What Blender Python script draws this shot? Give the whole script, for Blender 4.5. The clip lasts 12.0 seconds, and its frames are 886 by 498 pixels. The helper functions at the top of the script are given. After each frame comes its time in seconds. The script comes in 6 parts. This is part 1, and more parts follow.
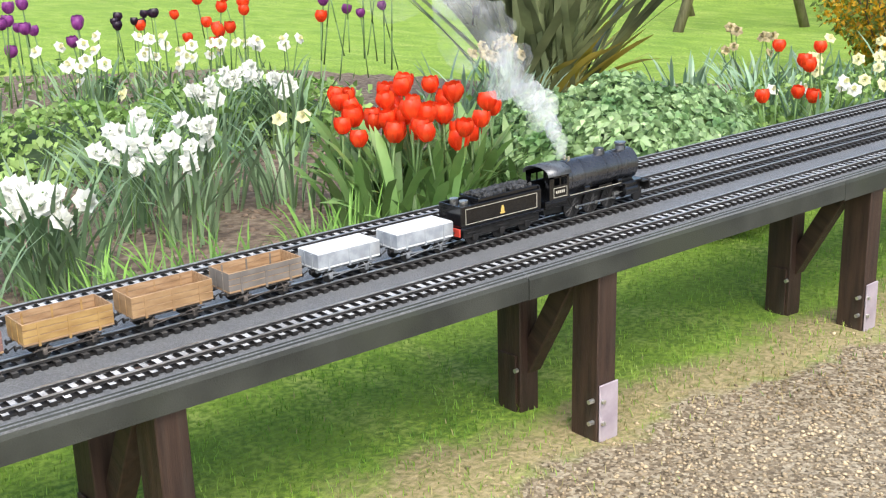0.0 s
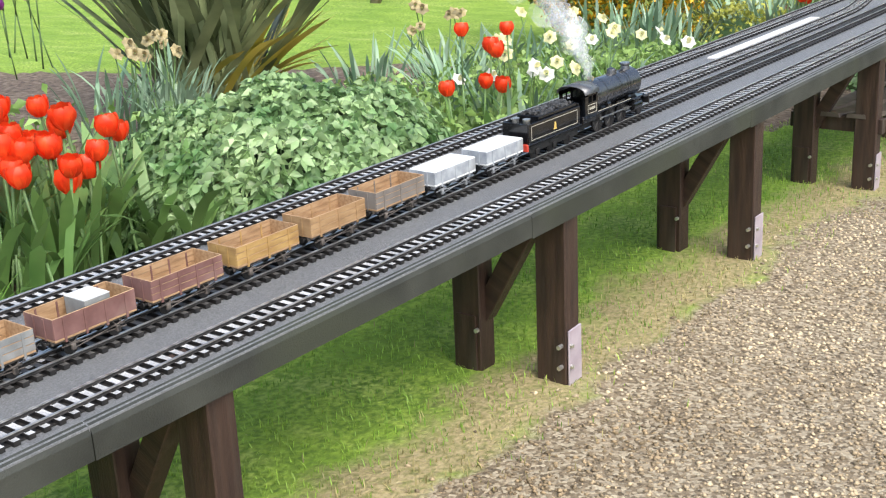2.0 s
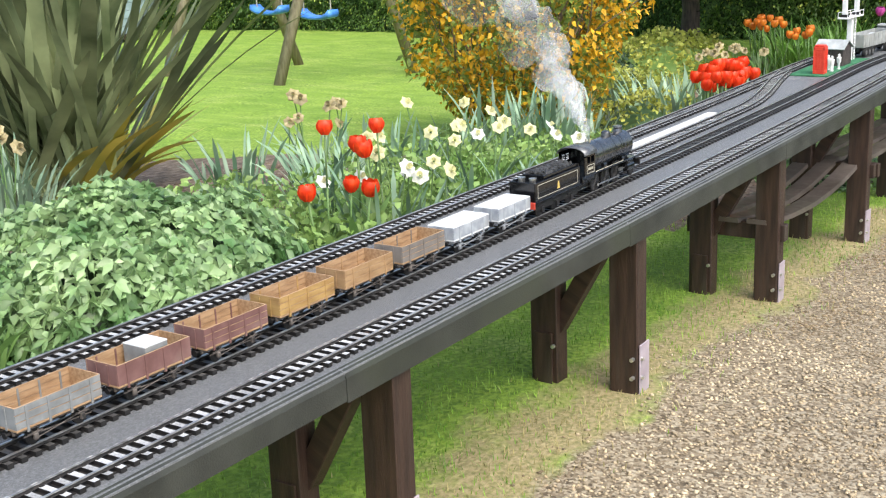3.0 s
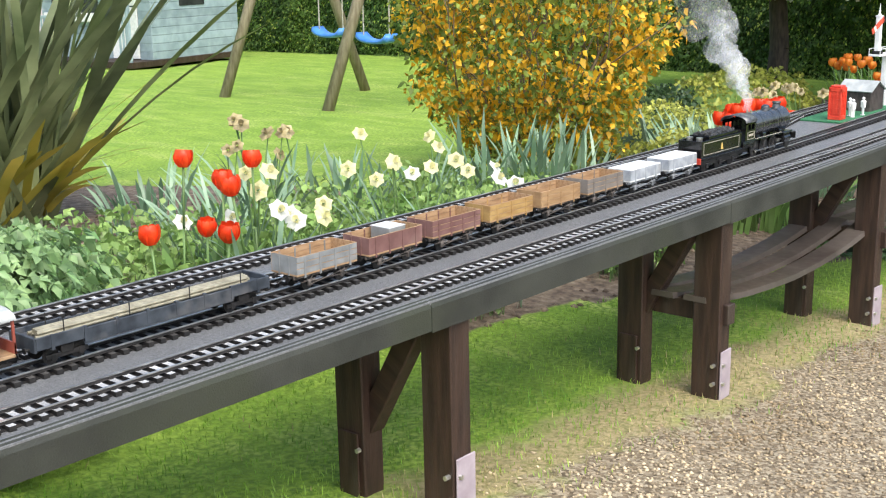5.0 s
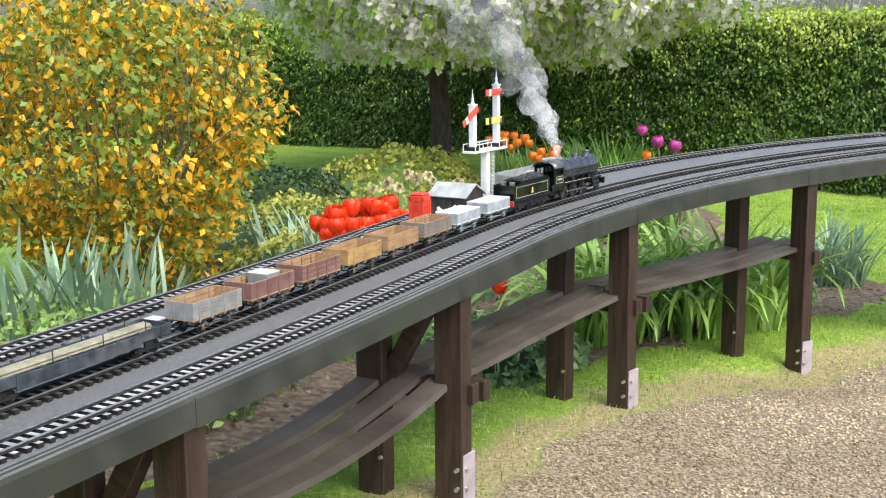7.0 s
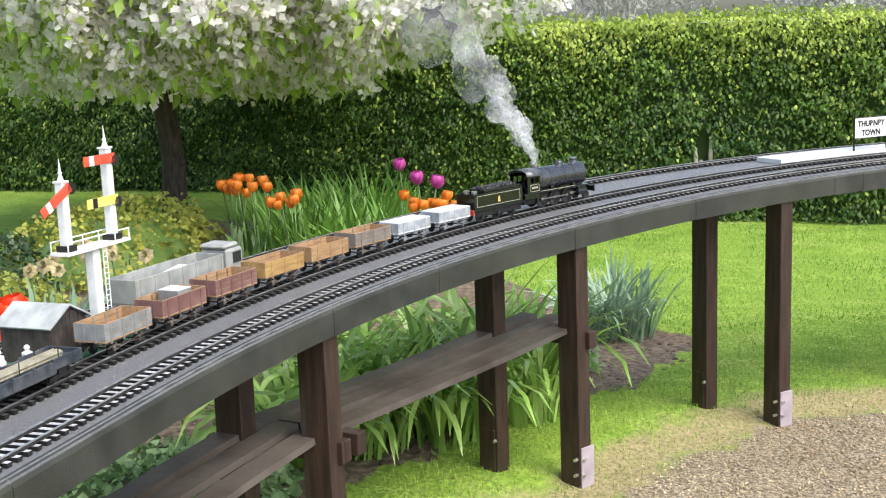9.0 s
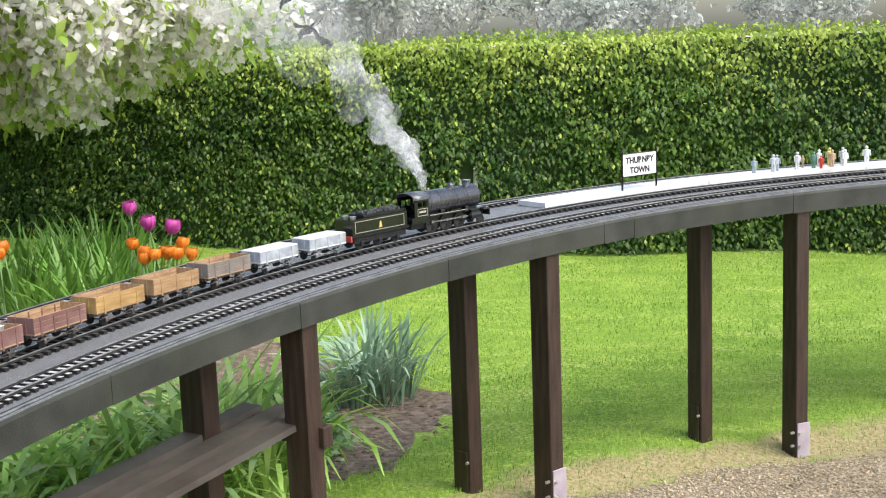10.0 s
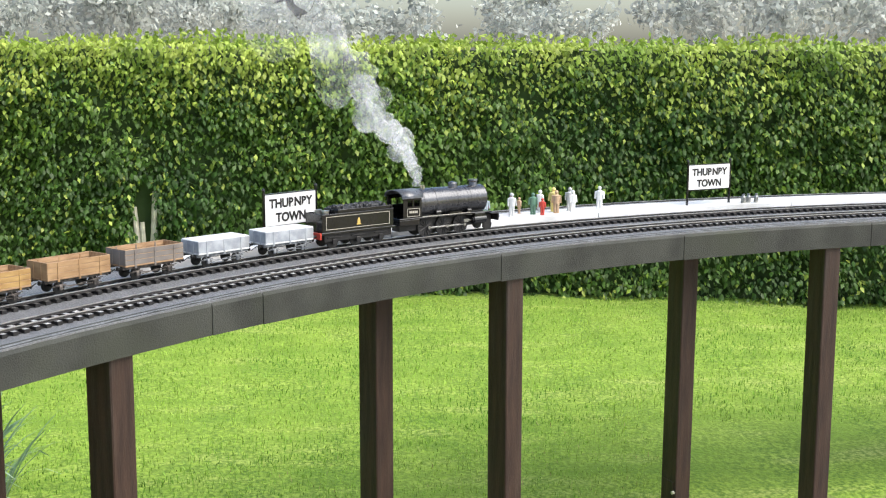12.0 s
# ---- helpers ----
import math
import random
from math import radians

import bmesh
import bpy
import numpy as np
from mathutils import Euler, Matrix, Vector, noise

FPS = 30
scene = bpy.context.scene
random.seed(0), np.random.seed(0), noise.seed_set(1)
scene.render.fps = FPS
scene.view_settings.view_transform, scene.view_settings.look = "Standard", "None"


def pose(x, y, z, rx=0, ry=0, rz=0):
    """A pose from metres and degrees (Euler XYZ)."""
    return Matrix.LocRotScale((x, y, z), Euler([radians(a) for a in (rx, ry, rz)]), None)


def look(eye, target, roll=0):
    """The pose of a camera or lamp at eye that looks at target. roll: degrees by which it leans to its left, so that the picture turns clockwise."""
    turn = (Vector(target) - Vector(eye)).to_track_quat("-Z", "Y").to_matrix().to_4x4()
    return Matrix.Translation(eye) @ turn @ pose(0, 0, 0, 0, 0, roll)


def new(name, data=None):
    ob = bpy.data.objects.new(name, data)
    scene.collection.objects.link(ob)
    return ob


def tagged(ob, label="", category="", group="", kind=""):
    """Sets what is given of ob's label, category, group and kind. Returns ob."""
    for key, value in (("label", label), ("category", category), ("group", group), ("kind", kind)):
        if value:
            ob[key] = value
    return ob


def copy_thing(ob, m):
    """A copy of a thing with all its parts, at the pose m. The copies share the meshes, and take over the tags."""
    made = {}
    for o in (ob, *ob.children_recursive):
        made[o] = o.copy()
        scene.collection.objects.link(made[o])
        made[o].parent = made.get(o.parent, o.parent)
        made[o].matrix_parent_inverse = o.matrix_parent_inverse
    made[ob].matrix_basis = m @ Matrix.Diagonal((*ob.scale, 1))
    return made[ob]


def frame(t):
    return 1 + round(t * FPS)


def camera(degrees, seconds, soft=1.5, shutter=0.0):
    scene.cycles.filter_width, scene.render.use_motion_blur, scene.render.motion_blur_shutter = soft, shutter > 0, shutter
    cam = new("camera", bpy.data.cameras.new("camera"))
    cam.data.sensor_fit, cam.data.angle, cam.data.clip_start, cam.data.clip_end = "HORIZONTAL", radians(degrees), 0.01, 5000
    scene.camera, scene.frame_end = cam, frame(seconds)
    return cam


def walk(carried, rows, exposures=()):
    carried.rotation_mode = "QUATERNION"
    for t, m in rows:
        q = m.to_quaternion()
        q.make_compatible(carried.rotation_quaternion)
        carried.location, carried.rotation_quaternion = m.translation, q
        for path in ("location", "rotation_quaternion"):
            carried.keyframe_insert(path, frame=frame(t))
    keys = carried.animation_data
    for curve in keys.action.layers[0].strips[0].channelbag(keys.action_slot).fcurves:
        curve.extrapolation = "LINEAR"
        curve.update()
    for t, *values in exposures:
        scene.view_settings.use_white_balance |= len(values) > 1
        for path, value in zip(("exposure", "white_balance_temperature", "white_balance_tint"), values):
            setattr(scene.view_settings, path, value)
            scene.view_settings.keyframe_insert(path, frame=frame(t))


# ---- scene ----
cam = camera(40.3, 12.0, soft=1.2)
PATH = [
    (0, (0.054, 0.022, 1.29), (1.271, 1.503, 0.723), -1.7),
    (0.5, (0.229, 0.093, 1.302), (1.532, 1.502, 0.74), -2.1),
    (1, (0.328, 0.233, 1.317), (1.792, 1.465, 0.732), -3.7),
    (1.5, (0.509, 0.349, 1.304), (1.973, 1.557, 0.674), -3.6),
    (2, (0.799, 0.392, 1.293), (2.299, 1.551, 0.655), -2.9),
    (2.5, (1.069, 0.491, 1.29), (2.661, 1.579, 0.757), -1.6),
    (3, (1.354, 0.487, 1.292), (2.948, 1.574, 0.764), -2.3),
    (3.2, (1.479, 0.442, 1.307), (3.085, 1.529, 0.816), -1.1),
    (5, (2.425, 0.273, 1.176), (3.894, 1.546, 0.703), -0.9),
    (5.5, (2.702, 0.329, 1.197), (4.275, 1.462, 0.706), -1.4),
    (6, (3.017, 0.357, 1.191), (4.643, 1.416, 0.708), -2.1),
    (6.5, (3.35, 0.355, 1.192), (5.004, 1.378, 0.723), -1.6),
    (6.7, (3.485, 0.359, 1.189), (5.181, 1.333, 0.771), -1.2),
    (8.3, (4.65, 0.577, 1.197), (6.463, 1.337, 0.827), -1.0),
    (8.5, (4.735, 0.545, 1.218), (6.575, 1.237, 0.85), -1.9),
    (9, (5.091, 0.569, 1.2), (6.96, 1.187, 0.846), -2.2),
    (9.5, (5.469, 0.566, 1.173), (7.367, 1.085, 0.814), -2.0),
    (10, (5.861, 0.582, 1.206), (7.816, 0.844, 0.876), -2.2),
    (10.5, (6.24, 0.528, 1.179), (8.202, 0.763, 0.874), -2.1),
    (11, (6.648, 0.498, 1.145), (8.619, 0.578, 0.811), -0.6),
    (11.5, (7.013, 0.428, 1.164), (8.982, 0.372, 0.82), -1.7),
    (12, (7.335, 0.254, 1.131), (9.306, 0.108, 0.82), 0.2),
]
walk(cam, [(t, look(eye, target, roll)) for t, eye, target, roll in PATH], exposures=[(0, 0.9, 6600, 7), (12, 0.9, 6600, 7)])

# ---- world and light ----
world = bpy.data.worlds.new("world")
scene.world = world
world.use_nodes = True
wn = world.node_tree
sky = wn.nodes.new("ShaderNodeTexSky")
sky.sky_type, sky.sun_disc = "NISHITA", False
sky.sun_elevation, sky.sun_rotation = radians(52), radians(208)
sky.air_density, sky.dust_density, sky.ozone_density = 1.0, 3.0, 1.0
bg = wn.nodes["Background"]
bg.inputs["Strength"].default_value = 0.15
wn.links.new(sky.outputs["Color"], bg.inputs["Color"])
sun_data = bpy.data.lights.new("sun", "SUN")
sun_data.energy, sun_data.angle, sun_data.color = 2.2, radians(60), (1.0, 0.98, 0.95)
sun = new("sun", sun_data)
AWAY = (math.sin(radians(208)) / math.tan(radians(52)), math.cos(radians(208)) / math.tan(radians(52)))
sun.matrix_world = look((20 * AWAY[0], 20 * AWAY[1], 20), (0, 0, 0))

# ---- materials ----


def rgb(c):
    return (*c, 1.0)


def surface(name, a, b, rough=0.6, scale=20.0, metal=0.0, bump=0.0, fine=0.0, spread=(0.35, 0.65), island=0.0, coat=0.0, stain=None, stretch=(1, 1, 1)):
    """A material that wanders between two colours at two scales, with fine relief. island: how far alike pieces differ in brightness."""
    m = bpy.data.materials.new(name)
    m.use_nodes = True
    n, l = m.node_tree.nodes, m.node_tree.links
    p = n["Principled BSDF"]
    co = n.new("ShaderNodeTexCoord")
    mp = n.new("ShaderNodeMapping")
    mp.inputs["Scale"].default_value = stretch
    l.new(co.outputs["Object"], mp.inputs["Vector"])
    t1 = n.new("ShaderNodeTexNoise")
    t1.inputs["Scale"].default_value, t1.inputs["Detail"].default_value = scale, 5.0
    l.new(mp.outputs["Vector"], t1.inputs["Vector"])
    ramp = n.new("ShaderNodeValToRGB")
    ramp.color_ramp.elements[0].position, ramp.color_ramp.elements[1].position = spread
    ramp.color_ramp.elements[0].color, ramp.color_ramp.elements[1].color = rgb(a), rgb(b)
    l.new(t1.outputs["Fac"], ramp.inputs["Fac"])
    out = ramp.outputs["Color"]
    t2 = n.new("ShaderNodeTexNoise")
    t2.inputs["Scale"].default_value, t2.inputs["Detail"].default_value = fine or scale * 7, 3.0
    l.new(mp.outputs["Vector"], t2.inputs["Vector"])
    if stain:
        r2 = n.new("ShaderNodeValToRGB")
        r2.color_ramp.elements[0].position, r2.color_ramp.elements[1].position = 0.52, 0.7
        t3 = n.new("ShaderNodeTexNoise")
        t3.inputs["Scale"].default_value, t3.inputs["Detail"].default_value = scale * 0.4, 6.0
        l.new(mp.outputs["Vector"], t3.inputs["Vector"])
        l.new(t3.outputs["Fac"], r2.inputs["Fac"])
        mx = n.new("ShaderNodeMix")
        mx.data_type = "RGBA"
        l.new(r2.outputs["Color"], mx.inputs["Factor"])
        l.new(out, mx.inputs["A"])
        mx.inputs["B"].default_value = rgb(stain)
        out = mx.outputs["Result"]
    hsv = n.new("ShaderNodeHueSaturation")
    l.new(out, hsv.inputs["Color"])
    mr = n.new("ShaderNodeMapRange")
    mr.inputs["To Min"].default_value, mr.inputs["To Max"].default_value = 1 - max(island, 0.12), 1 + max(island, 0.12)
    if island:
        geo = n.new("ShaderNodeNewGeometry")
        oi = n.new("ShaderNodeObjectInfo")
        ad = n.new("ShaderNodeMath")
        ad.operation = "ADD"
        l.new(geo.outputs["Random Per Island"], ad.inputs[0])
        l.new(oi.outputs["Random"], ad.inputs[1])
        fr = n.new("ShaderNodeMath")
        fr.operation = "FRACT"
        l.new(ad.outputs[0], fr.inputs[0])
        l.new(fr.outputs[0], mr.inputs["Value"])
    else:
        l.new(t2.outputs["Fac"], mr.inputs["Value"])
    l.new(mr.outputs["Result"], hsv.inputs["Value"])
    l.new(hsv.outputs["Color"], p.inputs["Base Color"])
    rr = n.new("ShaderNodeMapRange")
    rr.inputs["To Min"].default_value, rr.inputs["To Max"].default_value = max(rough - 0.12, 0.05), min(rough + 0.12, 1)
    l.new(t2.outputs["Fac"], rr.inputs["Value"])
    l.new(rr.outputs["Result"], p.inputs["Roughness"])
    p.inputs["Metallic"].default_value = metal
    p.inputs["Coat Weight"].default_value = coat
    if bump:
        bp = n.new("ShaderNodeBump")
        bp.inputs["Strength"].default_value, bp.inputs["Distance"].default_value = bump, 0.003
        l.new(t2.outputs["Fac"], bp.inputs["Height"])
        l.new(bp.outputs["Normal"], p.inputs["Normal"])
    return m


def leafy(name, a, b, rough=0.5, through_light=0.35, scale=3.0, spread=(0.35, 0.65), island=0.35):
    """Leaf or petal: a surface that lets some light through."""
    m = surface(name, a, b, rough, scale, island=island, spread=spread)
    n, l = m.node_tree.nodes, m.node_tree.links
    p, o = n["Principled BSDF"], n["Material Output"]
    tr = n.new("ShaderNodeBsdfTranslucent")
    l.new(p.inputs["Base Color"].links[0].from_socket, tr.inputs["Color"])
    mx = n.new("ShaderNodeMixShader")
    mx.inputs["Fac"].default_value = through_light
    l.new(p.outputs[0], mx.inputs[1])
    l.new(tr.outputs[0], mx.inputs[2])
    l.new(mx.outputs[0], o.inputs["Surface"])
    return m


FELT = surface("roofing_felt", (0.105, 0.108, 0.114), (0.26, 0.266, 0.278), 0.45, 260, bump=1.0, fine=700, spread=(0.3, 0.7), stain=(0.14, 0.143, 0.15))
# Greenish fascia felt, darkened below the deck top's tone to hold its shade.
FELT_EDGE_SHADED = surface("fascia_felt_shaded", (0.018, 0.02, 0.016), (0.042, 0.045, 0.037), 0.65, 9, bump=0.6, fine=300, stain=(0.032, 0.037, 0.024))
POST_WOOD = surface("brown_stained_wood", (0.02, 0.01, 0.007), (0.05, 0.027, 0.018), 0.55, 9, bump=0.5, stretch=(6, 6, 0.6), stain=(0.05, 0.038, 0.03))
BENCH_WOOD = surface("weathered_brown_board", (0.05, 0.039, 0.034), (0.11, 0.092, 0.082), 0.42, 5, bump=0.3, island=0.12, stain=(0.075, 0.07, 0.058))
PLATE = surface("grey_lilac_plastic", (0.3, 0.25, 0.29), (0.42, 0.36, 0.4), 0.45, 14)
BOLT = surface("zinc", (0.5, 0.5, 0.5), (0.7, 0.7, 0.68), 0.35, 60, metal=0.9)
RAIL = surface("rail_steel", (0.5, 0.48, 0.465), (0.75, 0.74, 0.72), 0.33, 30, metal=0.9)
RAIL_WEB = surface("rail_dark", (0.012, 0.011, 0.011), (0.035, 0.031, 0.03), 0.6, 40)
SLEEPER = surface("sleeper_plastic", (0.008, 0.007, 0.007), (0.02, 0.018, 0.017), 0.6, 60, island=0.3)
# Pale tops paint in the sky's reflection on black plastic.
SLEEPER_TOP_SHEEN = surface("sleeper_sky_sheen", (0.3, 0.3, 0.305), (0.58, 0.58, 0.585), 0.28, 35, island=0.25)
STRIP = surface("white_board", (0.6, 0.6, 0.6), (0.76, 0.76, 0.77), 0.6, 9, stain=(0.5, 0.5, 0.49))
BLACK = surface("loco_black", (0.003, 0.003, 0.0035), (0.008, 0.008, 0.009), 0.2, 25, coat=0.35)
ROOF_BOILER = surface("boiler_black", (0.06, 0.06, 0.065), (0.11, 0.11, 0.118), 0.26, 8, metal=0.75, coat=0.6)
# Cab roof's black raised to grey: the sky's sheen put into the colour.
ROOF_SHEEN = surface("roof_black_sky_sheen", (0.09, 0.092, 0.1), (0.16, 0.163, 0.17), 0.3, 25, metal=0.5)
GEAR_RUSTY = surface("weathered_underframe", (0.03, 0.026, 0.024), (0.17, 0.145, 0.13), 0.6, 70)
GEAR_GREY = surface("grey_underframe", (0.1, 0.11, 0.12), (0.3, 0.31, 0.33), 0.55, 70)
BLACK_MATT = surface("underframe_black", (0.005, 0.005, 0.005), (0.018, 0.016, 0.016), 0.5, 50)
LINING = surface("lining_cream", (0.42, 0.4, 0.32), (0.55, 0.5, 0.42), 0.5, 80)
CREST = surface("crest_gold", (0.55, 0.36, 0.08), (0.7, 0.5, 0.16), 0.5, 90)
BUFFER_RED = surface("buffer_beam_red", (0.5, 0.05, 0.03), (0.65, 0.08, 0.05), 0.5, 60)
COAL = surface("coal", (0.012, 0.012, 0.013), (0.06, 0.06, 0.062), 0.45, 120, bump=0.8)
STEEL = surface("bright_steel", (0.3, 0.3, 0.3), (0.55, 0.54, 0.52), 0.3, 50, metal=0.9)
W_GREY = surface("wagon_grey", (0.16, 0.168, 0.172), (0.27, 0.278, 0.28), 0.65, 22, stain=(0.17, 0.14, 0.12), bump=0.2)
W_BLUEGREY = surface("wagon_blue_grey", (0.018, 0.023, 0.032), (0.05, 0.06, 0.075), 0.55, 40, stain=(0.1, 0.1, 0.105))
W_TAN = surface("wagon_tan", (0.25, 0.145, 0.068), (0.37, 0.235, 0.12), 0.6, 18, stain=(0.2, 0.11, 0.05), stretch=(1, 1, 3))
W_YELLOW = surface("wagon_ochre", (0.28, 0.16, 0.055), (0.42, 0.27, 0.1), 0.6, 18, stain=(0.2, 0.1, 0.04), stretch=(1, 1, 3))
W_RED = surface("wagon_bauxite", (0.13, 0.06, 0.054), (0.22, 0.115, 0.105), 0.65, 20, stain=(0.22, 0.15, 0.13))
W_BROWN = surface("wagon_grey_brown", (0.14, 0.122, 0.11), (0.22, 0.195, 0.175), 0.65, 20, stain=(0.2, 0.15, 0.11))
W_WOOD = surface("bare_plank", (0.26, 0.155, 0.08), (0.39, 0.255, 0.145), 0.6, 30, stretch=(1, 6, 6))
SHEET = surface("pale_sheet", (0.55, 0.56, 0.57), (0.72, 0.73, 0.74), 0.55, 25, bump=0.3)
SHEET_SIDE = surface("dirty_white_paint", (0.24, 0.26, 0.295), (0.4, 0.425, 0.46), 0.6, 30, stain=(0.25, 0.25, 0.25))
VAN_RED = surface("van_bauxite", (0.26, 0.06, 0.04), (0.36, 0.1, 0.07), 0.55, 25)
BRASS = surface("pale_rod", (0.3, 0.27, 0.19), (0.45, 0.41, 0.3), 0.4, 60, metal=0.4)
WHITE = surface("white_paint", (0.7, 0.7, 0.7), (0.82, 0.82, 0.82), 0.45, 30)
SIGNAL_RED = surface("signal_red", (0.62, 0.06, 0.03), (0.72, 0.1, 0.05), 0.45, 40)
SIGNAL_YELLOW = surface("signal_yellow", (0.7, 0.6, 0.12), (0.78, 0.68, 0.2), 0.45, 40)
PHONE_RED = surface("kiosk_red", (0.6, 0.04, 0.02), (0.72, 0.07, 0.035), 0.4, 40)
GLASS_GREY = surface("kiosk_pane", (0.35, 0.37, 0.38), (0.5, 0.52, 0.53), 0.2, 20)
MAT_GREEN = surface("scatter_green", (0.02, 0.12, 0.05), (0.05, 0.22, 0.1), 0.9, 120, bump=0.6)
HUT_BROWN = surface("hut_dark_boards", (0.03, 0.024, 0.022), (0.07, 0.055, 0.05), 0.7, 40)
HUT_ROOF = surface("hut_roof", (0.3, 0.32, 0.32), (0.46, 0.48, 0.475), 0.5, 30)
TRUCK_GREY = surface("lorry_grey", (0.24, 0.25, 0.24), (0.36, 0.37, 0.36), 0.5, 30, stain=(0.3, 0.29, 0.26))
TYRE = surface("tyre_rubber", (0.012, 0.012, 0.012), (0.03, 0.03, 0.03), 0.8, 60)
HOUSE_BLUE = surface("blue_grey_shiplap", (0.21, 0.28, 0.31), (0.29, 0.37, 0.41), 0.65, 8, island=0.1)
HOUSE_DARK = surface("playhouse_dark_glass", (0.015, 0.017, 0.018), (0.04, 0.045, 0.045), 0.15, 8)
SWING_WOOD = surface("swing_pole", (0.16, 0.13, 0.085), (0.27, 0.23, 0.16), 0.75, 8, bump=0.4, stretch=(5, 5, 0.7))
SWING_BLUE = surface("swing_plastic", (0.05, 0.2, 0.62), (0.09, 0.28, 0.75), 0.35, 12)
ROPE = surface("swing_rope", (0.3, 0.28, 0.24), (0.45, 0.42, 0.36), 0.8, 60)
BARK = surface("bark", (0.022, 0.016, 0.013), (0.065, 0.048, 0.038), 0.85, 14, bump=0.8, stretch=(3, 3, 0.7))
TWIG = surface("twig_brown", (0.1, 0.075, 0.045), (0.2, 0.15, 0.09), 0.8, 14)
STEM = leafy("flower_stem", (0.11, 0.2, 0.06), (0.17, 0.28, 0.1), 0.5, 0.2)

# ---- geometry helpers ----


def finish(name, bm, material, smooth=False):
    me = bpy.data.meshes.new(name)
    bm.to_mesh(me)
    bm.free()
    for k in material if isinstance(material, (list, tuple)) else [material]:
        me.materials.append(k)
    if smooth:
        me.polygons.foreach_set("use_smooth", [True] * len(me.polygons))
    return me


def part(name, bm, material, parent=None, label="", smooth=False):
    """Links a bmesh as one mesh object under a thing or under a part."""
    ob = new(name, finish(name, bm, material, smooth))
    if parent:
        ob.parent = parent
    if label:
        tagged(ob, label)
    return ob


def raw(name, verts, faces, material, parent=None, smooth=False, slots=None):
    me = bpy.data.meshes.new(name)
    me.from_pydata([tuple(v) for v in verts], [], [tuple(f) for f in faces])
    for k in material if isinstance(material, (list, tuple)) else [material]:
        me.materials.append(k)
    if slots is not None:
        me.polygons.foreach_set("material_index", slots)
    if smooth:
        me.polygons.foreach_set("use_smooth", [True] * len(me.polygons))
    ob = new(name, me)
    if parent:
        ob.parent = parent
    return ob


def box(bm, x0, x1, y0, y1, z0, z1, bevel=0.0, m=None):
    """A box between those planes, its edges bevelled, turned by m."""
    r = bmesh.ops.create_cube(bm, size=1.0)
    vs = r["verts"]
    for v in vs:
        v.co = Vector(((x0 + x1) / 2 + v.co.x * (x1 - x0), (y0 + y1) / 2 + v.co.y * (y1 - y0), (z0 + z1) / 2 + v.co.z * (z1 - z0)))
    if bevel:
        es = {e for v in vs for e in v.link_edges}
        r = bmesh.ops.bevel(bm, geom=list(es), offset=bevel, segments=1, affect="EDGES", profile=0.5)
        vs = list({v for f in r["faces"] for v in f.verts} | {v for v in vs if v.is_valid})
    if m is not None:
        bmesh.ops.transform(bm, matrix=m, verts=vs)
    return vs


def rod(bm, a, b, r0, r1=None, n=8, caps=True):
    """A round bar from a to b."""
    a, b = Vector(a), Vector(b)
    d = b - a
    m = Matrix.Translation((a + b) / 2) @ d.to_track_quat("Z", "Y").to_matrix().to_4x4()
    r = bmesh.ops.create_cone(bm, cap_ends=caps, segments=n, radius1=r0, radius2=r0 if r1 is None else r1, depth=d.length, matrix=m)
    return r["verts"]


def ball(bm, c, r, sub=2, squash=(1, 1, 1)):
    v = bmesh.ops.create_icosphere(bm, subdivisions=sub, radius=1.0)["verts"]
    for k in v:
        k.co = Vector((c[0] + k.co.x * r * squash[0], c[1] + k.co.y * r * squash[1], c[2] + k.co.z * r * squash[2]))
    return v


def thing(name, x=0, y=0, z=0, rz=0, label="", category="", group="", kind=""):
    e = new(name)
    e.empty_display_size = 0.05
    e.matrix_basis = pose(x, y, z, 0, 0, rz)
    return tagged(e, label, category, group, kind)


# ---- plan: the line of the railway ----
BEND, RADIUS, EDGE = 7.0, 4.36, 1.80


def ease(a, b, v):
    t = np.clip((np.asarray(v, float) - a) / (b - a), 0, 1)
    return t * t * (3 - 2 * t)


def heading(s):
    """The turn in degrees of the railway at s metres along its front edge."""
    return -math.degrees(max(0.0, s - BEND) / RADIUS)


def place(s, d, z=0.0):
    """The point d metres behind the front edge, s metres along it."""
    if s < BEND:
        return Vector((s, EDGE + d, z))
    a = (s - BEND) / RADIUS
    return Vector((BEND + (RADIUS + d) * math.sin(a), EDGE - RADIUS + (RADIUS + d) * math.cos(a), z))


def deck(s):
    """Height of the deck."""
    return float(np.mean(np.interp([s - 0.5, s - 0.25, s, s + 0.25, s + 0.5], [0, 2, 4, 5.5, 6.5, 8, 9, 10, 11], [0.502, 0.504, 0.51, 0.515, 0.527, 0.555, 0.568, 0.59, 0.604])))


def depth(s):
    """How far the fascia hangs below the deck."""
    return float(np.interp(s, [2, 4.2, 5.5, 8.0, 9.0, 10.5, 12.0], [0.058, 0.066, 0.07, 0.078, 0.08, 0.083, 0.088]))


def along(x, y):
    """s and d of points of the plan."""
    x, y = np.asarray(x, float), np.asarray(y, float)
    dx, dy = x - BEND, y - (EDGE - RADIUS)
    bent = (x > BEND) & (dy > -6)
    a = np.arctan2(dx, dy)
    return np.where(bent, BEND + RADIUS * a, x), np.where(bent, np.hypot(dx, dy) - RADIUS, y - EDGE)


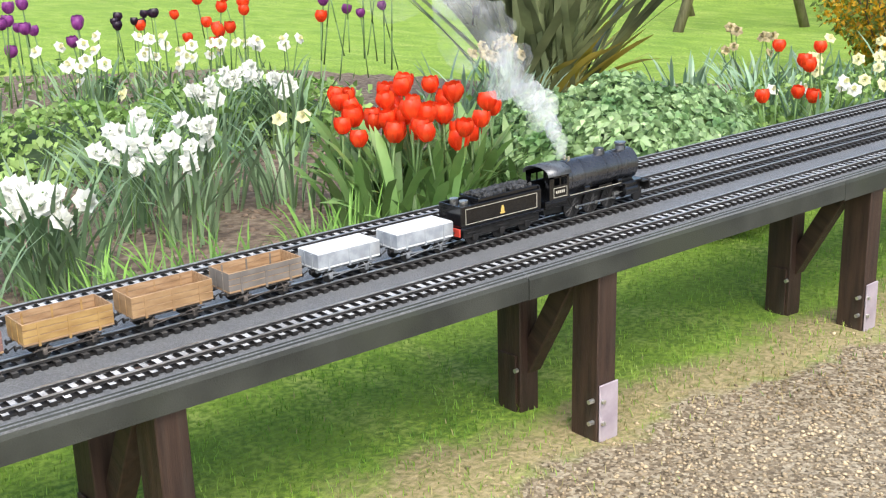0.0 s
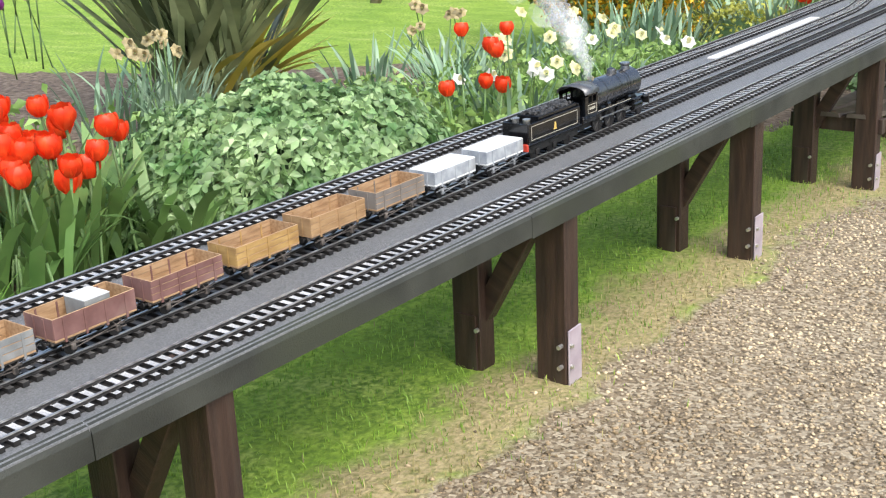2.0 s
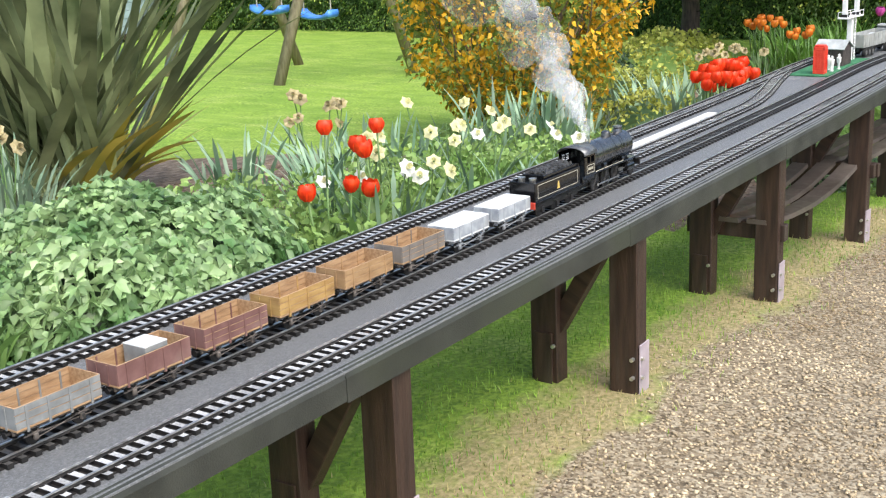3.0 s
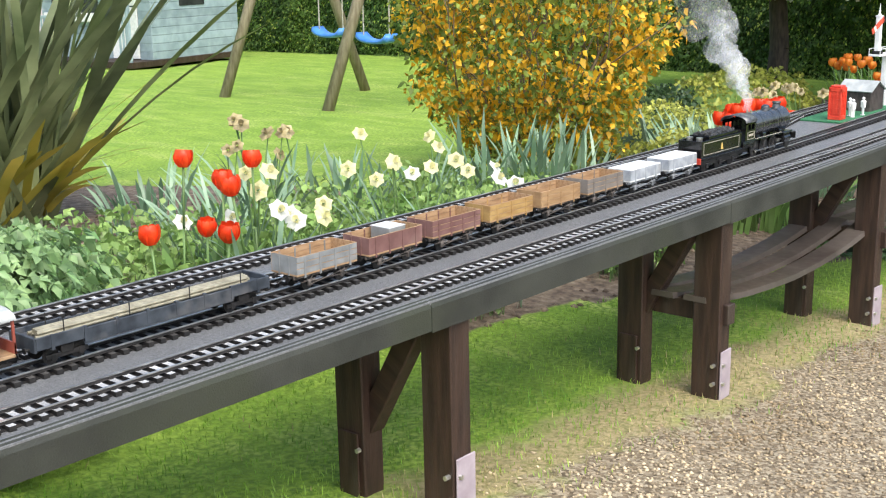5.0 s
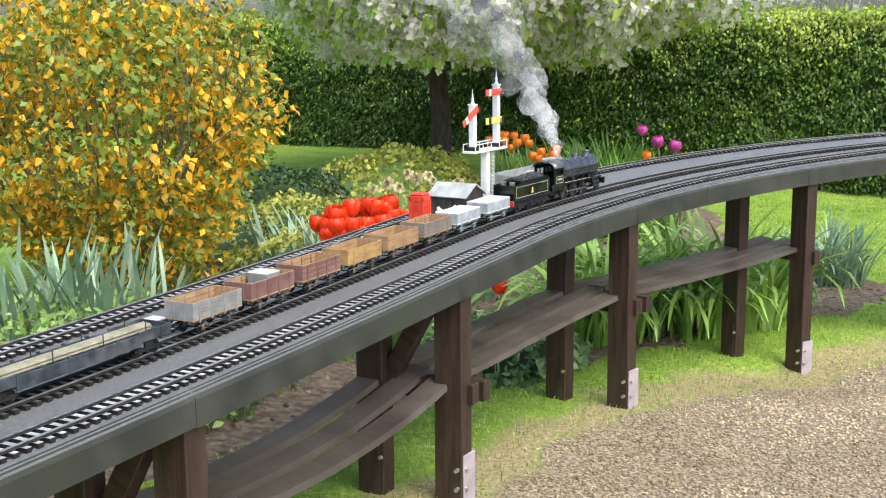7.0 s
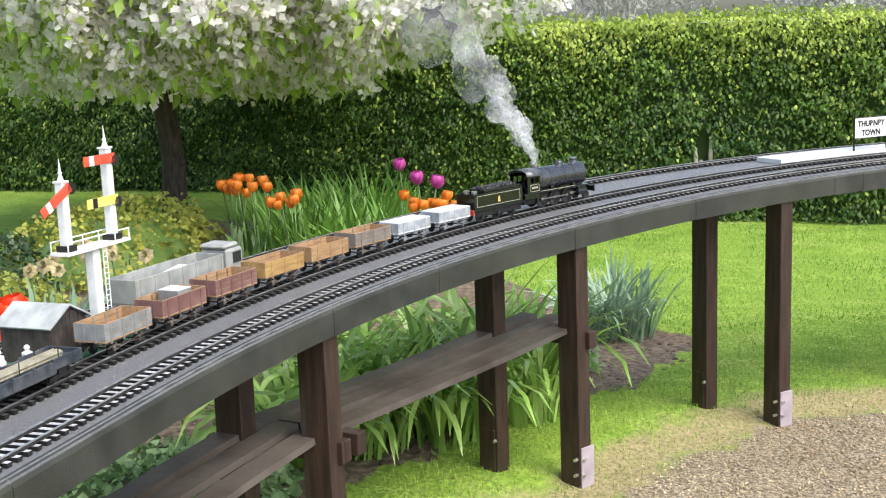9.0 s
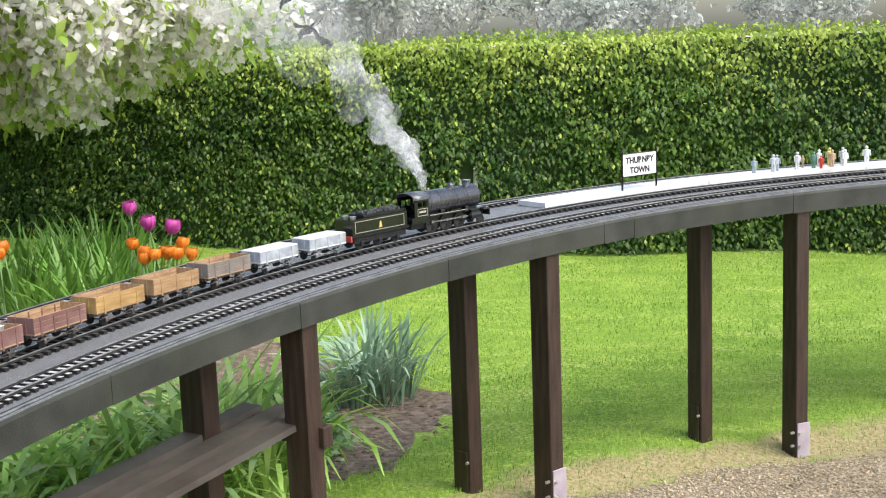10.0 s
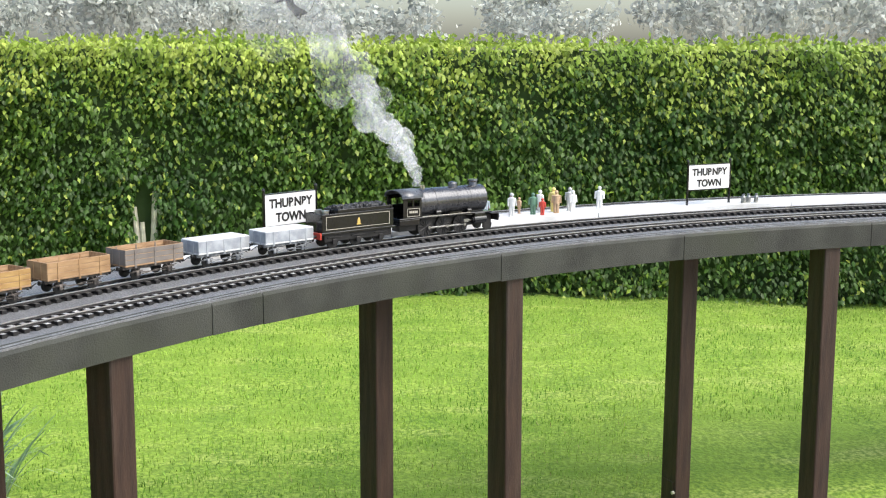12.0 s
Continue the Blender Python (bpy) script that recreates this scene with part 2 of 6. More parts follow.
def fall(x, y):
    """Height of the ground: it falls away along the walk."""
    x, y = np.asarray(x, float), np.asarray(y, float)
    g = np.interp(x, [-6, 2.0, 3.2, 4.3, 5.5, 6.6, 7.8, 8.9, 9.9, 10.7, 11.3, 12.6, 15, 40], [0.05, 0.036, 0.012, -0.018, -0.067, -0.138, -0.215, -0.28, -0.33, -0.42, -0.46, -0.46, -0.46, -0.46])
    s, d = along(x, y)
    w = ease(1.8, 6.0, y)
    return g * (1 - 0.5 * w) - 0.06 * ease(7.8, 9.0, s) * ease(-2.6, -1.2, d) * (1 - ease(0.02, 0.28, d)) * (1 - ease(11.2, 13.0, x))


FRONT_D = lambda s: 0.075 + 0.025 * float(ease(7.5, 9.5, s))
TRAIN_D = lambda s: 0.24 + 0.045 * float(ease(7.5, 9.5, s))
BACK_D = lambda s: 0.525 + 0.075 * float(ease(7.5, 9.5, s))
SIDE_D = lambda s: 0.355 + 0.17 * float(ease(5.9, 7.1, s)) - 0.115 * float(1 - ease(1.45, 2.35, s))

# ---- ground ----
BED = [(-5, 2.86), (4.4, 2.86), (5.2, 2.74), (6.3, 2.66), (7.2, 2.5), (8.2, 2.2), (9.2, 1.9), (10.0, 1.55), (10.85, 1.27), (11.4, 1.25), (11.9, 1.7), (12.6, 2.6), (13.9, 3.2), (14.3, 4.6),
       (13.6, 5.6), (11.0, 5.5), (9.2, 4.9), (7.4, 4.35), (6.7, 4.7), (6.2, 6.0), (5.2, 8.2), (3.4, 9.6), (-5, 10.5)]


def inside(px, py, poly):
    px, py = np.asarray(px, float), np.asarray(py, float)
    hit = np.zeros(px.shape, bool)
    for (x0, y0), (x1, y1) in zip(poly, poly[1:] + poly[:1]):
        if y0 != y1:
            hit ^= ((y0 > py) != (y1 > py)) & (px < (x1 - x0) * (py - y0) / (y1 - y0) + x0)
    return hit


def wobble(x, y, scale, seed=0.0):
    return np.sin(x * scale + 1.7 * seed + 1.3 * np.sin(y * scale * 0.7 + seed)) * np.cos(y * scale * 1.1 - seed + 1.1 * np.sin(x * scale * 0.8))


def lie(x, y):
    """Height of the ground's surface, with the heaped soil of the border and small unevenness."""
    x, y = np.asarray(x, float), np.asarray(y, float)
    heap = 0.1 * ease(2.6, 3.4, y) * (1 - ease(6.0, 9.0, x)) * (1 - ease(4.6, 6.6, y))
    near = (np.abs(x) < 30) & (np.abs(y) < 30)
    far = np.hypot(x, y)
    up = 2.2 * ease(70, 420, far) * ease(10, 60, x) - 0.8 * ease(18, 40, far)
    return fall(x, y) + heap + np.where(near, 0.006 * wobble(x, y, 9) + 0.012 * wobble(x, y, 2.1, 2), 0) + up


def ground_sheet():
    xs = np.concatenate([-np.geomspace(5000, 4, 26), np.arange(-2.0, 16.2, 0.075), np.geomspace(17, 5000, 60)])
    ys = np.concatenate([-np.geomspace(5000, 5, 26), np.arange(-3.6, 15.5, 0.075), np.geomspace(16.5, 5000, 40)])
    gx, gy = np.meshgrid(xs, ys)
    gz = lie(gx, gy)
    w, h = len(xs), len(ys)
    v = np.stack([gx.ravel(), gy.ravel(), gz.ravel()], 1)
    i = (np.arange(h - 1)[:, None] * w + np.arange(w - 1)[None]).ravel()
    ob = raw("ground", v, np.stack([i, i + 1, i + w + 1, i + w], 1), ground_material(), smooth=True)
    x, y = v[:, 0], v[:, 1]
    s, d = along(x, y)
    rim = np.interp(s, [8.0, 8.8, 9.3, 10.1, 11.0, 12.0], [-0.02, -0.12, -0.1, 0.08, 0.0, -0.06]) + 0.05 * wobble(x, y, 5) + 0.03 * wobble(x, y, 13, 3)
    gravel = np.clip((rim - d) / 0.22 + 0.5, 0, 1)
    gravel = np.where((d > 0.5) | (x > 14.8) | (y < -40), 0, gravel)
    soil = inside(x + 0.06 * wobble(x, y, 4), y + 0.06 * wobble(x, y, 5, 1), BED).astype(float)
    straw = np.clip(1 - np.abs(d - rim - 0.11) / 0.27, 0, 1) * (d < 0.6)
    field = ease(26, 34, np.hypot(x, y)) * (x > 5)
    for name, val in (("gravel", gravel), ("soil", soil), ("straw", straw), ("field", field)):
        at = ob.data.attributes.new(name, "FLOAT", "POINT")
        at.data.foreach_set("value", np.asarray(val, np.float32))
    return tagged(ob, "mown lawn, gravel drive and bare soil border sloping away", "ground", kind="structure")


def ground_material():
    m = bpy.data.materials.new("lawn_gravel_soil")
    m.use_nodes = True
    n, l = m.node_tree.nodes, m.node_tree.links
    p = n["Principled BSDF"]
    co = n.new("ShaderNodeTexCoord")

    def noise_tex(scale, detail=4, stretch=None):
        t = n.new("ShaderNodeTexNoise")
        t.inputs["Scale"].default_value, t.inputs["Detail"].default_value = scale, detail
        if stretch:
            mp = n.new("ShaderNodeMapping")
            mp.inputs["Scale"].default_value = stretch
            l.new(co.outputs["Object"], mp.inputs["Vector"])
            l.new(mp.outputs["Vector"], t.inputs["Vector"])
        else:
            l.new(co.outputs["Object"], t.inputs["Vector"])
        return t.outputs["Fac"]

    def ramp(fac, *stops):
        r = n.new("ShaderNodeValToRGB")
        e = r.color_ramp.elements
        while len(e) < len(stops):
            e.new(0.5)
        for k, (pos, c) in zip(e, stops):
            k.position, k.color = pos, rgb(c)
        l.new(fac, r.inputs["Fac"])
        return r.outputs["Color"]

    def mix(fac, a, b):
        x = n.new("ShaderNodeMix")
        x.data_type = "RGBA"
        l.new(fac, x.inputs["Factor"])
        l.new(a, x.inputs["A"])
        l.new(b, x.inputs["B"])
        return x.outputs["Result"]

    def mask(name, scale, sharp):
        a = n.new("ShaderNodeAttribute")
        a.attribute_name = name
        t = noise_tex(scale, 5)
        k = n.new("ShaderNodeMath")
        k.operation = "MULTIPLY_ADD"
        l.new(t, k.inputs[0])
        k.inputs[1].default_value = 0.9
        l.new(a.outputs["Fac"], k.inputs[2])
        r = n.new("ShaderNodeMapRange")
        r.inputs["From Min"].default_value, r.inputs["From Max"].default_value = 0.95 - sharp, 0.95 + sharp
        l.new(k.outputs[0], r.inputs["Value"])
        return r.outputs["Result"]

    lawn = mix(ramp(noise_tex(55, 6), (0.38, (0, 0, 0)), (0.62, (1, 1, 1))), ramp(noise_tex(1.6, 6, (0.6, 2.4, 1)), (0.3, (0.09, 0.18, 0.014)), (0.7, (0.18, 0.28, 0.03))), ramp(noise_tex(3.2, 6, (2.2, 0.6, 1)), (0.3, (0.17, 0.3, 0.025)), (0.55, (0.29, 0.42, 0.055)), (0.75, (0.42, 0.48, 0.13))))
    straw = ramp(noise_tex(60, 5), (0.3, (0.16, 0.17, 0.05)), (0.55, (0.33, 0.27, 0.14)), (0.8, (0.42, 0.36, 0.2)))
    soil = ramp(noise_tex(26, 8), (0.3, (0.06, 0.042, 0.03)), (0.5, (0.15, 0.108, 0.078)), (0.75, (0.3, 0.24, 0.18)))
    vor = n.new("ShaderNodeTexVoronoi")
    vor.inputs["Scale"].default_value = 115
    l.new(co.outputs["Object"], vor.inputs["Vector"])
    gravel = ramp(vor.outputs["Color"], (0.1, (0.09, 0.066, 0.04)), (0.45, (0.22, 0.17, 0.11)), (0.9, (0.42, 0.36, 0.26)))
    # Dry field soil, paled further: distance haze put into its colour.
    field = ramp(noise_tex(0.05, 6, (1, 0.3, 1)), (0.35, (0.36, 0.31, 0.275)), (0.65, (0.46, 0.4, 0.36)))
    c = mix(mask("straw", 7, 0.2), lawn, straw)
    c = mix(mask("gravel", 9, 0.12), c, gravel)
    c = mix(mask("soil", 6, 0.1), c, soil)
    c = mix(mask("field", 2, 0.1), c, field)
    l.new(c, p.inputs["Base Color"])
    p.inputs["Roughness"].default_value = 0.9
    b = n.new("ShaderNodeBump")
    b.inputs["Strength"].default_value, b.inputs["Distance"].default_value = 0.8, 0.012
    l.new(noise_tex(75, 6), b.inputs["Height"])
    l.new(b.outputs["Normal"], p.inputs["Normal"])
    return m


ground_sheet()

# ---- deck of the railway ----
S0, S1 = -2.6, 15.6


def swept(bm, profile, s0, s1, step=0.1, at=None, cap=True, slot=0):
    """Sweeps a closed profile of (d, z) along the line; at: offset of d, by s."""
    n = max(2, int(math.ceil((s1 - s0) / step)) + 1)
    rings = []
    for k in range(n):
        s = s0 + (s1 - s0) * k / (n - 1)
        o = at(s) if at else 0.0
        rings.append([bm.verts.new(place(s, o + d, deck(s) + z)) for d, z in profile])
    m = len(profile)
    for a, b in zip(rings, rings[1:]):
        for i in range(m):
            bm.faces.new((a[i], b[i], b[(i + 1) % m], a[(i + 1) % m])).material_index = slot
    if cap:
        bm.faces.new(rings[0])
        bm.faces.new(rings[-1][::-1])
    return rings


deck_thing = thing("railway_deck", label="long raised railway deck covered with dark mineral felt", category="railway deck", kind="structure")
bm = bmesh.new()
swept(bm, [(0.004, -0.004), (0.014, 0.0), (0.47, 0.0), (0.47, -0.018), (0.004, -0.018)], S0, S1)
part("deck_top", bm, FELT, deck_thing)
bm = bmesh.new()
swept(bm, [(-0.135, -0.001), (0.062, -0.001), (0.066, -0.005), (0.066, -0.018), (-0.135, -0.017)], S0, S1, 0.1, BACK_D)
part("rear_deck_top", bm, FELT, deck_thing)
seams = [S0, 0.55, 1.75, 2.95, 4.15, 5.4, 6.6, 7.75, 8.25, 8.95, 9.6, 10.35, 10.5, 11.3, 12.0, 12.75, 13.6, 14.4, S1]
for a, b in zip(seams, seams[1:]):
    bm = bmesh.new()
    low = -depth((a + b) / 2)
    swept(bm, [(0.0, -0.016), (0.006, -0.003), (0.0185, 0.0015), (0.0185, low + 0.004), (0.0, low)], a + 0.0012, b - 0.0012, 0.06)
    part("fascia_panel", bm, FELT_EDGE_SHADED, deck_thing)
bm = bmesh.new()
swept(bm, [(0.035, -0.019), (0.06, -0.019), (0.06, -0.085), (0.035, -0.085)], S0, S1, 0.1, BACK_D)
part("rear_beam", bm, FELT_EDGE_SHADED, deck_thing)
bm = bmesh.new()
swept(bm, [(0.03, -0.02), (0.07, -0.02), (0.07, -0.06), (0.03, -0.06)], S0, S1)
swept(bm, [(0.27, -0.02), (0.31, -0.02), (0.31, -0.06), (0.27, -0.06)], S0, S1)
part("joist", bm, POST_WOOD, deck_thing)

# ---- tracks ----
RAILTOP = 0.0158


def sleeper_mesh():
    bm = bmesh.new()
    box(bm, -0.0058, 0.0058, -0.039, 0.039, 0.0, 0.0085)
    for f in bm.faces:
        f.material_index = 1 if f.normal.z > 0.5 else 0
    for y in (-0.0225, 0.0225):
        box(bm, -0.004, 0.004, y - 0.0055, y + 0.0055, 0.0085, 0.0098)
    return finish("sleeper", bm, [SLEEPER, SLEEPER_TOP_SHEEN])


SLEEPER_CLEAN = surface("sleeper_oily", (0.03, 0.028, 0.027), (0.11, 0.105, 0.1), 0.45, 35, island=0.2)
SLEEPER_MESH = sleeper_mesh()
SLEEPER_DARK = SLEEPER_MESH.copy()
SLEEPER_DARK.materials[1] = SLEEPER_CLEAN
SL_V = np.array([v.co for v in SLEEPER_MESH.vertices])
SL_F = [tuple(p.vertices) for p in SLEEPER_MESH.polygons]
SL_M = [p.material_index for p in SLEEPER_MESH.polygons]


def track(name, at, s0, s1, label, singles=None, dark=False):
    t = thing(name, label=label, category="model track")
    for side in (-1, 1):
        bm = bmesh.new()
        c = side * 0.0225
        r = swept(bm, [(c - 0.0032, 0.0092), (c - 0.0012, 0.01), (c - 0.001, 0.013), (c - 0.0019, 0.0138), (c - 0.0019, RAILTOP), (c + 0.0019, RAILTOP), (c + 0.0019, 0.0138),
                       (c + 0.001, 0.013), (c + 0.0012, 0.01), (c + 0.0032, 0.0092)], s0, s1, 0.08, at)
        for i, f in enumerate(bm.faces):
            f.material_index = 0 if i % 10 in (3, 4, 5) else 1
        part("rail", bm, [RAIL, RAIL_WEB], t)
    verts, faces, mats = [], [], []
    for k in range(int((s1 - s0) / 0.026)):
        s = s0 + 0.013 + 0.026 * k
        ds = 0.05
        slope = (at(s + ds) - at(s - ds)) / (2 * ds)
        m = Matrix.Translation(place(s, at(s), deck(s) + 0.0005)) @ pose(0, 0, 0, 0, 0, heading(s) + math.degrees(math.atan(slope)) + random.uniform(-1, 1))
        if singles and singles[0] < s < singles[1]:
            o = new("sleeper", SLEEPER_DARK if dark else SLEEPER_MESH)
            o.parent = t
            o.matrix_basis = m
        else:
            mm = np.array(m)
            n0 = len(verts)
            verts += list(SL_V @ mm[:3, :3].T + mm[:3, 3])
            faces += [tuple(i + n0 for i in f) for f in SL_F]
            mats += SL_M
    tagged(raw("sleeper_run", verts, faces, [SLEEPER, SLEEPER_CLEAN if dark else SLEEPER_TOP_SHEEN], t, slots=mats), kind="stuff")
    return t


# Black strips added under the tracks as painted shade between the sleepers.
gap_shade = thing("track_underlay", label="thin black strips beneath the model tracks in place of shade between sleepers", category="underlay")
for at, a, c in ((FRONT_D, S0, S1), (TRAIN_D, S0, S1), (BACK_D, S0, S1), (SIDE_D, 1.75, 6.9)):
    bm = bmesh.new()
    swept(bm, [(-0.031, 0.0006), (0.031, 0.0006), (0.031, 0.0022), (-0.031, 0.0022)], a + 0.003, c - 0.003, 0.1, at)
    part("underlay_strip", bm, SLEEPER, gap_shade)
track("front_track", FRONT_D, S0, S1, "empty model railway track with pale-topped black sleepers and steel rails", (1.0, 8.7))
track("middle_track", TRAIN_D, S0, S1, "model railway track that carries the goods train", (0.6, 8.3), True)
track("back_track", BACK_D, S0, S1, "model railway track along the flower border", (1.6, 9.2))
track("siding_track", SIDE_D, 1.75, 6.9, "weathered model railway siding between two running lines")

bm = bmesh.new()
swept(bm, [(0.408, 0.001), (0.446, 0.001), (0.446, 0.006), (0.408, 0.006)], 4.8, 5.8)
tagged(part("loading_strip", bm, STRIP), "narrow white board lying beside the siding", "board")
platform = thing("station_platform", label="white painted model station platform on the curved deck", category="platform")
for a, b in ((10.42, 11.2), (11.2, 11.95), (11.95, 12.7), (12.7, 13.5), (13.5, 14.4)):
    bm = bmesh.new()
    swept(bm, [(0.378, 0.001), (0.53, 0.001), (0.53, 0.02), (0.378, 0.02)], a + 0.002, b - 0.002)
    part("platform_slab", bm, STRIP, platform)

# ---- posts and benches ----
FRONT_POSTS = [-1.35, -0.2, 0.905, 2.013, 3.138, 4.25, 5.41, 6.55, 7.75, 9.0, 10.11, 11.363, 12.61, 13.9]
REAR_BACK = lambda s: float(np.interp(s, [7.6, 9.04, 10.12, 11.4, 12.64], [0.03, 0.15, 0.16, 0.285, 0.39]))


def post(s, d, plate, group):
    p = place(s, d)
    z0 = float(lie(p.x, p.y)) - 0.05
    under = deck(s) - 0.018 - z0
    t = thing("timber_post", p.x, p.y, z0, heading(s), "dark brown timber post with a lilac foot plate" if plate else "dark brown timber post under the raised railway deck", "post", group)
    bm = bmesh.new()
    lean = random.uniform(-0.006, 0.006)
    vs = box(bm, -0.031, 0.031, 0, 0.085, 0, under, 0.003)
    for v in vs:
        v.co.x += lean * (under - v.co.z) / under
    part("post", bm, POST_WOOD, t)
    if plate:
        bm = bmesh.new()
        box(bm, -0.026, 0.037, -0.006, -0.001, 0.05, 0.195, 0.0015, pose(lean, 0, 0, 0, 0, random.uniform(-4, 4)))
        part("foot_plate", bm, PLATE, t)
        for z in (0.1, 0.155):
            bm = bmesh.new()
            rod(bm, (-0.046 + lean, 0.012, z), (-0.03 + lean, 0.012, z), 0.006, n=6)
            rod(bm, (-0.018 + lean, -0.014, z), (-0.018 + lean, -0.004, z), 0.006, n=6)
            part("bolt", bm, BOLT, t)
    else:
        bm = bmesh.new()
        box(bm, -0.037, -0.0315, 0.012, 0.07, 0.04, 0.2, 0.001)
        part("foot_plate", bm, POST_WOOD, t)
        bm = bmesh.new()
        rod(bm, (-0.046, 0.006, 0.165), (-0.036, 0.006, 0.165), 0.006, n=6)
        part("bolt", bm, BOLT, t)
    return t


for k, s in enumerate(FRONT_POSTS):
    post(s, 0.012, True, "front posts of the deck")
    sr = s - REAR_BACK(s)
    post(sr, 0.245, False, "rear posts of the deck")
    if s < 7.0:
        a, b = place(sr, 0.262), place(s, 0.085)
        bm = bmesh.new()
        z0, z1 = deck(s) - 0.33, deck(s) - 0.03
        y0, y1 = 0.25, 0.08
        ln = math.hypot(y0 - y1, z1 - z0)
        box(bm, -0.022, 0.022, -ln / 2 - 0.03, ln / 2 + 0.03, -0.024, 0.024, 0.002)
        br = part("diagonal_brace", bm, POST_WOOD)
        br.matrix_basis = pose(s - 0.015, EDGE + (y0 + y1) / 2, (z0 + z1) / 2, -math.degrees(math.atan2(z1 - z0, y0 - y1)), 0, 0)
        tagged(br, "dark brown diagonal timber brace between two posts", "brace", "braces under the deck")


def bench(s0, s1, z, sag):
    t = thing("slatted_bench", label="low bench of three sagging weathered brown boards fixed between the posts", category="bench", group="benches under the deck")
    for d0 in (0.055, 0.155, 0.255):
        bm = bmesh.new()
        n, rings = 14, []
        o = random.uniform(-0.02, 0.02)
        for i in range(n):
            u = i / (n - 1)
            s = s0 + (s1 - s0) * u + o
            zz = z - sag * (1 - (2 * u - 1) ** 2) + random.uniform(-0.001, 0.001)
            rings.append([bm.verts.new(place(s, d, zz + h)) for d, h in ((d0, 0), (d0 + 0.003, 0.017), (d0 + 0.071, 0.017), (d0 + 0.074, 0))])
        for a, b in zip(rings, rings[1:]):
            for i in range(4):
                bm.faces.new((a[i], b[i], b[(i + 1) % 4], a[(i + 1) % 4]))
        bm.faces.new(rings[0])
        bm.faces.new(rings[-1][::-1])
        part("slat", bm, BENCH_WOOD, t)
    for s in (s0 + 0.06, s1 - 0.03):
        bm = bmesh.new()
        p = place(s, 0.0)
        box(bm, -0.02, 0.02, -0.005, 0.36, -0.06, -0.001, 0.002, Matrix.Translation((p.x, p.y, z)) @ pose(0, 0, 0, 0, 0, heading(s)))
        part("bearer", bm, POST_WOOD, t)
    return t


bench(5.36, 6.60, 0.21, 0.055)
bench(6.58, 7.80, 0.2, 0.015)
bench(7.78, 9.06, 0.2, 0.03)

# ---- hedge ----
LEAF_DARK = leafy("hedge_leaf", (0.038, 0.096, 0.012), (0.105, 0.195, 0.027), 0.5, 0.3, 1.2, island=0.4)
LEAF_TOP = leafy("hedge_new_growth_top_light", (0.19, 0.31, 0.03), (0.46, 0.54, 0.1), 0.5, 0.35, 2.0, island=0.3)
PALE_BARK = surface("pale_bark", (0.4, 0.37, 0.31), (0.62, 0.58, 0.5), 0.85, 20, bump=0.5)
# Dark core colour stands in for the shade between the leaves.
SHADE_CORE = surface("hedge_inside", (0.02, 0.04, 0.009), (0.045, 0.08, 0.018), 0.9, 6)


def leaves(name, pos, direction, size, material, parent=None, droop=0.2, slots=None, width=0.62, face=None):
    """Many small folded leaves in one mesh: at pos, pointing along direction."""
    n = len(pos)
    rng = np.random.default_rng(len(name) * 131 + n)
    d = direction / (np.linalg.norm(direction, axis=1, keepdims=True) + 1e-9)
    side = np.cross(d, rng.normal(size=(n, 3)) if face is None else rng.normal(0, 0.33, (n, 3)) + np.array(face))
    side /= np.linalg.norm(side, axis=1, keepdims=True) + 1e-9
    up = np.cross(side, d)
    sz = np.asarray(size, float).reshape(-1, 1) * np.ones((n, 1))
    tip = pos + d * sz - np.array([0, 0, 1]) * sz * droop
    mid = pos + d * sz * 0.5 + up * sz * 0.06
    a = mid + side * sz * width * 0.5 - up * sz * 0.1
    b = mid - side * sz * width * 0.5 - up * sz * 0.1
    v = np.stack([pos, a, tip, b, mid], 1).reshape(-1, 3)
    k = np.arange(n)[:, None] * 5
    f = np.concatenate([np.concatenate([k, k + 1, k + 4], 1), np.concatenate([k + 1, k + 2, k + 4], 1), np.concatenate([k + 2, k + 3, k + 4], 1), np.concatenate([k + 3, k, k + 4], 1)], 1).reshape(-1, 3)
    me = bpy.data.meshes.new(name)
    me.vertices.add(len(v))
    me.vertices.foreach_set("co", v.ravel())
    me.loops.add(len(f) * 3)
    me.loops.foreach_set("vertex_index", f.ravel().astype(np.int32))
    me.polygons.add(len(f))
    me.polygons.foreach_set("loop_start", np.arange(len(f), dtype=np.int32) * 3)
    for mt in material if isinstance(material, (list, tuple)) else [material]:
        me.materials.append(mt)
    if slots is not None:
        me.polygons.foreach_set("material_index", np.repeat(slots, 4).astype(np.int32))
    me.update(calc_edges=True)
    ob = new(name, me)
    if parent:
        ob.parent = parent
    return ob


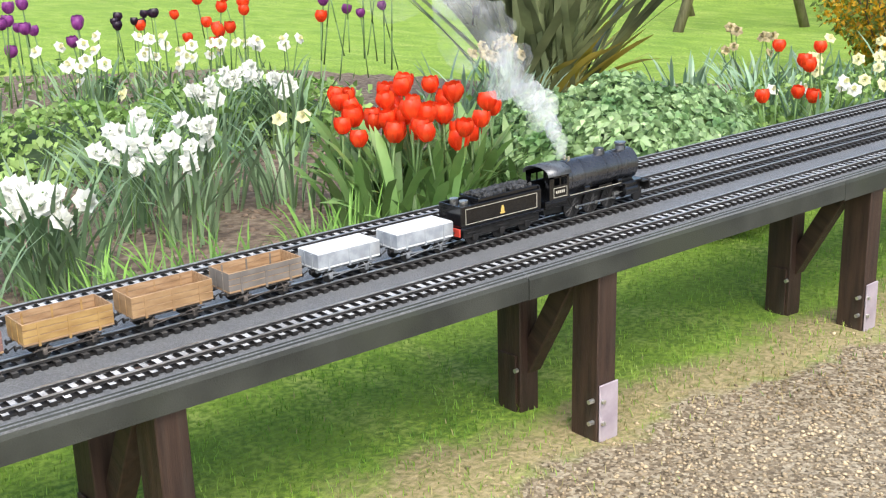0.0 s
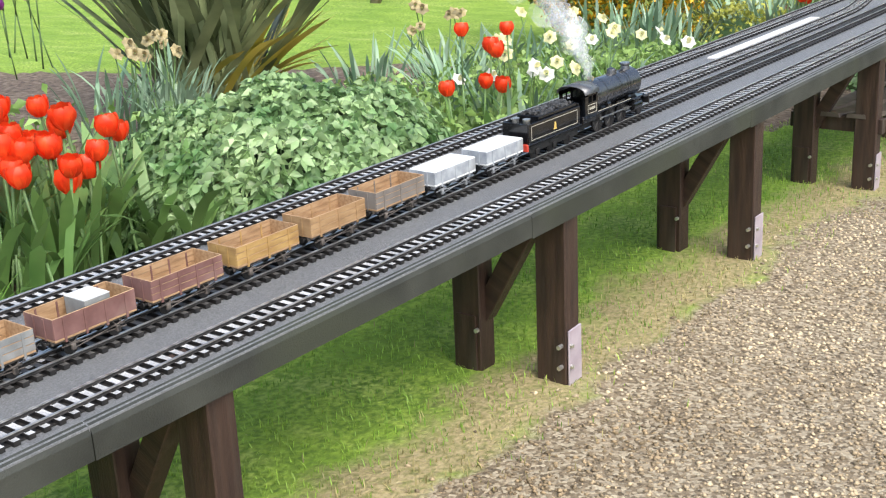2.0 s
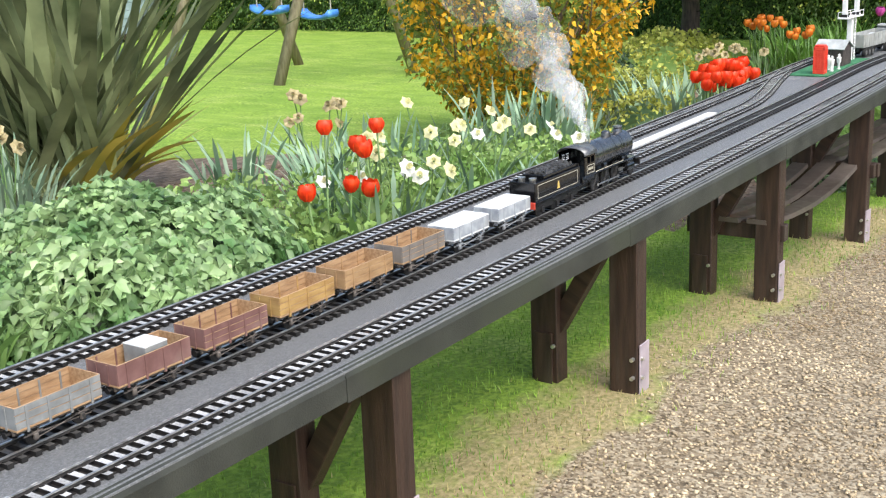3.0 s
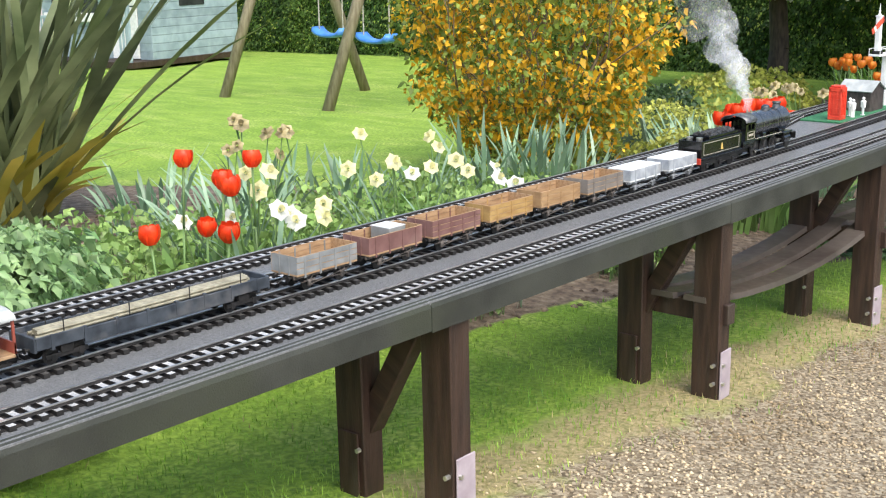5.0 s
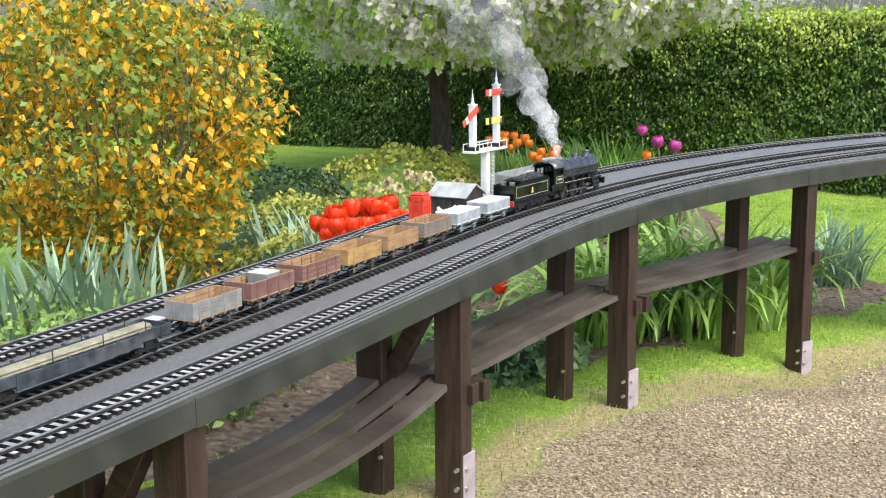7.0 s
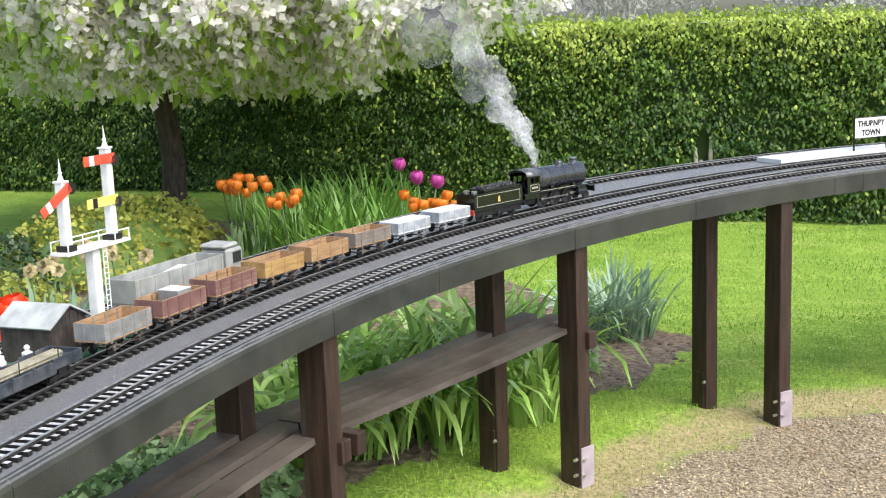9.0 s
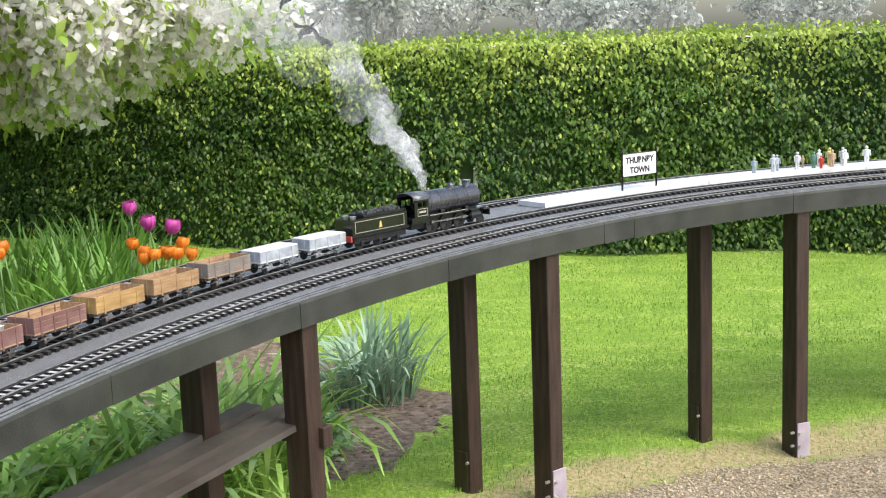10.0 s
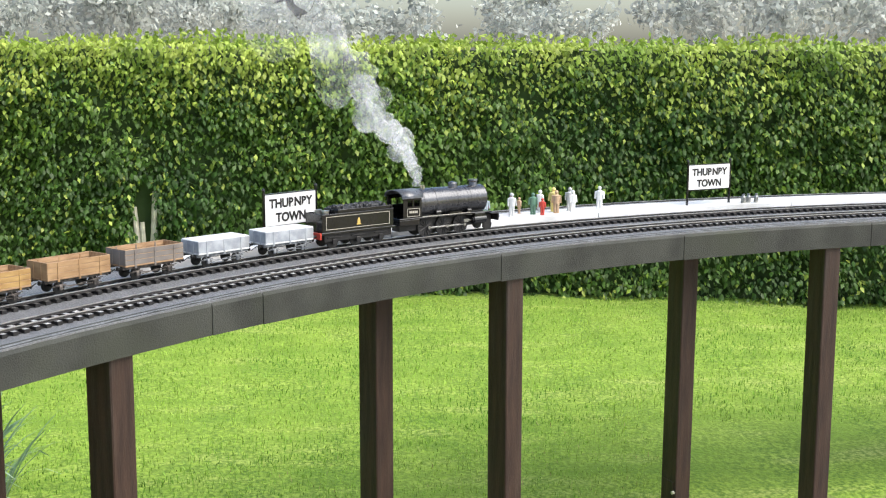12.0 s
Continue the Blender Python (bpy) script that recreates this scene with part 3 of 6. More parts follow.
def hedge():
    t = thing("clipped_hedge", label="tall clipped beech hedge in fresh green leaf along the lawn", category="hedge")
    y0, y1 = -7.5, 20.0
    face = lambda y: 15.35 - 0.16 * max(0.0, -y - 0.5) ** 1.2
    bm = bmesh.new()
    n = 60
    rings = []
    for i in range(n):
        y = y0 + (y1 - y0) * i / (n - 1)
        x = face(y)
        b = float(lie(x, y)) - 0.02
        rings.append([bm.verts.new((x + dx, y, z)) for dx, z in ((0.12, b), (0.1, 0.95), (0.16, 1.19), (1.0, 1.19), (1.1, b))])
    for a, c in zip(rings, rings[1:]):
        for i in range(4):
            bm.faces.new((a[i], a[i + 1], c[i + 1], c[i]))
    part("hedge_inside", bm, SHADE_CORE, t)
    for dy, h in ((-0.035, 0.42), (0.02, 0.3), (0.05, 0.36)):
        bm = bmesh.new()
        zz = float(lie(15.4, 1.63))
        rod(bm, (15.42, 1.63 + dy * 0.4, zz - 0.02), (15.4, 1.63 + dy, zz + h * 0.5), 0.032, 0.026, 8)
        rod(bm, (15.4, 1.63 + dy, zz + h * 0.5), (15.42, 1.63 + dy * 1.6, zz + h * 1.7), 0.026, 0.016, 8)
        part("bare_stem", bm, PALE_BARK, t, "pale bare stem in a gap of the hedge")
    rng = np.random.default_rng(5)
    n = 240000
    y = rng.uniform(y0, y1, n)
    z = -0.46 + (rng.uniform(0, 1, n) ** 0.9) * 1.7
    fx = np.array([face(v) for v in y])
    lump = 0.05 * wobble(y, z * 1.5, 2.3) + 0.035 * wobble(y, z * 1.6, 6.5, 2) + 0.03 * wobble(y, z * 1.8, 15, 4)
    x = fx + lump + rng.uniform(-0.03, 0.12, n) + 0.1 * np.clip(z - 1.12, 0, 1)
    holes = np.clip(1 - np.hypot((y - 1.63) / 0.1, (z - 0.12) / 0.3), 0, 1)
    keep = (holes < 0.25) & (rng.uniform(0, 1, n) < 0.82 + 0.3 * wobble(y, z, 4.3, 7))
    d = np.stack([-0.5 + rng.normal(0, 0.3, n), rng.normal(0, 0.5, n), -0.6 + rng.normal(0, 0.35, n)], 1)
    # Yellow-green new growth, spread further down to paint in the brighter-lit top.
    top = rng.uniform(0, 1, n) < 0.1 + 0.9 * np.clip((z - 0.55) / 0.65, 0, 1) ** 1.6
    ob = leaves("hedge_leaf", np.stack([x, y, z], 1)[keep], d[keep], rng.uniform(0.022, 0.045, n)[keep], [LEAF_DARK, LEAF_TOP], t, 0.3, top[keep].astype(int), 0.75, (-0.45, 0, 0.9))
    tagged(ob, kind="stuff")
    n = 16000
    y = rng.uniform(y0, y1, n)
    x = np.array([face(v) for v in y]) + rng.uniform(0.02, 0.9, n)
    z = 1.2 + 0.03 * wobble(y, x, 3.1) + rng.uniform(0, 1, n) ** 3 * 0.08
    d = np.stack([rng.normal(-0.2, 0.5, n), rng.normal(0, 0.5, n), 0.5 + rng.normal(0, 0.4, n)], 1)
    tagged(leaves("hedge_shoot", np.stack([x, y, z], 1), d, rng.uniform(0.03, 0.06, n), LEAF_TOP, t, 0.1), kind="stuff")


hedge()

# ---- train ----


def wheel(bm, x, y, r, w=0.004, spokes=0):
    rod(bm, (x, y - w / 2, r), (x, y + w / 2, r), r, n=20)
    rod(bm, (x, y - w / 2 - 0.001 * (1 if y < 0 else -1), r), (x, y, r), r * 0.82, n=16)


def running_gear(t, length, axles, material, r=0.0145, width=0.078):
    """Underframe of a wagon: solebars, axles, guards, boxes, brake gear, buffers and couplings."""
    for y in (-0.027, 0.027):
        bm = bmesh.new()
        box(bm, -length / 2, length / 2, y - 0.002, y + 0.002, 0.028, 0.036)
        part("solebar", bm, material, t)
    for x in axles:
        bm = bmesh.new()
        for y in (-0.0225, 0.0225):
            wheel(bm, x, y, r)
        rod(bm, (x, -0.03, r), (x, 0.03, r), 0.0018, n=6)
        part("wheelset", bm, BLACK_MATT, t)
        for y in (-0.031, 0.031):
            bm = bmesh.new()
            box(bm, x - 0.004, x + 0.004, y - 0.003, y + 0.003, r - 0.005, r + 0.006, 0.001)
            for dx in (-0.009, 0.009):
                rod(bm, (x, y, r + 0.004), (x + dx, y, 0.029), 0.0011, n=5)
            box(bm, x - 0.014, x + 0.014, y - 0.0015, y + 0.0015, r + 0.006, r + 0.0085)
            part("axlebox", bm, material, t)
    for y in (-0.033, 0.033):
        bm = bmesh.new()
        rod(bm, (axles[0] + 0.02, y, 0.026), (axles[-1] - 0.004, y, 0.012), 0.001, n=5)
        rod(bm, (axles[0] + 0.02, y * 0.85, 0.013), (axles[-1] - 0.02, y * 0.85, 0.019), 0.0012, n=5)
        part("brake_lever", bm, material, t)
    for sx in (-1, 1):
        for y in (-0.021, 0.021):
            bm = bmesh.new()
            rod(bm, (sx * length / 2, y, 0.031), (sx * (length / 2 + 0.009), y, 0.031), 0.0025, n=8)
            rod(bm, (sx * (length / 2 + 0.009), y, 0.031), (sx * (length / 2 + 0.011), y, 0.031), 0.0055, n=10)
            part("buffer", bm, BLACK_MATT, t)
        bm = bmesh.new()
        for k in range(3):
            rod(bm, (sx * (length / 2 + 0.003 + 0.006 * k), 0, 0.028 - 0.003 * k), (sx * (length / 2 + 0.009 + 0.006 * k), 0, 0.0255 - 0.003 * k), 0.0014, n=5)
        part("coupling", bm, BLACK_MATT, t)


def open_wagon(label, outside, inside_mat, gear, ribs=4, load=None):
    t = thing("open_wagon", label=label, category="goods wagon", group="wagons of the goods train")
    L, W, z0, z1, th = (0.158, 0.074, 0.035, 0.069, 0.0028) if load == "sheet" else (0.168, 0.078, 0.035, 0.076, 0.0028)
    bm = bmesh.new()
    box(bm, -L / 2, L / 2, -W / 2, W / 2, z0, z0 + 0.004, 0.0008)
    part("floor_board", bm, inside_mat, t)
    for side in (-1, 1):
        bm = bmesh.new()
        y = side * (W / 2 - th / 2)
        rows = 1 if load else 3
        for k in range(rows):
            h = (z1 - z0 - 0.004) / rows
            a = z0 + 0.004 + k * h
            box(bm, -L / 2, L / 2, y - th / 2, y + th / 2, a + 0.0003, a + h - 0.0003, 0.0005)
        for f in bm.faces:
            f.material_index = 1 if f.calc_center_median().y * side < abs(y) - th * 0.2 or f.normal.z > 0.7 else 0
        part("side", bm, [outside, inside_mat], t)
        for k in range(ribs):
            x = -L / 2 + L * (k + 0.5) / ribs if ribs % 2 else -L / 2 + L * (k + 0.5) / ribs
            bm = bmesh.new()
            box(bm, x - 0.0022, x + 0.0022, side * W / 2 - 0.0012, side * W / 2 + 0.0014, z0 - 0.004, z1 - 0.002)
            box(bm, x - 0.0018, x + 0.0018, side * (W / 2 - th) - 0.001, side * (W / 2 - th) + 0.001, z0 + 0.004, z1 - 0.003)
            part("strap", bm, outside, t)
    for sx in (-1, 1):
        bm = bmesh.new()
        x = sx * (L / 2 - th / 2)
        box(bm, x - th / 2, x + th / 2, -W / 2 + th, W / 2 - th, z0 + 0.004, z1, 0.0005)
        for y in (-0.014, 0.014):
            box(bm, x - th / 2 * 0 + sx * th / 2 - 0.001, x + sx * th / 2 + 0.001, y - 0.002, y + 0.002, z0, z1 - 0.003)
        for f in bm.faces:
            f.material_index = 1 if f.calc_center_median().x * sx < L / 2 - th * 0.7 or f.normal.z > 0.7 else 0
        part("end", bm, [outside, inside_mat], t)
    running_gear(t, L, (0.046, -0.046), gear)
    if load == "sheet":
        bm = bmesh.new()
        vs = box(bm, -L / 2 + 0.001, L / 2 - 0.001, -W / 2 + 0.001, W / 2 - 0.001, z1 - 0.003, z1 + 0.0015, 0.001)
        part("flat_sheet", bm, SHEET, t, "pale sheet drawn tight over the load")
    if load == "box":
        bm = bmesh.new()
        box(bm, -0.012, 0.04, -0.03, 0.026, z0 + 0.004, z1 + 0.006, 0.001)
        part("crate", bm, [W_GREY], t, "pale grey crate standing in the wagon")
        bm = bmesh.new()
        box(bm, -0.012, 0.04, -0.03, 0.026, z1 + 0.0062, z1 + 0.0075)
        part("crate_lid", bm, SHEET, t)
    return t


def bogie_flat():
    t = thing("bogie_flat_wagon", label="long blue-grey bogie wagon loaded with a bundle of pale rods", category="goods wagon", group="wagons of the goods train")
    L, W = 0.5, 0.078
    bm = bmesh.new()
    box(bm, -L / 2, L / 2, -W / 2, W / 2, 0.038, 0.046, 0.001)
    part("deck_board", bm, W_BLUEGREY, t)
    for side in (-1, 1):
        bm = bmesh.new()
        box(bm, -L / 2, -L / 2 + 0.09, side * W / 2 - 0.002, side * W / 2 + 0.002, 0.034, 0.056, 0.001)
        box(bm, L / 2 - 0.09, L / 2, side * W / 2 - 0.002, side * W / 2 + 0.002, 0.034, 0.056, 0.001)
        box(bm, -L / 2 + 0.09, L / 2 - 0.09, side * W / 2 - 0.002, side * W / 2 + 0.002, 0.026, 0.052, 0.001)
        for k in range(8):
            x = -L / 2 + 0.03 + k * 0.063
            box(bm, x - 0.003, x + 0.003, side * W / 2 - 0.003, side * W / 2 + 0.003, 0.03, 0.056)
        part("side_girder", bm, W_BLUEGREY, t)
        for x in (-0.19, -0.06, 0.07, 0.19):
            bm = bmesh.new()
            rod(bm, (x, side * 0.028, 0.046), (x, side * 0.028, 0.074), 0.0012, n=5)
            part("stanchion", bm, BLACK_MATT, t)
    for sx in (-1, 1):
        bm = bmesh.new()
        box(bm, sx * L / 2 - 0.0025, sx * L / 2 + 0.0025, -W / 2, W / 2, 0.03, 0.056, 0.001)
        part("headstock", bm, W_BLUEGREY, t)
    for k in range(9):
        bm = bmesh.new()
        y, z = -0.017 + 0.0085 * (k % 5), 0.05 + (0.0062 if k > 4 else 0)
        o = random.uniform(-0.008, 0.008)
        rod(bm, (-0.23 + o, y, z), (0.22 + o, y, z), 0.0031, n=8)
        part("rod", bm, BRASS, t, "long pale rod")
    for x in (-0.19, 0.19):
        for dx in (-0.026, 0.026):
            bm = bmesh.new()
            for y in (-0.0225, 0.0225):
                wheel(bm, x + dx, y, 0.0145)
            part("wheelset", bm, BLACK_MATT, t)
        for y in (-0.032, 0.032):
            bm = bmesh.new()
            box(bm, x - 0.04, x + 0.04, y - 0.002, y + 0.002, 0.012, 0.02, 0.001)
            box(bm, x - 0.012, x + 0.012, y - 0.003, y + 0.003, 0.018, 0.032, 0.001)
            for dx in (-0.026, 0.026):
                box(bm, x + dx - 0.005, x + dx + 0.005, y - 0.0035, y + 0.0035, 0.009, 0.021, 0.001)
            part("bogie_frame", bm, BLACK_MATT, t)
    for sx in (-1, 1):
        for y in (-0.021, 0.021):
            bm = bmesh.new()
            rod(bm, (sx * L / 2, y, 0.034), (sx * (L / 2 + 0.01), y, 0.034), 0.0028, n=8)
            rod(bm, (sx * (L / 2 + 0.01), y, 0.034), (sx * (L / 2 + 0.012), y, 0.034), 0.0055, n=10)
            part("buffer", bm, BLACK_MATT, t)
    return t


def brake_van():
    t = thing("brake_van", label="red-brown guard's brake van with a pale curved roof", category="goods wagon", group="wagons of the goods train")
    L, W = 0.2, 0.076
    bm = bmesh.new()
    box(bm, -L / 2, L / 2, -W / 2, W / 2, 0.035, 0.041, 0.001)
    part("floor_board", bm, W_WOOD, t)
    for side in (-1, 1):
        bm = bmesh.new()
        for k in range(9):
            a = -0.07 + k * 0.14 / 9
            box(bm, a + 0.0003, a + 0.14 / 9 - 0.0003, side * W / 2 - 0.003, side * W / 2, 0.041, 0.098, 0.0004)
        part("side", bm, VAN_RED, t)
        bm = bmesh.new()
        box(bm, -0.09, 0.09, side * W / 2 - 0.001, side * W / 2 + 0.003, 0.024, 0.029)
        part("step_board", bm, BLACK_MATT, t)
    for sx in (-1, 1):
        bm = bmesh.new()
        box(bm, sx * 0.07 - 0.0015, sx * 0.07 + 0.0015, -W / 2 + 0.003, W / 2 - 0.003, 0.041, 0.098)
        part("end", bm, VAN_RED, t)
        bm = bmesh.new()
        box(bm, sx * L / 2 - 0.0015, sx * L / 2 + 0.0015, -W / 2, W / 2, 0.041, 0.06)
        for y in (-W / 2 + 0.002, W / 2 - 0.002):
            box(bm, sx * L / 2 - 0.002, sx * L / 2 + 0.002, y - 0.002, y + 0.002, 0.041, 0.098)
        part("veranda", bm, VAN_RED, t)
    bm = bmesh.new()
    n = 10
    ring = lambda x, o: [bm.verts.new((x, (W / 2 + 0.004) * math.cos(math.pi * i / n), 0.098 + o + 0.014 * math.sin(math.pi * i / n))) for i in range(n + 1)]
    a, b, c, d = ring(-L / 2 - 0.004, 0), ring(L / 2 + 0.004, 0), ring(-L / 2 - 0.004, 0.002), ring(L / 2 + 0.004, 0.002)
    for i in range(n):
        bm.faces.new((a[i], a[i + 1], b[i + 1], b[i]))
        bm.faces.new((c[i], d[i], d[i + 1], c[i + 1]))
        bm.faces.new((a[i], c[i], c[i + 1], a[i + 1]))
        bm.faces.new((b[i], b[i + 1], d[i + 1], d[i]))
    part("roof", bm, HUT_ROOF, t)
    bm = bmesh.new()
    rod(bm, (0.02, 0.01, 0.108), (0.02, 0.01, 0.125), 0.003, n=8)
    part("stove_pipe", bm, BLACK_MATT, t)
    running_gear(t, L, (0.05, -0.05), BLACK_MATT)
    return t


def frame_lines(t, x0, x1, z0, z1, y, w=0.0011):
    """A thin painted border on a side plate."""
    s = -1 if y < 0 else 1
    for a, b, c, d in ((x0, x1, z0, z0 + w), (x0, x1, z1 - w, z1), (x0, x0 + w, z0 + w, z1 - w), (x1 - w, x1, z0 + w, z1 - w)):
        bm = bmesh.new()
        box(bm, a, b, min(y, y + s * 0.0005), max(y, y + s * 0.0005), c, d)
        part("lining", bm, LINING, t)


def tender():
    """Origin below the rear end; x runs forward."""
    t = thing("tender", label="black lined tender filled with coal behind the steam engine", category="tender")
    W = 0.08
    bm = bmesh.new()
    box(bm, 0.0, 0.218, -W / 2, W / 2, 0.036, 0.042, 0.001)
    part("footplate", bm, BLACK, t)
    bm = bmesh.new()
    x0, x1, y0, y1 = 0.004, 0.212, -W / 2 + 0.002, W / 2 - 0.002
    box(bm, x0, x1, y0, y0 + 0.003, 0.042, 0.086, 0.0008)
    box(bm, x0, x1, y1 - 0.003, y1, 0.042, 0.086, 0.0008)
    box(bm, x0, x0 + 0.003, y0 + 0.003, y1 - 0.003, 0.042, 0.086, 0.0008)
    box(bm, x1 - 0.003, x1, y0 + 0.003, y1 - 0.003, 0.042, 0.092, 0.0008)
    box(bm, x0 + 0.003, x0 + 0.05, y0 + 0.003, y1 - 0.003, 0.074, 0.078)
    for y in (y0 + 0.003, y1 - 0.003):
        s = 1 if y > 0 else -1
        box(bm, x0 + 0.05, x1, y - 0.002 - s * 0.006, y + 0.002 - s * 0.006, 0.08, 0.094, 0.001, None)
    box(bm, x0 + 0.048, x0 + 0.051, y0 + 0.006, y1 - 0.006, 0.076, 0.094, 0.001)
    part("tank", bm, BLACK, t)
    bm = bmesh.new()
    rng = random.Random(3)
    for k in range(170):
        x, y = rng.uniform(x0 + 0.056, x1 - 0.01), rng.uniform(y0 + 0.012, y1 - 0.012)
        vs = ball(bm, (x, y, 0.089 + 0.009 * math.cos(y / 0.04 * 1.5) + rng.uniform(-0.002, 0.002)), rng.uniform(0.004, 0.007), 1, (1, 1, 0.8))
        for v in vs:
            v.co += Vector((rng.uniform(-1, 1), rng.uniform(-1, 1), rng.uniform(-1, 1))) * 0.001
    box(bm, x0 + 0.053, x1 - 0.004, y0 + 0.01, y1 - 0.01, 0.05, 0.088)
    part("coal", bm, COAL, t, "heap of black coal")
    for y in (-0.016, 0.016):
        bm = bmesh.new()
        rod(bm, (0.026, y, 0.078), (0.026, y, 0.09), 0.0085, n=16)
        rod(bm, (0.026, y, 0.09), (0.026, y, 0.093), 0.0095, n=16)
        part("filler_dome", bm, STEEL, t)
    for side in (-1, 1):
        y = side * (W / 2 - 0.0019)
        frame_lines(t, 0.014, 0.2, 0.048, 0.08, y)
        bm = bmesh.new()
        for a, b, c, d in ((0.104, 0.112, 0.057, 0.066), (0.1055, 0.1105, 0.066, 0.071), (0.102, 0.114, 0.054, 0.057)):
            box(bm, a, b, min(y, y + side * 0.0006), max(y, y + side * 0.0006), c, d)
        part("crest", bm, CREST, t, "small gold crest")
        bm = bmesh.new()
        box(bm, 0.012, 0.21, side * 0.031 - 0.002, side * 0.031 + 0.002, 0.018, 0.036, 0.001)
        for x in (0.04, 0.108, 0.176):
            box(bm, x - 0.006, x + 0.006, side * 0.034 - 0.003, side * 0.034 + 0.003, 0.011, 0.024, 0.001)
            box(bm, x - 0.02, x + 0.02, side * 0.034 - 0.0015, side * 0.034 + 0.0015, 0.026, 0.03, 0.001)
        part("frame", bm, BLACK_MATT, t)
    for x in (0.04, 0.108, 0.176):
        bm = bmesh.new()
        for y in (-0.0225, 0.0225):
            wheel(bm, x, y, 0.0165)
        part("wheelset", bm, BLACK_MATT, t)
    bm = bmesh.new()
    box(bm, -0.004, 0.0, -W / 2, W / 2, 0.026, 0.042, 0.0006)
    part("buffer_beam", bm, BUFFER_RED, t, "red buffer beam")
    for y in (-0.022, 0.022):
        bm = bmesh.new()
        rod(bm, (-0.004, y, 0.033), (-0.014, y, 0.033), 0.003, n=8)
        rod(bm, (-0.014, y, 0.033), (-0.016, y, 0.033), 0.0062, n=12)
        part("buffer", bm, BLACK_MATT, t)
    return t


DRIVERS = (0.318, 0.376, 0.434)
R_DRIVE = 0.0245


def locomotive():
    """Origin below the tender's rear end, so that both share one line."""
    t = thing("steam_locomotive", label="black lined model steam locomotive with a round boiler and tall cab", category="locomotive")
    W = 0.08
    bm = bmesh.new()
    box(bm, 0.226, 0.53, -W / 2, W / 2, 0.05, 0.054, 0.001)
    box(bm, 0.226, 0.29, -W / 2, W / 2, 0.036, 0.05, 0.001)
    part("running_plate", bm, BLACK, t)
    zc, r = 0.0875, 0.0355
    bm = bmesh.new()
    rod(bm, (0.29, 0, zc), (0.375, 0, zc), r + 0.002, r + 0.001, 36, False)
    rod(bm, (0.375, 0, zc), (0.466, 0, zc), r + 0.001, r, 36, False)
    part("boiler", bm, ROOF_BOILER, t, smooth=True)
    for x in (0.31, 0.35, 0.42, 0.455):
        bm = bmesh.new()
        rod(bm, (x - 0.0012, 0, zc), (x + 0.0012, 0, zc), r + 0.0026 - 0.012 * (x - 0.3), r + 0.0026 - 0.012 * (x - 0.3), 36, False)
        part("boiler_band", bm, ROOF_BOILER, t, smooth=True)
    bm = bmesh.new()
    rod(bm, (0.465, 0, zc), (0.518, 0, zc), r + 0.0008, r + 0.0008, 36, False)
    part("smokebox", bm, ROOF_BOILER, t, smooth=True)
    bm = bmesh.new()
    rod(bm, (0.514, 0, zc), (0.5185, 0, zc), r + 0.0004, n=36)
    rod(bm, (0.5185, 0, zc), (0.523, 0, zc), r * 0.85, r * 0.7, n=30)
    box(bm, 0.47, 0.514, -0.02, 0.02, 0.052, 0.07)
    part("smokebox_door", bm, BLACK_MATT, t)
    bm = bmesh.new()
    box(bm, 0.296, 0.372, -0.021, 0.021, 0.052, 0.09)
    part("firebox", bm, BLACK, t)
    bm = bmesh.new()
    rod(bm, (0.494, 0, zc + r - 0.003), (0.494, 0, zc + r + 0.008), 0.014, 0.0115, 20)
    rod(bm, (0.494, 0, zc + r + 0.008), (0.494, 0, zc + r + 0.012), 0.0112, 0.0118, 20)
    rod(bm, (0.494, 0, zc + r + 0.012), (0.494, 0, zc + r + 0.0155), 0.0145, 0.0135, 20)
    part("chimney", bm, ROOF_BOILER, t)
    bm = bmesh.new()
    rod(bm, (0.425, 0, zc + r - 0.003), (0.425, 0, zc + r + 0.008), 0.0145, 0.0125, 20)
    ball(bm, (0.425, 0, zc + r + 0.008), 0.0125, 2, (1, 1, 0.5))
    part("dome", bm, ROOF_BOILER, t)
    for y in (-0.006, 0.006):
        bm = bmesh.new()
        rod(bm, (0.325, y, zc + r), (0.325, y, zc + r + 0.009), 0.003, n=8)
        part("safety_valve", bm, BRASS, t)
    # cab
    bm = bmesh.new()
    for side in (-1, 1):
        y = side * (W / 2 - 0.001)
        a, b = min(y, y - side * 0.002), max(y, y - side * 0.002)
        box(bm, 0.238, 0.296, a, b, 0.05, 0.084)
        box(bm, 0.238, 0.252, a, b, 0.084, 0.108)
        box(bm, 0.268, 0.272, a, b, 0.084, 0.108)
        box(bm, 0.29, 0.296, a, b, 0.084, 0.108)
        box(bm, 0.238, 0.296, a, b, 0.1, 0.11)
    box(bm, 0.294, 0.297, -W / 2 + 0.003, W / 2 - 0.003, 0.05, 0.112)
    part("cab", bm, BLACK, t)
    bm = bmesh.new()
    n = 14
    rows = []
    for x in (0.232, 0.3):
        for o in (0.0, 0.0018):
            rows.append([bm.verts.new((x, (W / 2 + 0.002) * math.cos(math.pi * i / n), 0.105 + o + 0.019 * math.sin(math.pi * i / n) ** 0.8)) for i in range(n + 1)])
    for i in range(n):
        bm.faces.new((rows[0][i], rows[0][i + 1], rows[2][i + 1], rows[2][i]))
        bm.faces.new((rows[1][i], rows[3][i], rows[3][i + 1], rows[1][i + 1]))
        bm.faces.new((rows[0][i], rows[1][i], rows[1][i + 1], rows[0][i + 1]))
        bm.faces.new((rows[2][i], rows[2][i + 1], rows[3][i + 1], rows[3][i]))
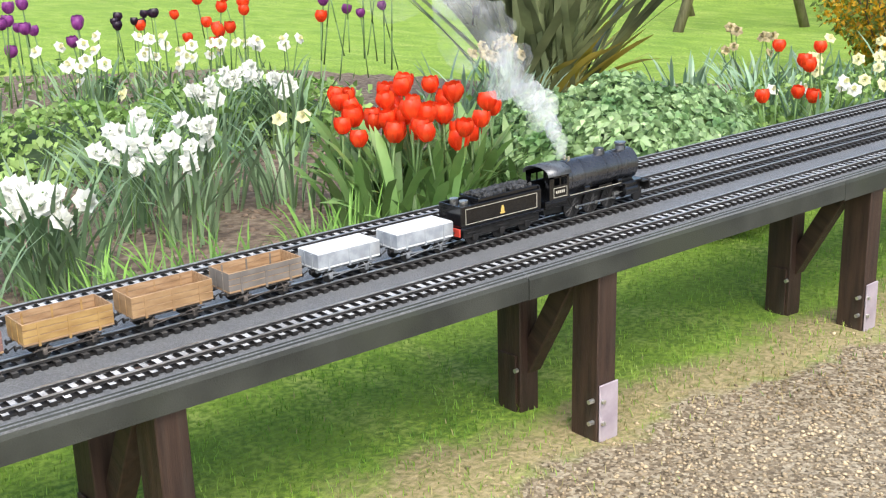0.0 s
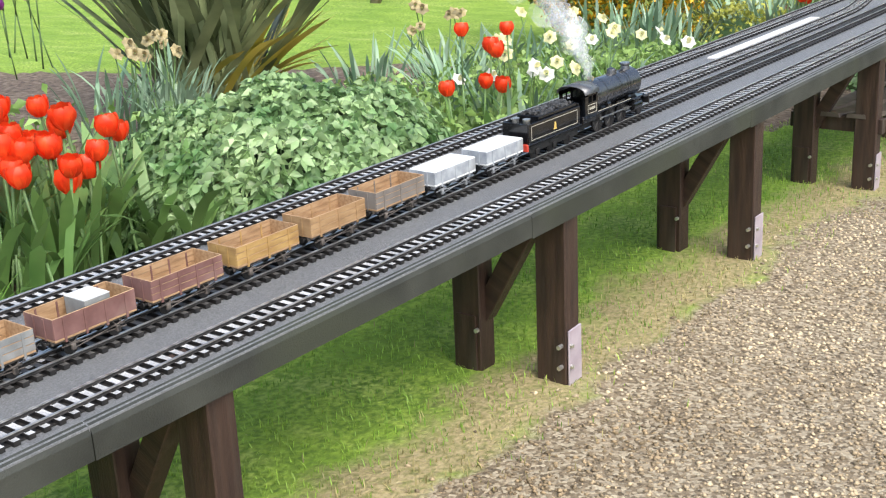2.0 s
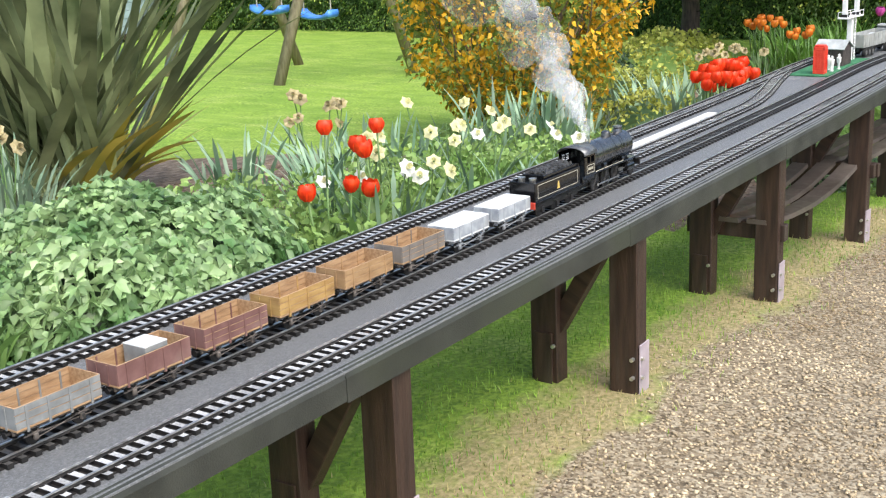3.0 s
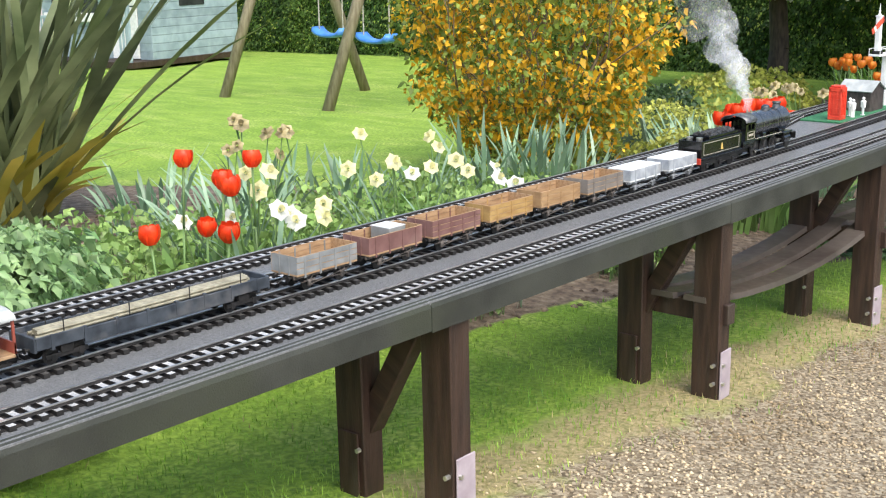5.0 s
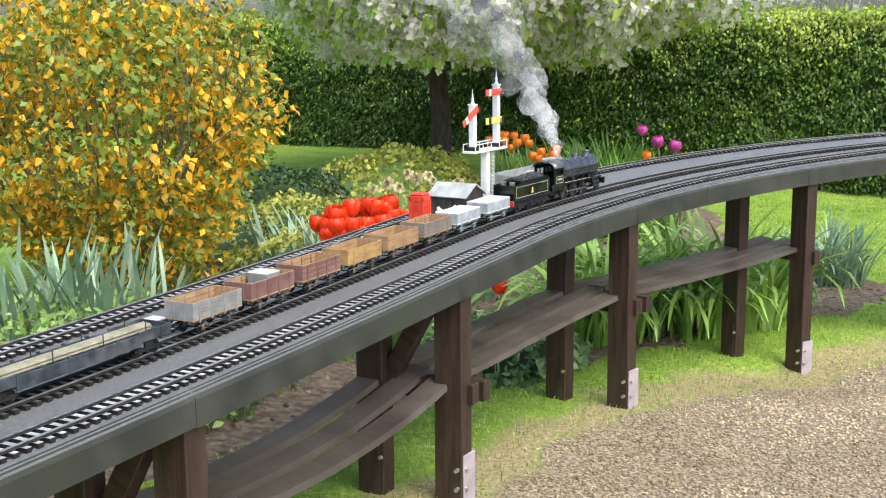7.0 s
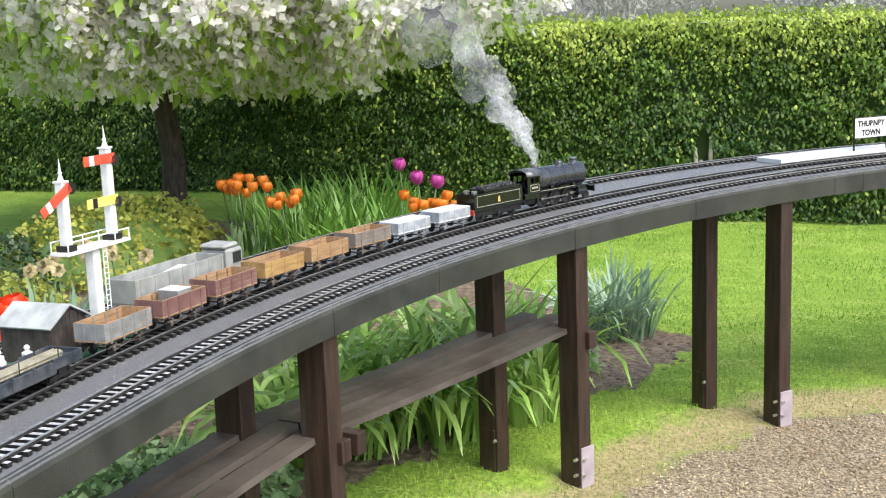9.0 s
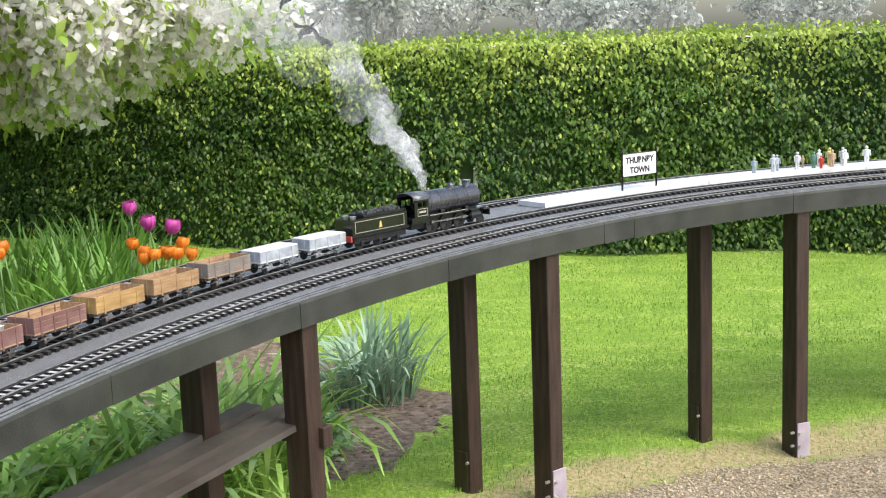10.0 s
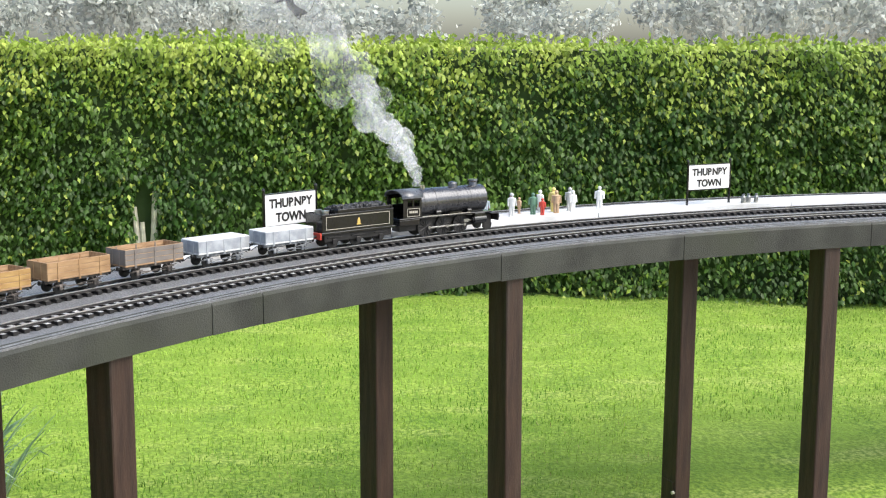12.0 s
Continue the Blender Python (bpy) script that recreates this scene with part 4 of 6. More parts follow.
    part("cab_roof", bm, ROOF_SHEEN, t, smooth=True)
    for side in (-1, 1):
        y = side * (W / 2 - 0.0009)
        frame_lines(t, 0.25, 0.29, 0.058, 0.079, y)
        bm = bmesh.new()
        for k in range(5):
            x = 0.257 + k * 0.0055
            box(bm, x, x + 0.0036, min(y, y + side * 0.0006), max(y, y + side * 0.0006), 0.0665, 0.0725)
        part("number_bars", bm, LINING, t)
        bm = bmesh.new()
        rod(bm, (0.3, side * 0.031, 0.094), (0.515, side * 0.031, 0.094), 0.0011, n=6)
        part("handrail", bm, BLACK, t)
        bm = bmesh.new()
        rod(bm, (0.468, side * 0.036, 0.034), (0.508, side * 0.036, 0.034), 0.0115, n=16)
        rod(bm, (0.464, side * 0.036, 0.034), (0.468, side * 0.036, 0.034), 0.0085, n=12)
        box(bm, 0.47, 0.506, side * 0.036 - 0.008, side * 0.036 + 0.008, 0.036, 0.052, 0.001)
        part("cylinder", bm, BLACK, t)
        bm = bmesh.new()
        rod(bm, (0.434, side * 0.037, 0.034), (0.468, side * 0.037, 0.034), 0.0015, n=6)
        box(bm, 0.436, 0.452, side * 0.036 - 0.003, side * 0.036 + 0.003, 0.03, 0.038)
        rod(bm, (0.4, side * 0.036, 0.056), (0.465, side * 0.036, 0.048), 0.0012, n=6)
        part("slide_bar", bm, STEEL, t)
        bm = bmesh.new()
        box(bm, 0.39, 0.43, side * 0.037 - 0.001, side * 0.037 + 0.001, 0.055, 0.061)
        rod(bm, (0.345, side * 0.034, 0.062), (0.36, side * 0.034, 0.062), 0.006, n=10)
        rod(bm, (0.45, side * 0.034, 0.06), (0.462, side * 0.034, 0.06), 0.005, n=10)
        part("pipework", bm, BLACK, t)
        bm = bmesh.new()
        box(bm, 0.3, 0.46, side * 0.0385, side * 0.0385 + 0.001, 0.0545, 0.0556)
        part("lining", bm, LINING, t)
    for x in DRIVERS:
        for y in (-0.0225, 0.0225):
            bm = bmesh.new()
            s = -1 if y < 0 else 1
            bmesh.ops.create_circle(bm, segments=4, radius=0.0005, matrix=pose(0, 0, 0, 90))
            for ring in ((R_DRIVE, 0.002, 0.0), (R_DRIVE * 0.3, 0.003, 0.0)):
                rod(bm, (0, -ring[1], 0), (0, ring[1], 0), ring[0], n=24)
            for k in range(12):
                a = math.tau * k / 12
                rod(bm, (0, s * 0.0024, 0), (R_DRIVE * 0.86 * math.cos(a), s * 0.0024, R_DRIVE * 0.86 * math.sin(a)), 0.0014, n=4)
            rod(bm, (0.009, s * 0.002, 0), (0.009, s * 0.011, 0), 0.0022, n=8)
            w = part("driving_wheel", bm, BLACK_MATT, t)
            w.location = (x, y, R_DRIVE)
    for side in (-1, 1):
        bm = bmesh.new()
        box(bm, DRIVERS[0] - 0.005, DRIVERS[2] + 0.005, -0.001, 0.001, -0.002, 0.002, 0.0008)
        for x in DRIVERS:
            rod(bm, (x, -0.0014, 0), (x, 0.0014, 0), 0.0042, n=10)
        ob = part("coupling_rod", bm, STEEL, t, "steel coupling rod")
        ob.location = (0.009, side * 0.0325, R_DRIVE)
    for x in (0.527,):
        bm = bmesh.new()
        for y in (-0.0225, 0.0225):
            wheel(bm, x, y, 0.0155)
        part("leading_wheelset", bm, BLACK_MATT, t)
    bm = bmesh.new()
    box(bm, 0.24, 0.545, -0.018, 0.018, 0.018, 0.05)
    part("frame", bm, BLACK_MATT, t)
    bm = bmesh.new()
    box(bm, 0.53, 0.552, -W / 2, W / 2, 0.044, 0.048, 0.001)
    box(bm, 0.552, 0.556, -W / 2, W / 2, 0.026, 0.046, 0.0006)
    part("buffer_beam", bm, BLACK_MATT, t)
    for y in (-0.022, 0.022):
        bm = bmesh.new()
        rod(bm, (0.556, y, 0.035), (0.566, y, 0.035), 0.003, n=8)
        rod(bm, (0.566, y, 0.035), (0.568, y, 0.035), 0.0062, n=12)
        part("buffer", bm, STEEL, t)
    return t


def resize(t, x0, kx, ky, kz, to):
    """Brings an engine built about x0 to its true length, width and height."""
    for o in t.children:
        x, y, z = o.location
        m = Matrix.Diagonal((kx, ky, kz, 1))
        if o.location.length:
            o.data.transform(m)
            o.location = (to + (x - x0) * kx if x > 0.1 else x * kx, y * ky, z * kz)
            if x <= 0.1:
                o.data.transform(Matrix.Translation((to - x0 * kx, 0, 0)))
        else:
            o.data.transform(Matrix.Translation((to, 0, 0)) @ m @ Matrix.Translation((-x0, 0, 0)))


ENGINE, TENDER = locomotive(), tender()
resize(ENGINE, 0.226, 1.13, 1.04, 1.12, 0.265)
resize(TENDER, 0.0, 1.19, 1.04, 1.12, 0.0)
WAGONS = [
    open_wagon("small grey wagon with a pale sheet over its load", SHEET_SIDE, SHEET, GEAR_GREY, 3, "sheet"),
    open_wagon("small dirty white wagon with a pale sheet over its load", SHEET_SIDE, SHEET, GEAR_GREY, 3, "sheet"),
    open_wagon("empty grey-brown open wagon with bare boards inside", W_BROWN, W_WOOD, GEAR_RUSTY, 3),
    open_wagon("empty tan open wagon with bare boards inside", W_TAN, W_WOOD, GEAR_RUSTY, 3),
    open_wagon("empty ochre open wagon with bare boards inside", W_YELLOW, W_WOOD, GEAR_RUSTY, 3),
    open_wagon("empty red-brown open wagon with bare boards inside", W_RED, W_WOOD, GEAR_RUSTY, 4),
    open_wagon("red-brown open wagon that carries a grey crate", W_RED, W_WOOD, GEAR_RUSTY, 4, "box"),
    open_wagon("empty blue-grey open wagon with bare boards inside", W_GREY, W_WOOD, GEAR_RUSTY, 4),
]
FLAT, VAN = bogie_flat(), brake_van()

# ---- plants ----
ROOTS = np.random.default_rng(21)


def blades(name, bases, heading_deg, length, width, arch, material, parent=None, seg=5, tilt=None, twist=0.0, tip=0.12):
    """Many strap leaves in one mesh. bases: n x 3; the other values single or by leaf. arch: how far a leaf bends over, in degrees."""
    n = len(bases)
    one = lambda v: np.asarray(v, float) * np.ones(n)
    h, ln, wd, ar = np.radians(one(heading_deg)), one(length), one(width), np.radians(one(arch))
    ti = np.radians(one(8.0 if tilt is None else tilt))
    pos, rows = np.array(bases, float), []
    out = np.stack([np.cos(h), np.sin(h), 0 * h], 1)
    side = np.stack([-np.sin(h), np.cos(h), 0 * h], 1)
    for k in range(seg + 1):
        u = k / seg
        w = wd * (0.75 + 0.5 * u - 0.35 * u * u) * (1 if k < seg else tip)
        fold = np.array([0, 0, 1.0]) * w[:, None] * 0.12
        rows.append(pos - side * w[:, None] / 2 + fold)
        rows.append(pos + side * w[:, None] / 2 - fold)
        a = ti + ar * u ** 1.4
        pos = pos + (out * np.sin(a)[:, None] + np.array([0, 0, 1.0]) * np.cos(a)[:, None]) * (ln / seg)[:, None]
    v = np.stack(rows, 1).reshape(-1, 3)
    m = 2 * (seg + 1)
    f = []
    for k in range(seg):
        b = np.arange(n) * m + 2 * k
        f.append(np.stack([b, b + 1, b + 3, b + 2], 1))
    f = np.concatenate(f)
    me = bpy.data.meshes.new(name)
    me.vertices.add(len(v))
    me.vertices.foreach_set("co", v.ravel())
    me.loops.add(len(f) * 4)
    me.loops.foreach_set("vertex_index", f.ravel().astype(np.int32))
    me.polygons.add(len(f))
    me.polygons.foreach_set("loop_start", np.arange(len(f), dtype=np.int32) * 4)
    me.materials.append(material)
    me.polygons.foreach_set("use_smooth", np.ones(len(f), bool))
    me.update(calc_edges=True)
    ob = new(name, me)
    if parent:
        ob.parent = parent
    return ob


def scatter(n, x, y, rx, ry, rise=0.0):
    """n points on the ground in an ellipse."""
    a, r = ROOTS.uniform(0, math.tau, n), np.sqrt(ROOTS.uniform(0, 1, n))
    px, py = x + rx * r * np.cos(a), y + ry * r * np.sin(a)
    return np.stack([px, py, lie(px, py) + rise], 1)


LEAF_DAFF = leafy("narcissus_leaf", (0.1, 0.18, 0.085), (0.24, 0.34, 0.19), 0.45, 0.2)
LEAF_TULIP = leafy("tulip_leaf", (0.1, 0.2, 0.055), (0.2, 0.33, 0.1), 0.42, 0.25)
LEAF_IRIS = leafy("iris_leaf", (0.14, 0.25, 0.15), (0.32, 0.44, 0.3), 0.45, 0.2)
LEAF_STRAP = leafy("strap_leaf", (0.2, 0.37, 0.06), (0.5, 0.68, 0.22), 0.2, 0.35)
LEAF_GRASS = leafy("daylily_leaf", (0.11, 0.24, 0.035), (0.2, 0.37, 0.07), 0.45, 0.3)
LEAF_MOUND = leafy("hellebore_leaf", (0.1, 0.22, 0.07), (0.36, 0.5, 0.24), 0.35, 0.3, 4.0)
LEAF_WEED = leafy("weed_leaf", (0.14, 0.26, 0.055), (0.33, 0.47, 0.15), 0.5, 0.3)
LEAF_APPLE = leafy("apple_leaf", (0.28, 0.47, 0.06), (0.56, 0.68, 0.18), 0.4, 0.5)
LEAF_GOLD = leafy("golden_leaf", (0.26, 0.3, 0.05), (0.46, 0.46, 0.1), 0.5, 0.3)
# The dark shrub's own leaf colour; inside other mounds it paints gap shade.
DARKSHRUB_AND_CORE_SHADE = leafy("dark_shrub_leaf_core_shade", (0.03, 0.065, 0.025), (0.07, 0.12, 0.04), 0.5, 0.2)
FLAX = leafy("flax_leaf", (0.06, 0.085, 0.035), (0.29, 0.33, 0.17), 0.4, 0.12)
FLAX_GOLD = leafy("flax_yellowed_leaf", (0.3, 0.3, 0.04), (0.52, 0.42, 0.07), 0.5, 0.25)
PETAL_RED = leafy("tulip_scarlet", (0.85, 0.05, 0.012), (0.95, 0.12, 0.03), 0.38, 0.4, 30, island=0.15)
PETAL_WHITE = leafy("narcissus_white", (0.72, 0.72, 0.66), (0.86, 0.86, 0.8), 0.5, 0.35, 30, island=0.1)
PETAL_CREAM = leafy("narcissus_cream", (0.75, 0.7, 0.35), (0.86, 0.82, 0.52), 0.5, 0.35, 30, island=0.1)
PETAL_PURPLE = leafy("tulip_purple", (0.2, 0.03, 0.2), (0.36, 0.08, 0.33), 0.4, 0.3, 30, island=0.15)
PETAL_BLACK = leafy("tulip_black", (0.012, 0.004, 0.014), (0.035, 0.012, 0.035), 0.4, 0.1, 30, island=0.15)
PETAL_PINK = leafy("tulip_magenta", (0.5, 0.05, 0.32), (0.66, 0.12, 0.45), 0.4, 0.3, 30, island=0.15)
PETAL_ORANGE = leafy("tulip_orange", (0.75, 0.2, 0.02), (0.88, 0.36, 0.05), 0.4, 0.35, 30, island=0.2)
PETAL_DEAD = leafy("withered_petal", (0.3, 0.24, 0.11), (0.46, 0.39, 0.23), 0.7, 0.2, 30)
PETAL_BLOSSOM = leafy("apple_blossom", (0.84, 0.8, 0.79), (0.93, 0.91, 0.9), 0.5, 0.5, 30, island=0.12)
PETAL_SHRUB = leafy("berberis_flower", (0.62, 0.32, 0.012), (0.82, 0.5, 0.03), 0.5, 0.3, 12, island=0.3)
LEAF_SHRUB = leafy("berberis_leaf", (0.13, 0.2, 0.03), (0.3, 0.36, 0.06), 0.45, 0.3)


def tulip(material, colour):
    """One tulip, its flower's foot at the origin, its stem below."""
    t = thing("tulip", label=colour + " tulip on a pale green stem in the border", category="tulip", group=colour + " tulips")
    for k in range(6):
        bm = bmesh.new()
        rows, inner = [], k % 2
        for i in range(6):
            u = i / 5
            z = 0.058 * u
            r = 0.031 * math.sin(math.pi * (0.08 + 0.6 * u)) ** 0.75 * (0.9 if inner else 1)
            w = 0.024 * math.sin(math.pi * (0.14 + 0.8 * u)) ** 0.65
            rows.append([bm.verts.new((r + b * 0, w * c, z)) for b, c in ((0, -1), (0, 0), (0, 1))])
            for v, q in zip(rows[-1], (-0.006, 0.002, -0.006)):
                v.co.x += q
        for a, b in zip(rows, rows[1:]):
            for i in range(2):
                bm.faces.new((a[i], a[i + 1], b[i + 1], b[i]))
        bmesh.ops.rotate(bm, verts=bm.verts, cent=(0, 0, 0), matrix=Matrix.Rotation(math.tau * k / 6, 3, "Z"))
        part("petal", bm, material, t, smooth=True)
    bm = bmesh.new()
    rod(bm, (0.01, 0, -0.42), (0.004, 0, -0.2), 0.0045, 0.004, 6)
    rod(bm, (0.004, 0, -0.2), (0, 0, 0.004), 0.004, 0.0042, 6)
    part("stem", bm, STEM, t, smooth=True)
    return t


def narcissus(petal, cup, words, double=False):
    t = thing("narcissus", label=words + " narcissus flower on a green stem", category="narcissus", group=words + " narcissi")
    n = 14 if double else 6
    for k in range(n):
        bm = bmesh.new()
        a = math.tau * k / 6 + (0.5 if k > 5 else 0)
        lift, ln = (0.1, 0.034) if k < 6 else (0.9 + 0.2 * (k % 3), 0.024)
        v = [bm.verts.new((0.004 + x * ln, y * ln, x * ln * lift + (-0.004 if y else 0))) for x, y in ((0, 0), (0.55, 0.54), (1, 0.05), (0.55, -0.54), (0.55, 0))]
        for i in range(4):
            bm.faces.new((v[i], v[(i + 1) % 4], v[4]))
        bmesh.ops.rotate(bm, verts=bm.verts, cent=(0, 0, 0), matrix=Matrix.Rotation(a, 3, "Z"))
        bmesh.ops.rotate(bm, verts=bm.verts, cent=(0, 0, 0), matrix=Matrix.Rotation(radians(55), 3, "Y"))
        part("petal", bm, petal, t)
    if not double:
        bm = bmesh.new()
        rod(bm, (0, 0, 0), (0, 0, 0.02), 0.007, 0.012, 10, False)
        bmesh.ops.rotate(bm, verts=bm.verts, cent=(0, 0, 0), matrix=Matrix.Rotation(radians(55), 3, "Y"))
        part("cup", bm, cup, t)
    bm = bmesh.new()
    rod(bm, (0, 0, -0.4), (-0.008, 0, -0.012), 0.004, 0.003, 5)
    rod(bm, (-0.008, 0, -0.012), (0, 0, 0), 0.003, 0.003, 5)
    part("stem", bm, STEM, t)
    return t


def spread(first, spots, face=None, scale=(0.9, 1.1)):
    """Copies of a flower at those places of its head."""
    for k, (x, y, z) in enumerate(spots):
        rz = (face if face is not None else 0) + ROOTS.uniform(-60, 60) if face is not None else ROOTS.uniform(0, 360)
        m = pose(x, y, z, ROOTS.uniform(-10, 10), ROOTS.uniform(-10, 10), rz)
        ob = first if k == 0 else copy_thing(first, m)
        ob.matrix_basis = m @ Matrix.Scale(ROOTS.uniform(*scale), 4)


def cloud(n, x, y, z, rx, ry, rz):
    v = ROOTS.normal(size=(n, 3))
    v /= np.linalg.norm(v, axis=1, keepdims=True)
    v *= ROOTS.uniform(0, 1, (n, 1)) ** (1 / 3)
    return [(x + rx * a, y + ry * b, z + rz * c) for a, b, c in v]


# red tulips by the track
spread(tulip(PETAL_RED, "scarlet"), cloud(44, 2.74, 3.42, 0.5, 0.34, 0.4, 0.1), scale=(1.0, 1.3))
spread(tulip(PETAL_RED, "bright red"), [(4.45, 3.15, 0.37), (4.64, 3.03, 0.36), (4.6, 3.08, 0.38), (4.62, 3.2, 0.57), (4.7, 3.12, 0.5), (4.82, 3.12, 0.55), (4.72, 3.1, 0.48)], scale=(0.88, 1.05))
spread(tulip(PETAL_RED, "deep red"), cloud(36, 7.9, 2.99, 0.34, 0.36, 0.14, 0.07), scale=(1.05, 1.3))
spread(tulip(PETAL_RED, "red"), [(3.9 + 0.3 * a, 6.8 + 0.5 * b, 0.52 + 0.14 * c) for a, b, c in ROOTS.normal(size=(15, 3)) * 0.6] + [(8.35, 2.55, 0.02)], scale=(1.0, 1.25))
spread(tulip(PETAL_PURPLE, "purple"), cloud(13, 2.75, 7.1, 0.55, 0.4, 0.6, 0.16) + cloud(12, 4.95, 6.85, 0.6, 0.3, 0.3, 0.14), scale=(1.0, 1.25))
spread(tulip(PETAL_BLACK, "near-black"), cloud(8, 3.5, 7.2, 0.55, 0.22, 0.25, 0.06), scale=(0.8, 1.0))
spread(tulip(PETAL_PINK, "magenta"), [(12.65, 3.35, 0.3), (12.4, 3.14, 0.24), (12.5, 3.05, 0.2)], scale=(1.3, 1.5))
spread(tulip(PETAL_ORANGE, "orange"), cloud(11, 11.95, 4.15, 0.26, 0.14, 0.22, 0.06) + cloud(10, 12.1, 3.0, 0.14, 0.14, 0.24, 0.05) + cloud(6, 11.75, 3.75, 0.2, 0.1, 0.16, 0.04), scale=(0.95, 1.2))

# narcissi
NEAR_WHITE = [(1.38, 3.67), (1.39, 3.41), (1.36, 3.56), (2.13, 4.45), (1.87, 4.02), (1.97, 3.78), (2.27, 4.14), (2.72, 4.93), (3.09, 5.3), (3.27, 5.38), (3.22, 5.01)]
heads = [(x + 0.06 * a, y + 0.06 * b, 0.43 + 0.045 * c) for x, y in NEAR_WHITE for a, b, c in ROOTS.normal(size=(7, 3)) * 0.75]
spread(narcissus(PETAL_WHITE, PETAL_CREAM, "double white", True), heads, -130, (0.9, 1.15))
FAR_WHITE = [(4.0, 6.33), (3.19, 6.47), (3.34, 6.3), (3.03, 6.84), (3.8, 6.5), (2.7, 6.3)]
spread(narcissus(PETAL_WHITE, PETAL_CREAM, "white"), [(x + 0.15 * a, y + 0.15 * b, 0.45 + 0.05 * c) for x, y in FAR_WHITE for a, b, c in ROOTS.normal(size=(6, 3)) * 0.8], -130, (1.0, 1.25))
spread(narcissus(PETAL_CREAM, PETAL_CREAM, "cream"), [(6.03, 3.85, 0.45), (5.64, 3.29, 0.44), (5.38, 3.27, 0.45), (5.63, 3.1, 0.44), (5.69, 2.98, 0.43), (4.89, 3.18, 0.46), (4.81, 2.8, 0.44), (2.54, 4.03, 0.46), (2.6, 3.95, 0.47), (2.45, 5.22, 0.44),
       (4.86, 3.2, 0.52), (5.0, 3.25, 0.5), (5.0, 3.0, 0.42), (5.7, 3.35, 0.42), (5.45, 3.2, 0.41), (5.9, 3.3, 0.46), (6.3, 3.7, 0.42), (5.98, 3.28, 0.4)], -130, (0.8, 1.0))
spread(narcissus(PETAL_WHITE, PETAL_CREAM, "ivory"), [(5.81, 2.95, 0.43), (5.63, 2.72, 0.42), (4.79, 2.97, 0.44), (4.75, 3.15, 0.4), (4.62, 3.22, 0.4), (5.66, 3.22, 0.4), (5.77, 2.9, 0.4), (4.9, 3.05, 0.4), (4.84, 2.95, 0.4)], -130, (0.8, 1.0))
spread(narcissus(PETAL_DEAD, PETAL_DEAD, "withered"), cloud(11, 4.25, 4.6, 0.52, 0.22, 0.2, 0.07) + cloud(9, 5.7, 4.2, 0.45, 0.3, 0.3, 0.08) + cloud(10, 9.2, 3.4, 0.35, 0.35, 0.3, 0.05), -130, (0.8, 1.1))


def tuft(name, label, category, spots, material, per, length, width, arch, tilt, rx=0.1, ry=0.1, single=False):
    """Clumps of strap leaves, each clump a thing; single: each leaf a part."""
    for x, y in spots:
        t = thing(name, label=label, category=category, group=name + "s")
        b = scatter(per, x, y, rx, ry)
        out = np.degrees(np.arctan2(b[:, 1] - y, b[:, 0] - x)) + ROOTS.normal(0, 45, per)
        v = (out, length * ROOTS.uniform(0.6, 1.15, per), width * ROOTS.uniform(0.7, 1.2, per), arch * ROOTS.uniform(0.3, 1.3, per))
        ti = tilt * ROOTS.uniform(0.3, 1.4, per)
        if single:
            for i in range(per):
                blades("strap_leaf", b[i:i + 1], *(q[i:i + 1] for q in v), material, t, 6, ti[i:i + 1])
        else:
            tagged(blades("leaf_clump", b, *v, material, t, tilt=ti), kind="stuff")


tuft("narcissus_clump", "clump of blue-green narcissus leaves in the soil", "narcissus leaves", NEAR_WHITE + FAR_WHITE + [(2.54, 4.0), (0.9, 3.1), (0.7, 3.6), (0.4, 3.2), (0.75, 4.4), (1.2, 4.8), (1.6, 5.3), (2.1, 5.8), (1.0, 5.6)], LEAF_DAFF, 40, 0.4, 0.015, 75, 14, 0.13, 0.13)
tuft("narcissus_clump", "clump of blue-green narcissus leaves past flowering", "narcissus leaves", [(4.25, 4.55), (4.1, 4.75), (4.45, 4.75), (5.0, 3.5), (5.3, 3.75), (5.2, 4.2), (5.7, 4.1), (6.0, 3.9), (6.35, 3.75), (4.85, 3.05), (5.55, 3.1), (5.75, 2.95)], LEAF_IRIS, 42, 0.38, 0.017, 55, 12, 0.16, 0.16, True)
tuft("tulip_clump", "clump of broad fresh green tulip leaves", "tulip leaves", [(2.5, 3.2), (2.75, 3.3), (2.95, 3.45), (2.6, 3.55), (2.85, 3.7), (3.05, 3.2)], LEAF_TULIP, 40, 0.4, 0.036, 70, 16, 0.17, 0.17, True)
tuft("tulip_clump", "small clump of broad green tulip leaves", "tulip leaves", [(4.6, 3.1), (7.75, 3.0), (8.0, 2.95), (8.2, 2.95), (11.9, 4.1), (12.1, 3.05)], LEAF_TULIP, 26, 0.3, 0.04, 40, 12, 0.15, 0.12, True)
tuft("iris_clump", "clump of stiff grey-green iris leaves", "iris leaves", [(8.5, 3.4), (8.9, 3.3), (9.3, 3.2), (8.7, 3.8), (9.15, 3.65), (9.6, 3.4), (7.1, 3.6), (6.9, 3.75)], LEAF_IRIS, 60, 0.46, 0.022, 35, 14, 0.22, 0.22)
tuft("iris_clump", "grey-green clump of narrow leaves by the lawn", "iris leaves", [(11.4, 1.62), (11.52, 1.72), (11.34, 1.78)], LEAF_IRIS, 85, 0.43, 0.015, 100, 18, 0.14, 0.14, True)
